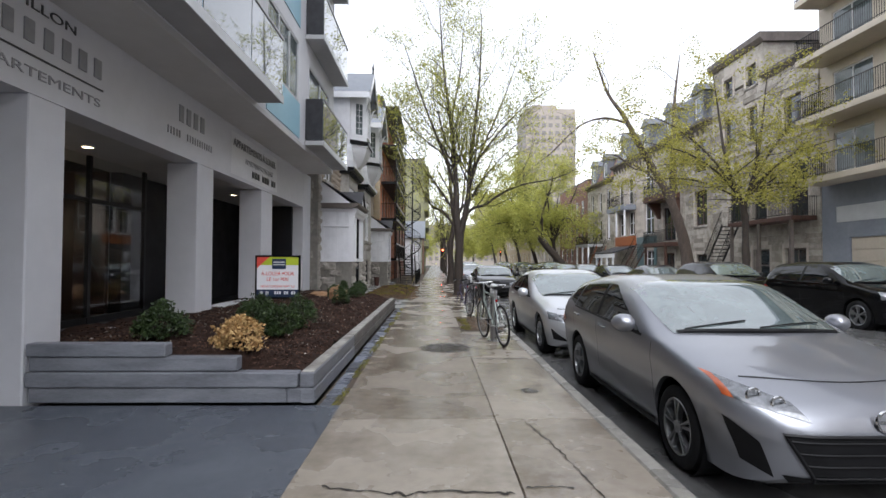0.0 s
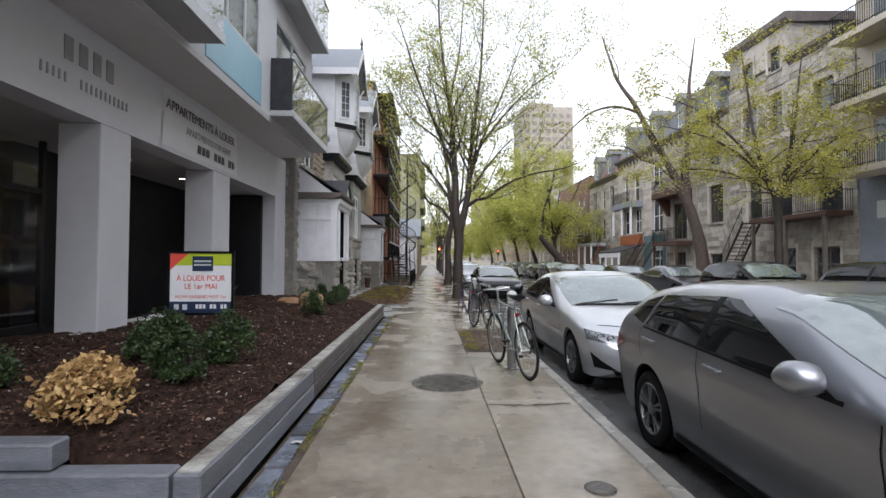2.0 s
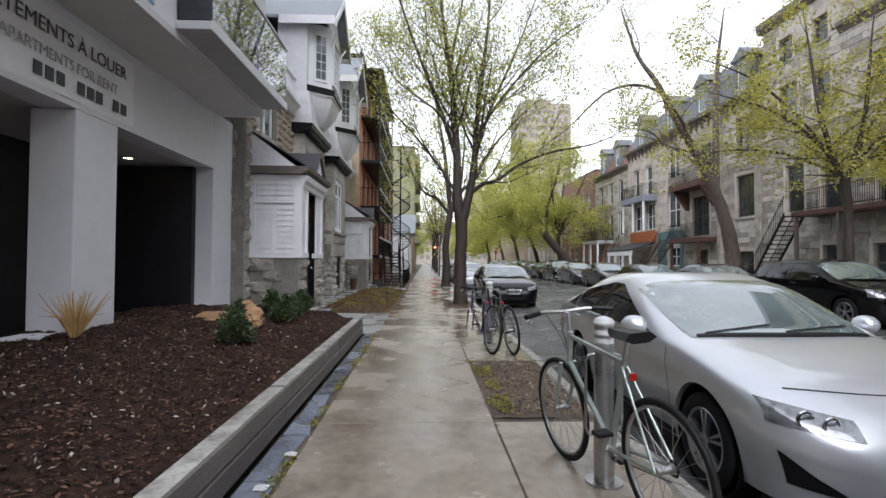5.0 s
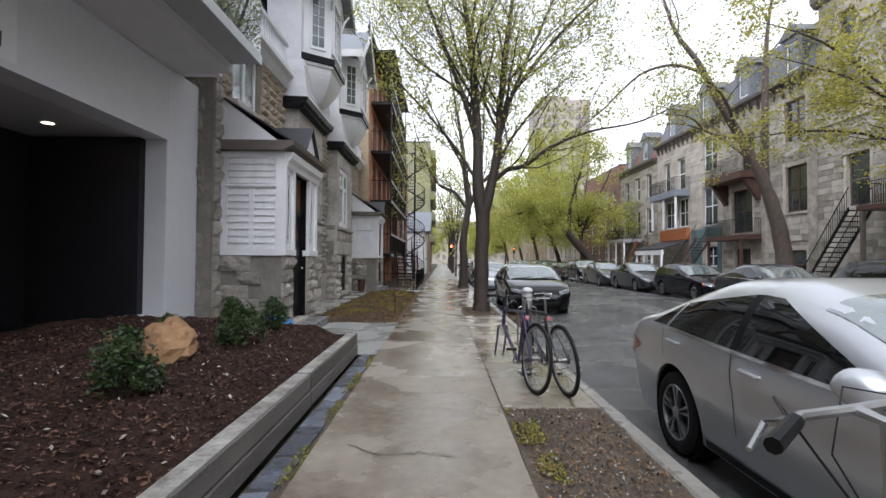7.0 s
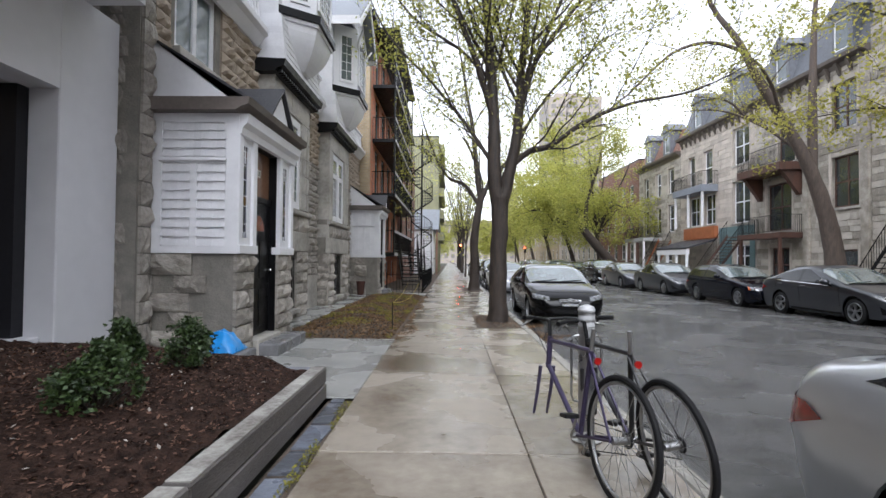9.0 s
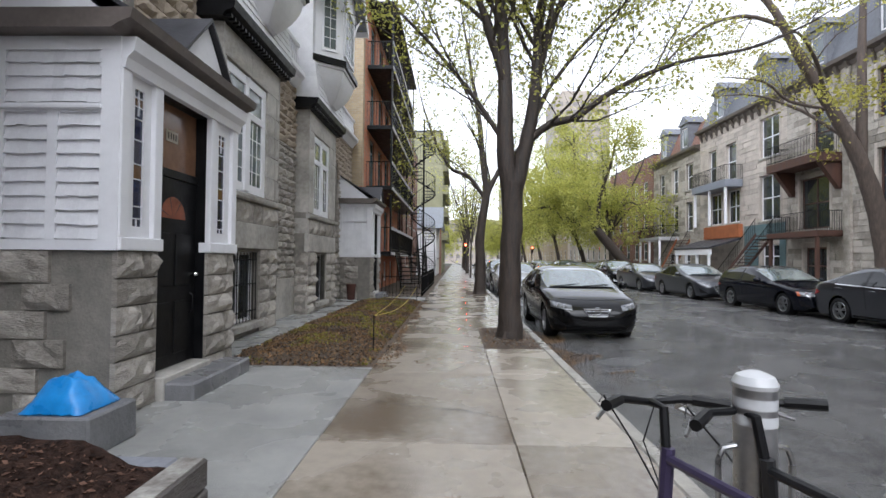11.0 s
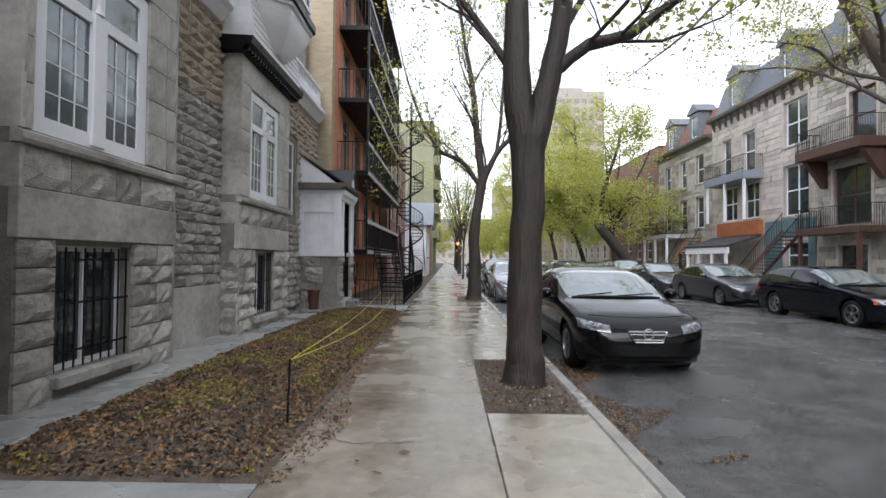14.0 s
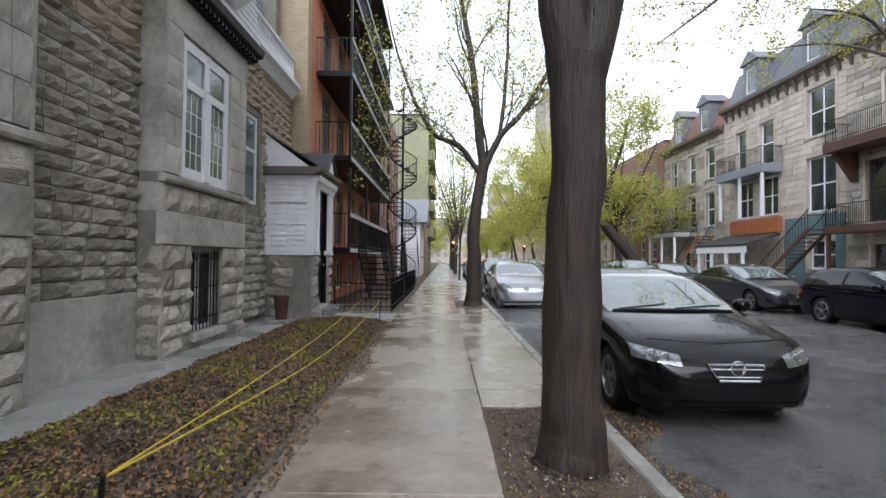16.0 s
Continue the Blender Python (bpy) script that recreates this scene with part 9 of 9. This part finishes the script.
# letting board on its stake
sg = thing("letting_sign", (-2.48, 7.9, soil_z(-2.48, 7.9)), "white and lime letting board in a black frame on a stake", "sign")
M_LIME = mat("lime_print", (0.48, 0.58, 0.04), (0.42, 0.52, 0.03), 3, 0.4)
M_NAVYP = mat("navy_print", (0.02, 0.035, 0.08), (0.016, 0.03, 0.07), 3, 0.4)
M_REDP = mat("red_print", (0.75, 0.10, 0.07), (0.68, 0.08, 0.06), 3, 0.4)
M_SIGNW = mat("white_print", (0.80, 0.80, 0.82), (0.76, 0.76, 0.78), 2, 0.4)
sx0, sx1, sz0, sz1, sy = -2.82, -2.16, 0.93, 1.57, 7.9
part("board", Geo().box(sx0, sx1, sy, sy + 0.02, sz0, sz1), M_SIGNW, sg, "white printed board")
fr_ = Geo()
for a in ((sx0 - 0.025, sx0, sz0 - 0.025, sz1 + 0.025), (sx1, sx1 + 0.025, sz0 - 0.025, sz1 + 0.025), (sx0, sx1, sz0 - 0.025, sz0), (sx0, sx1, sz1, sz1 + 0.025)):
    fr_.box(a[0], a[1], sy - 0.012, sy + 0.03, a[2], a[3])
part("frame", fr_, M_BLACK, sg, "black metal frame")
for x in (sx0 - 0.012, sx1 + 0.012):
    part("leg", Geo().box(x - 0.012, x + 0.012, sy, sy + 0.02, 0.3, sz0 - 0.026), M_BLACK, sg)
part("lime_band", Geo().box(sx0 + 0.02, sx1, sy - 0.003, sy - 0.001, sz1 - 0.13, sz1), M_LIME, sg)
part("logo_block", Geo().box(sx0 + 0.24, sx0 + 0.46, sy - 0.006, sy - 0.0035, sz1 - 0.19, sz1 - 0.03), M_NAVYP, sg)
for z in (0.075, 0.115):
    part("logo_bar", Geo().box(sx0 + 0.26, sx0 + 0.44, sy - 0.008, sy - 0.0065, sz1 - z - 0.018, sz1 - z), M_ALU, sg)
cn = Geo()
cn.v += [(sx0, sy - 0.004, sz1), (sx0 + 0.2, sy - 0.004, sz1), (sx0, sy - 0.004, sz1 - 0.18)]
cn.f.append((0, 2, 1))
part("corner_flash", cn, M_REDP, sg, "red corner flash")
part("foot_band", Geo().box(sx0, sx1, sy - 0.003, sy - 0.001, sz0, sz0 + 0.12), M_NAVYP, sg)
for k in range(9):
    if k not in (3, 6):
        part("foot_bar", Geo().box(sx0 + 0.28 + k * 0.038, sx0 + 0.308 + k * 0.038, sy - 0.006, sy - 0.0035, sz0 + 0.045, sz0 + 0.09), M_SIGNW, sg)
for k in range(2):
    part("foot_icon", Geo().box(sx0 + 0.05 + k * 0.09, sx0 + 0.10 + k * 0.09, sy - 0.006, sy - 0.0035, sz0 + 0.03, sz0 + 0.09), M_ALU, sg)
rx = Vector((1, 0, 0))
text(sg, "À LOUER POUR", 0.085, M_REDP, ((sx0 + sx1) / 2, sy - 0.003, sz0 + 0.345), rx, fz, 0.001, width=0.52)
text(sg, "LE 1er MAI", 0.085, M_REDP, ((sx0 + sx1) / 2, sy - 0.003, sz0 + 0.255), rx, fz, 0.001, width=0.34)
text(sg, "NOW LEASING MAY 1st", 0.052, M_REDP, ((sx0 + sx1) / 2, sy - 0.003, sz0 + 0.155), rx, fz, 0.001, width=0.54)

# low garden path stones and drain lines on the house
dp = thing("drain_pipe", (-3.95, 28.5, 0), "grey drain pipe fixed to the stone wall", "pipe")
part("pipe", Geo().tube([(-3.93, 28.52, 0.02), (-3.93, 28.52, 5.0)], 0.045, 12), M_SLABPAINT, dp, smooth=True)
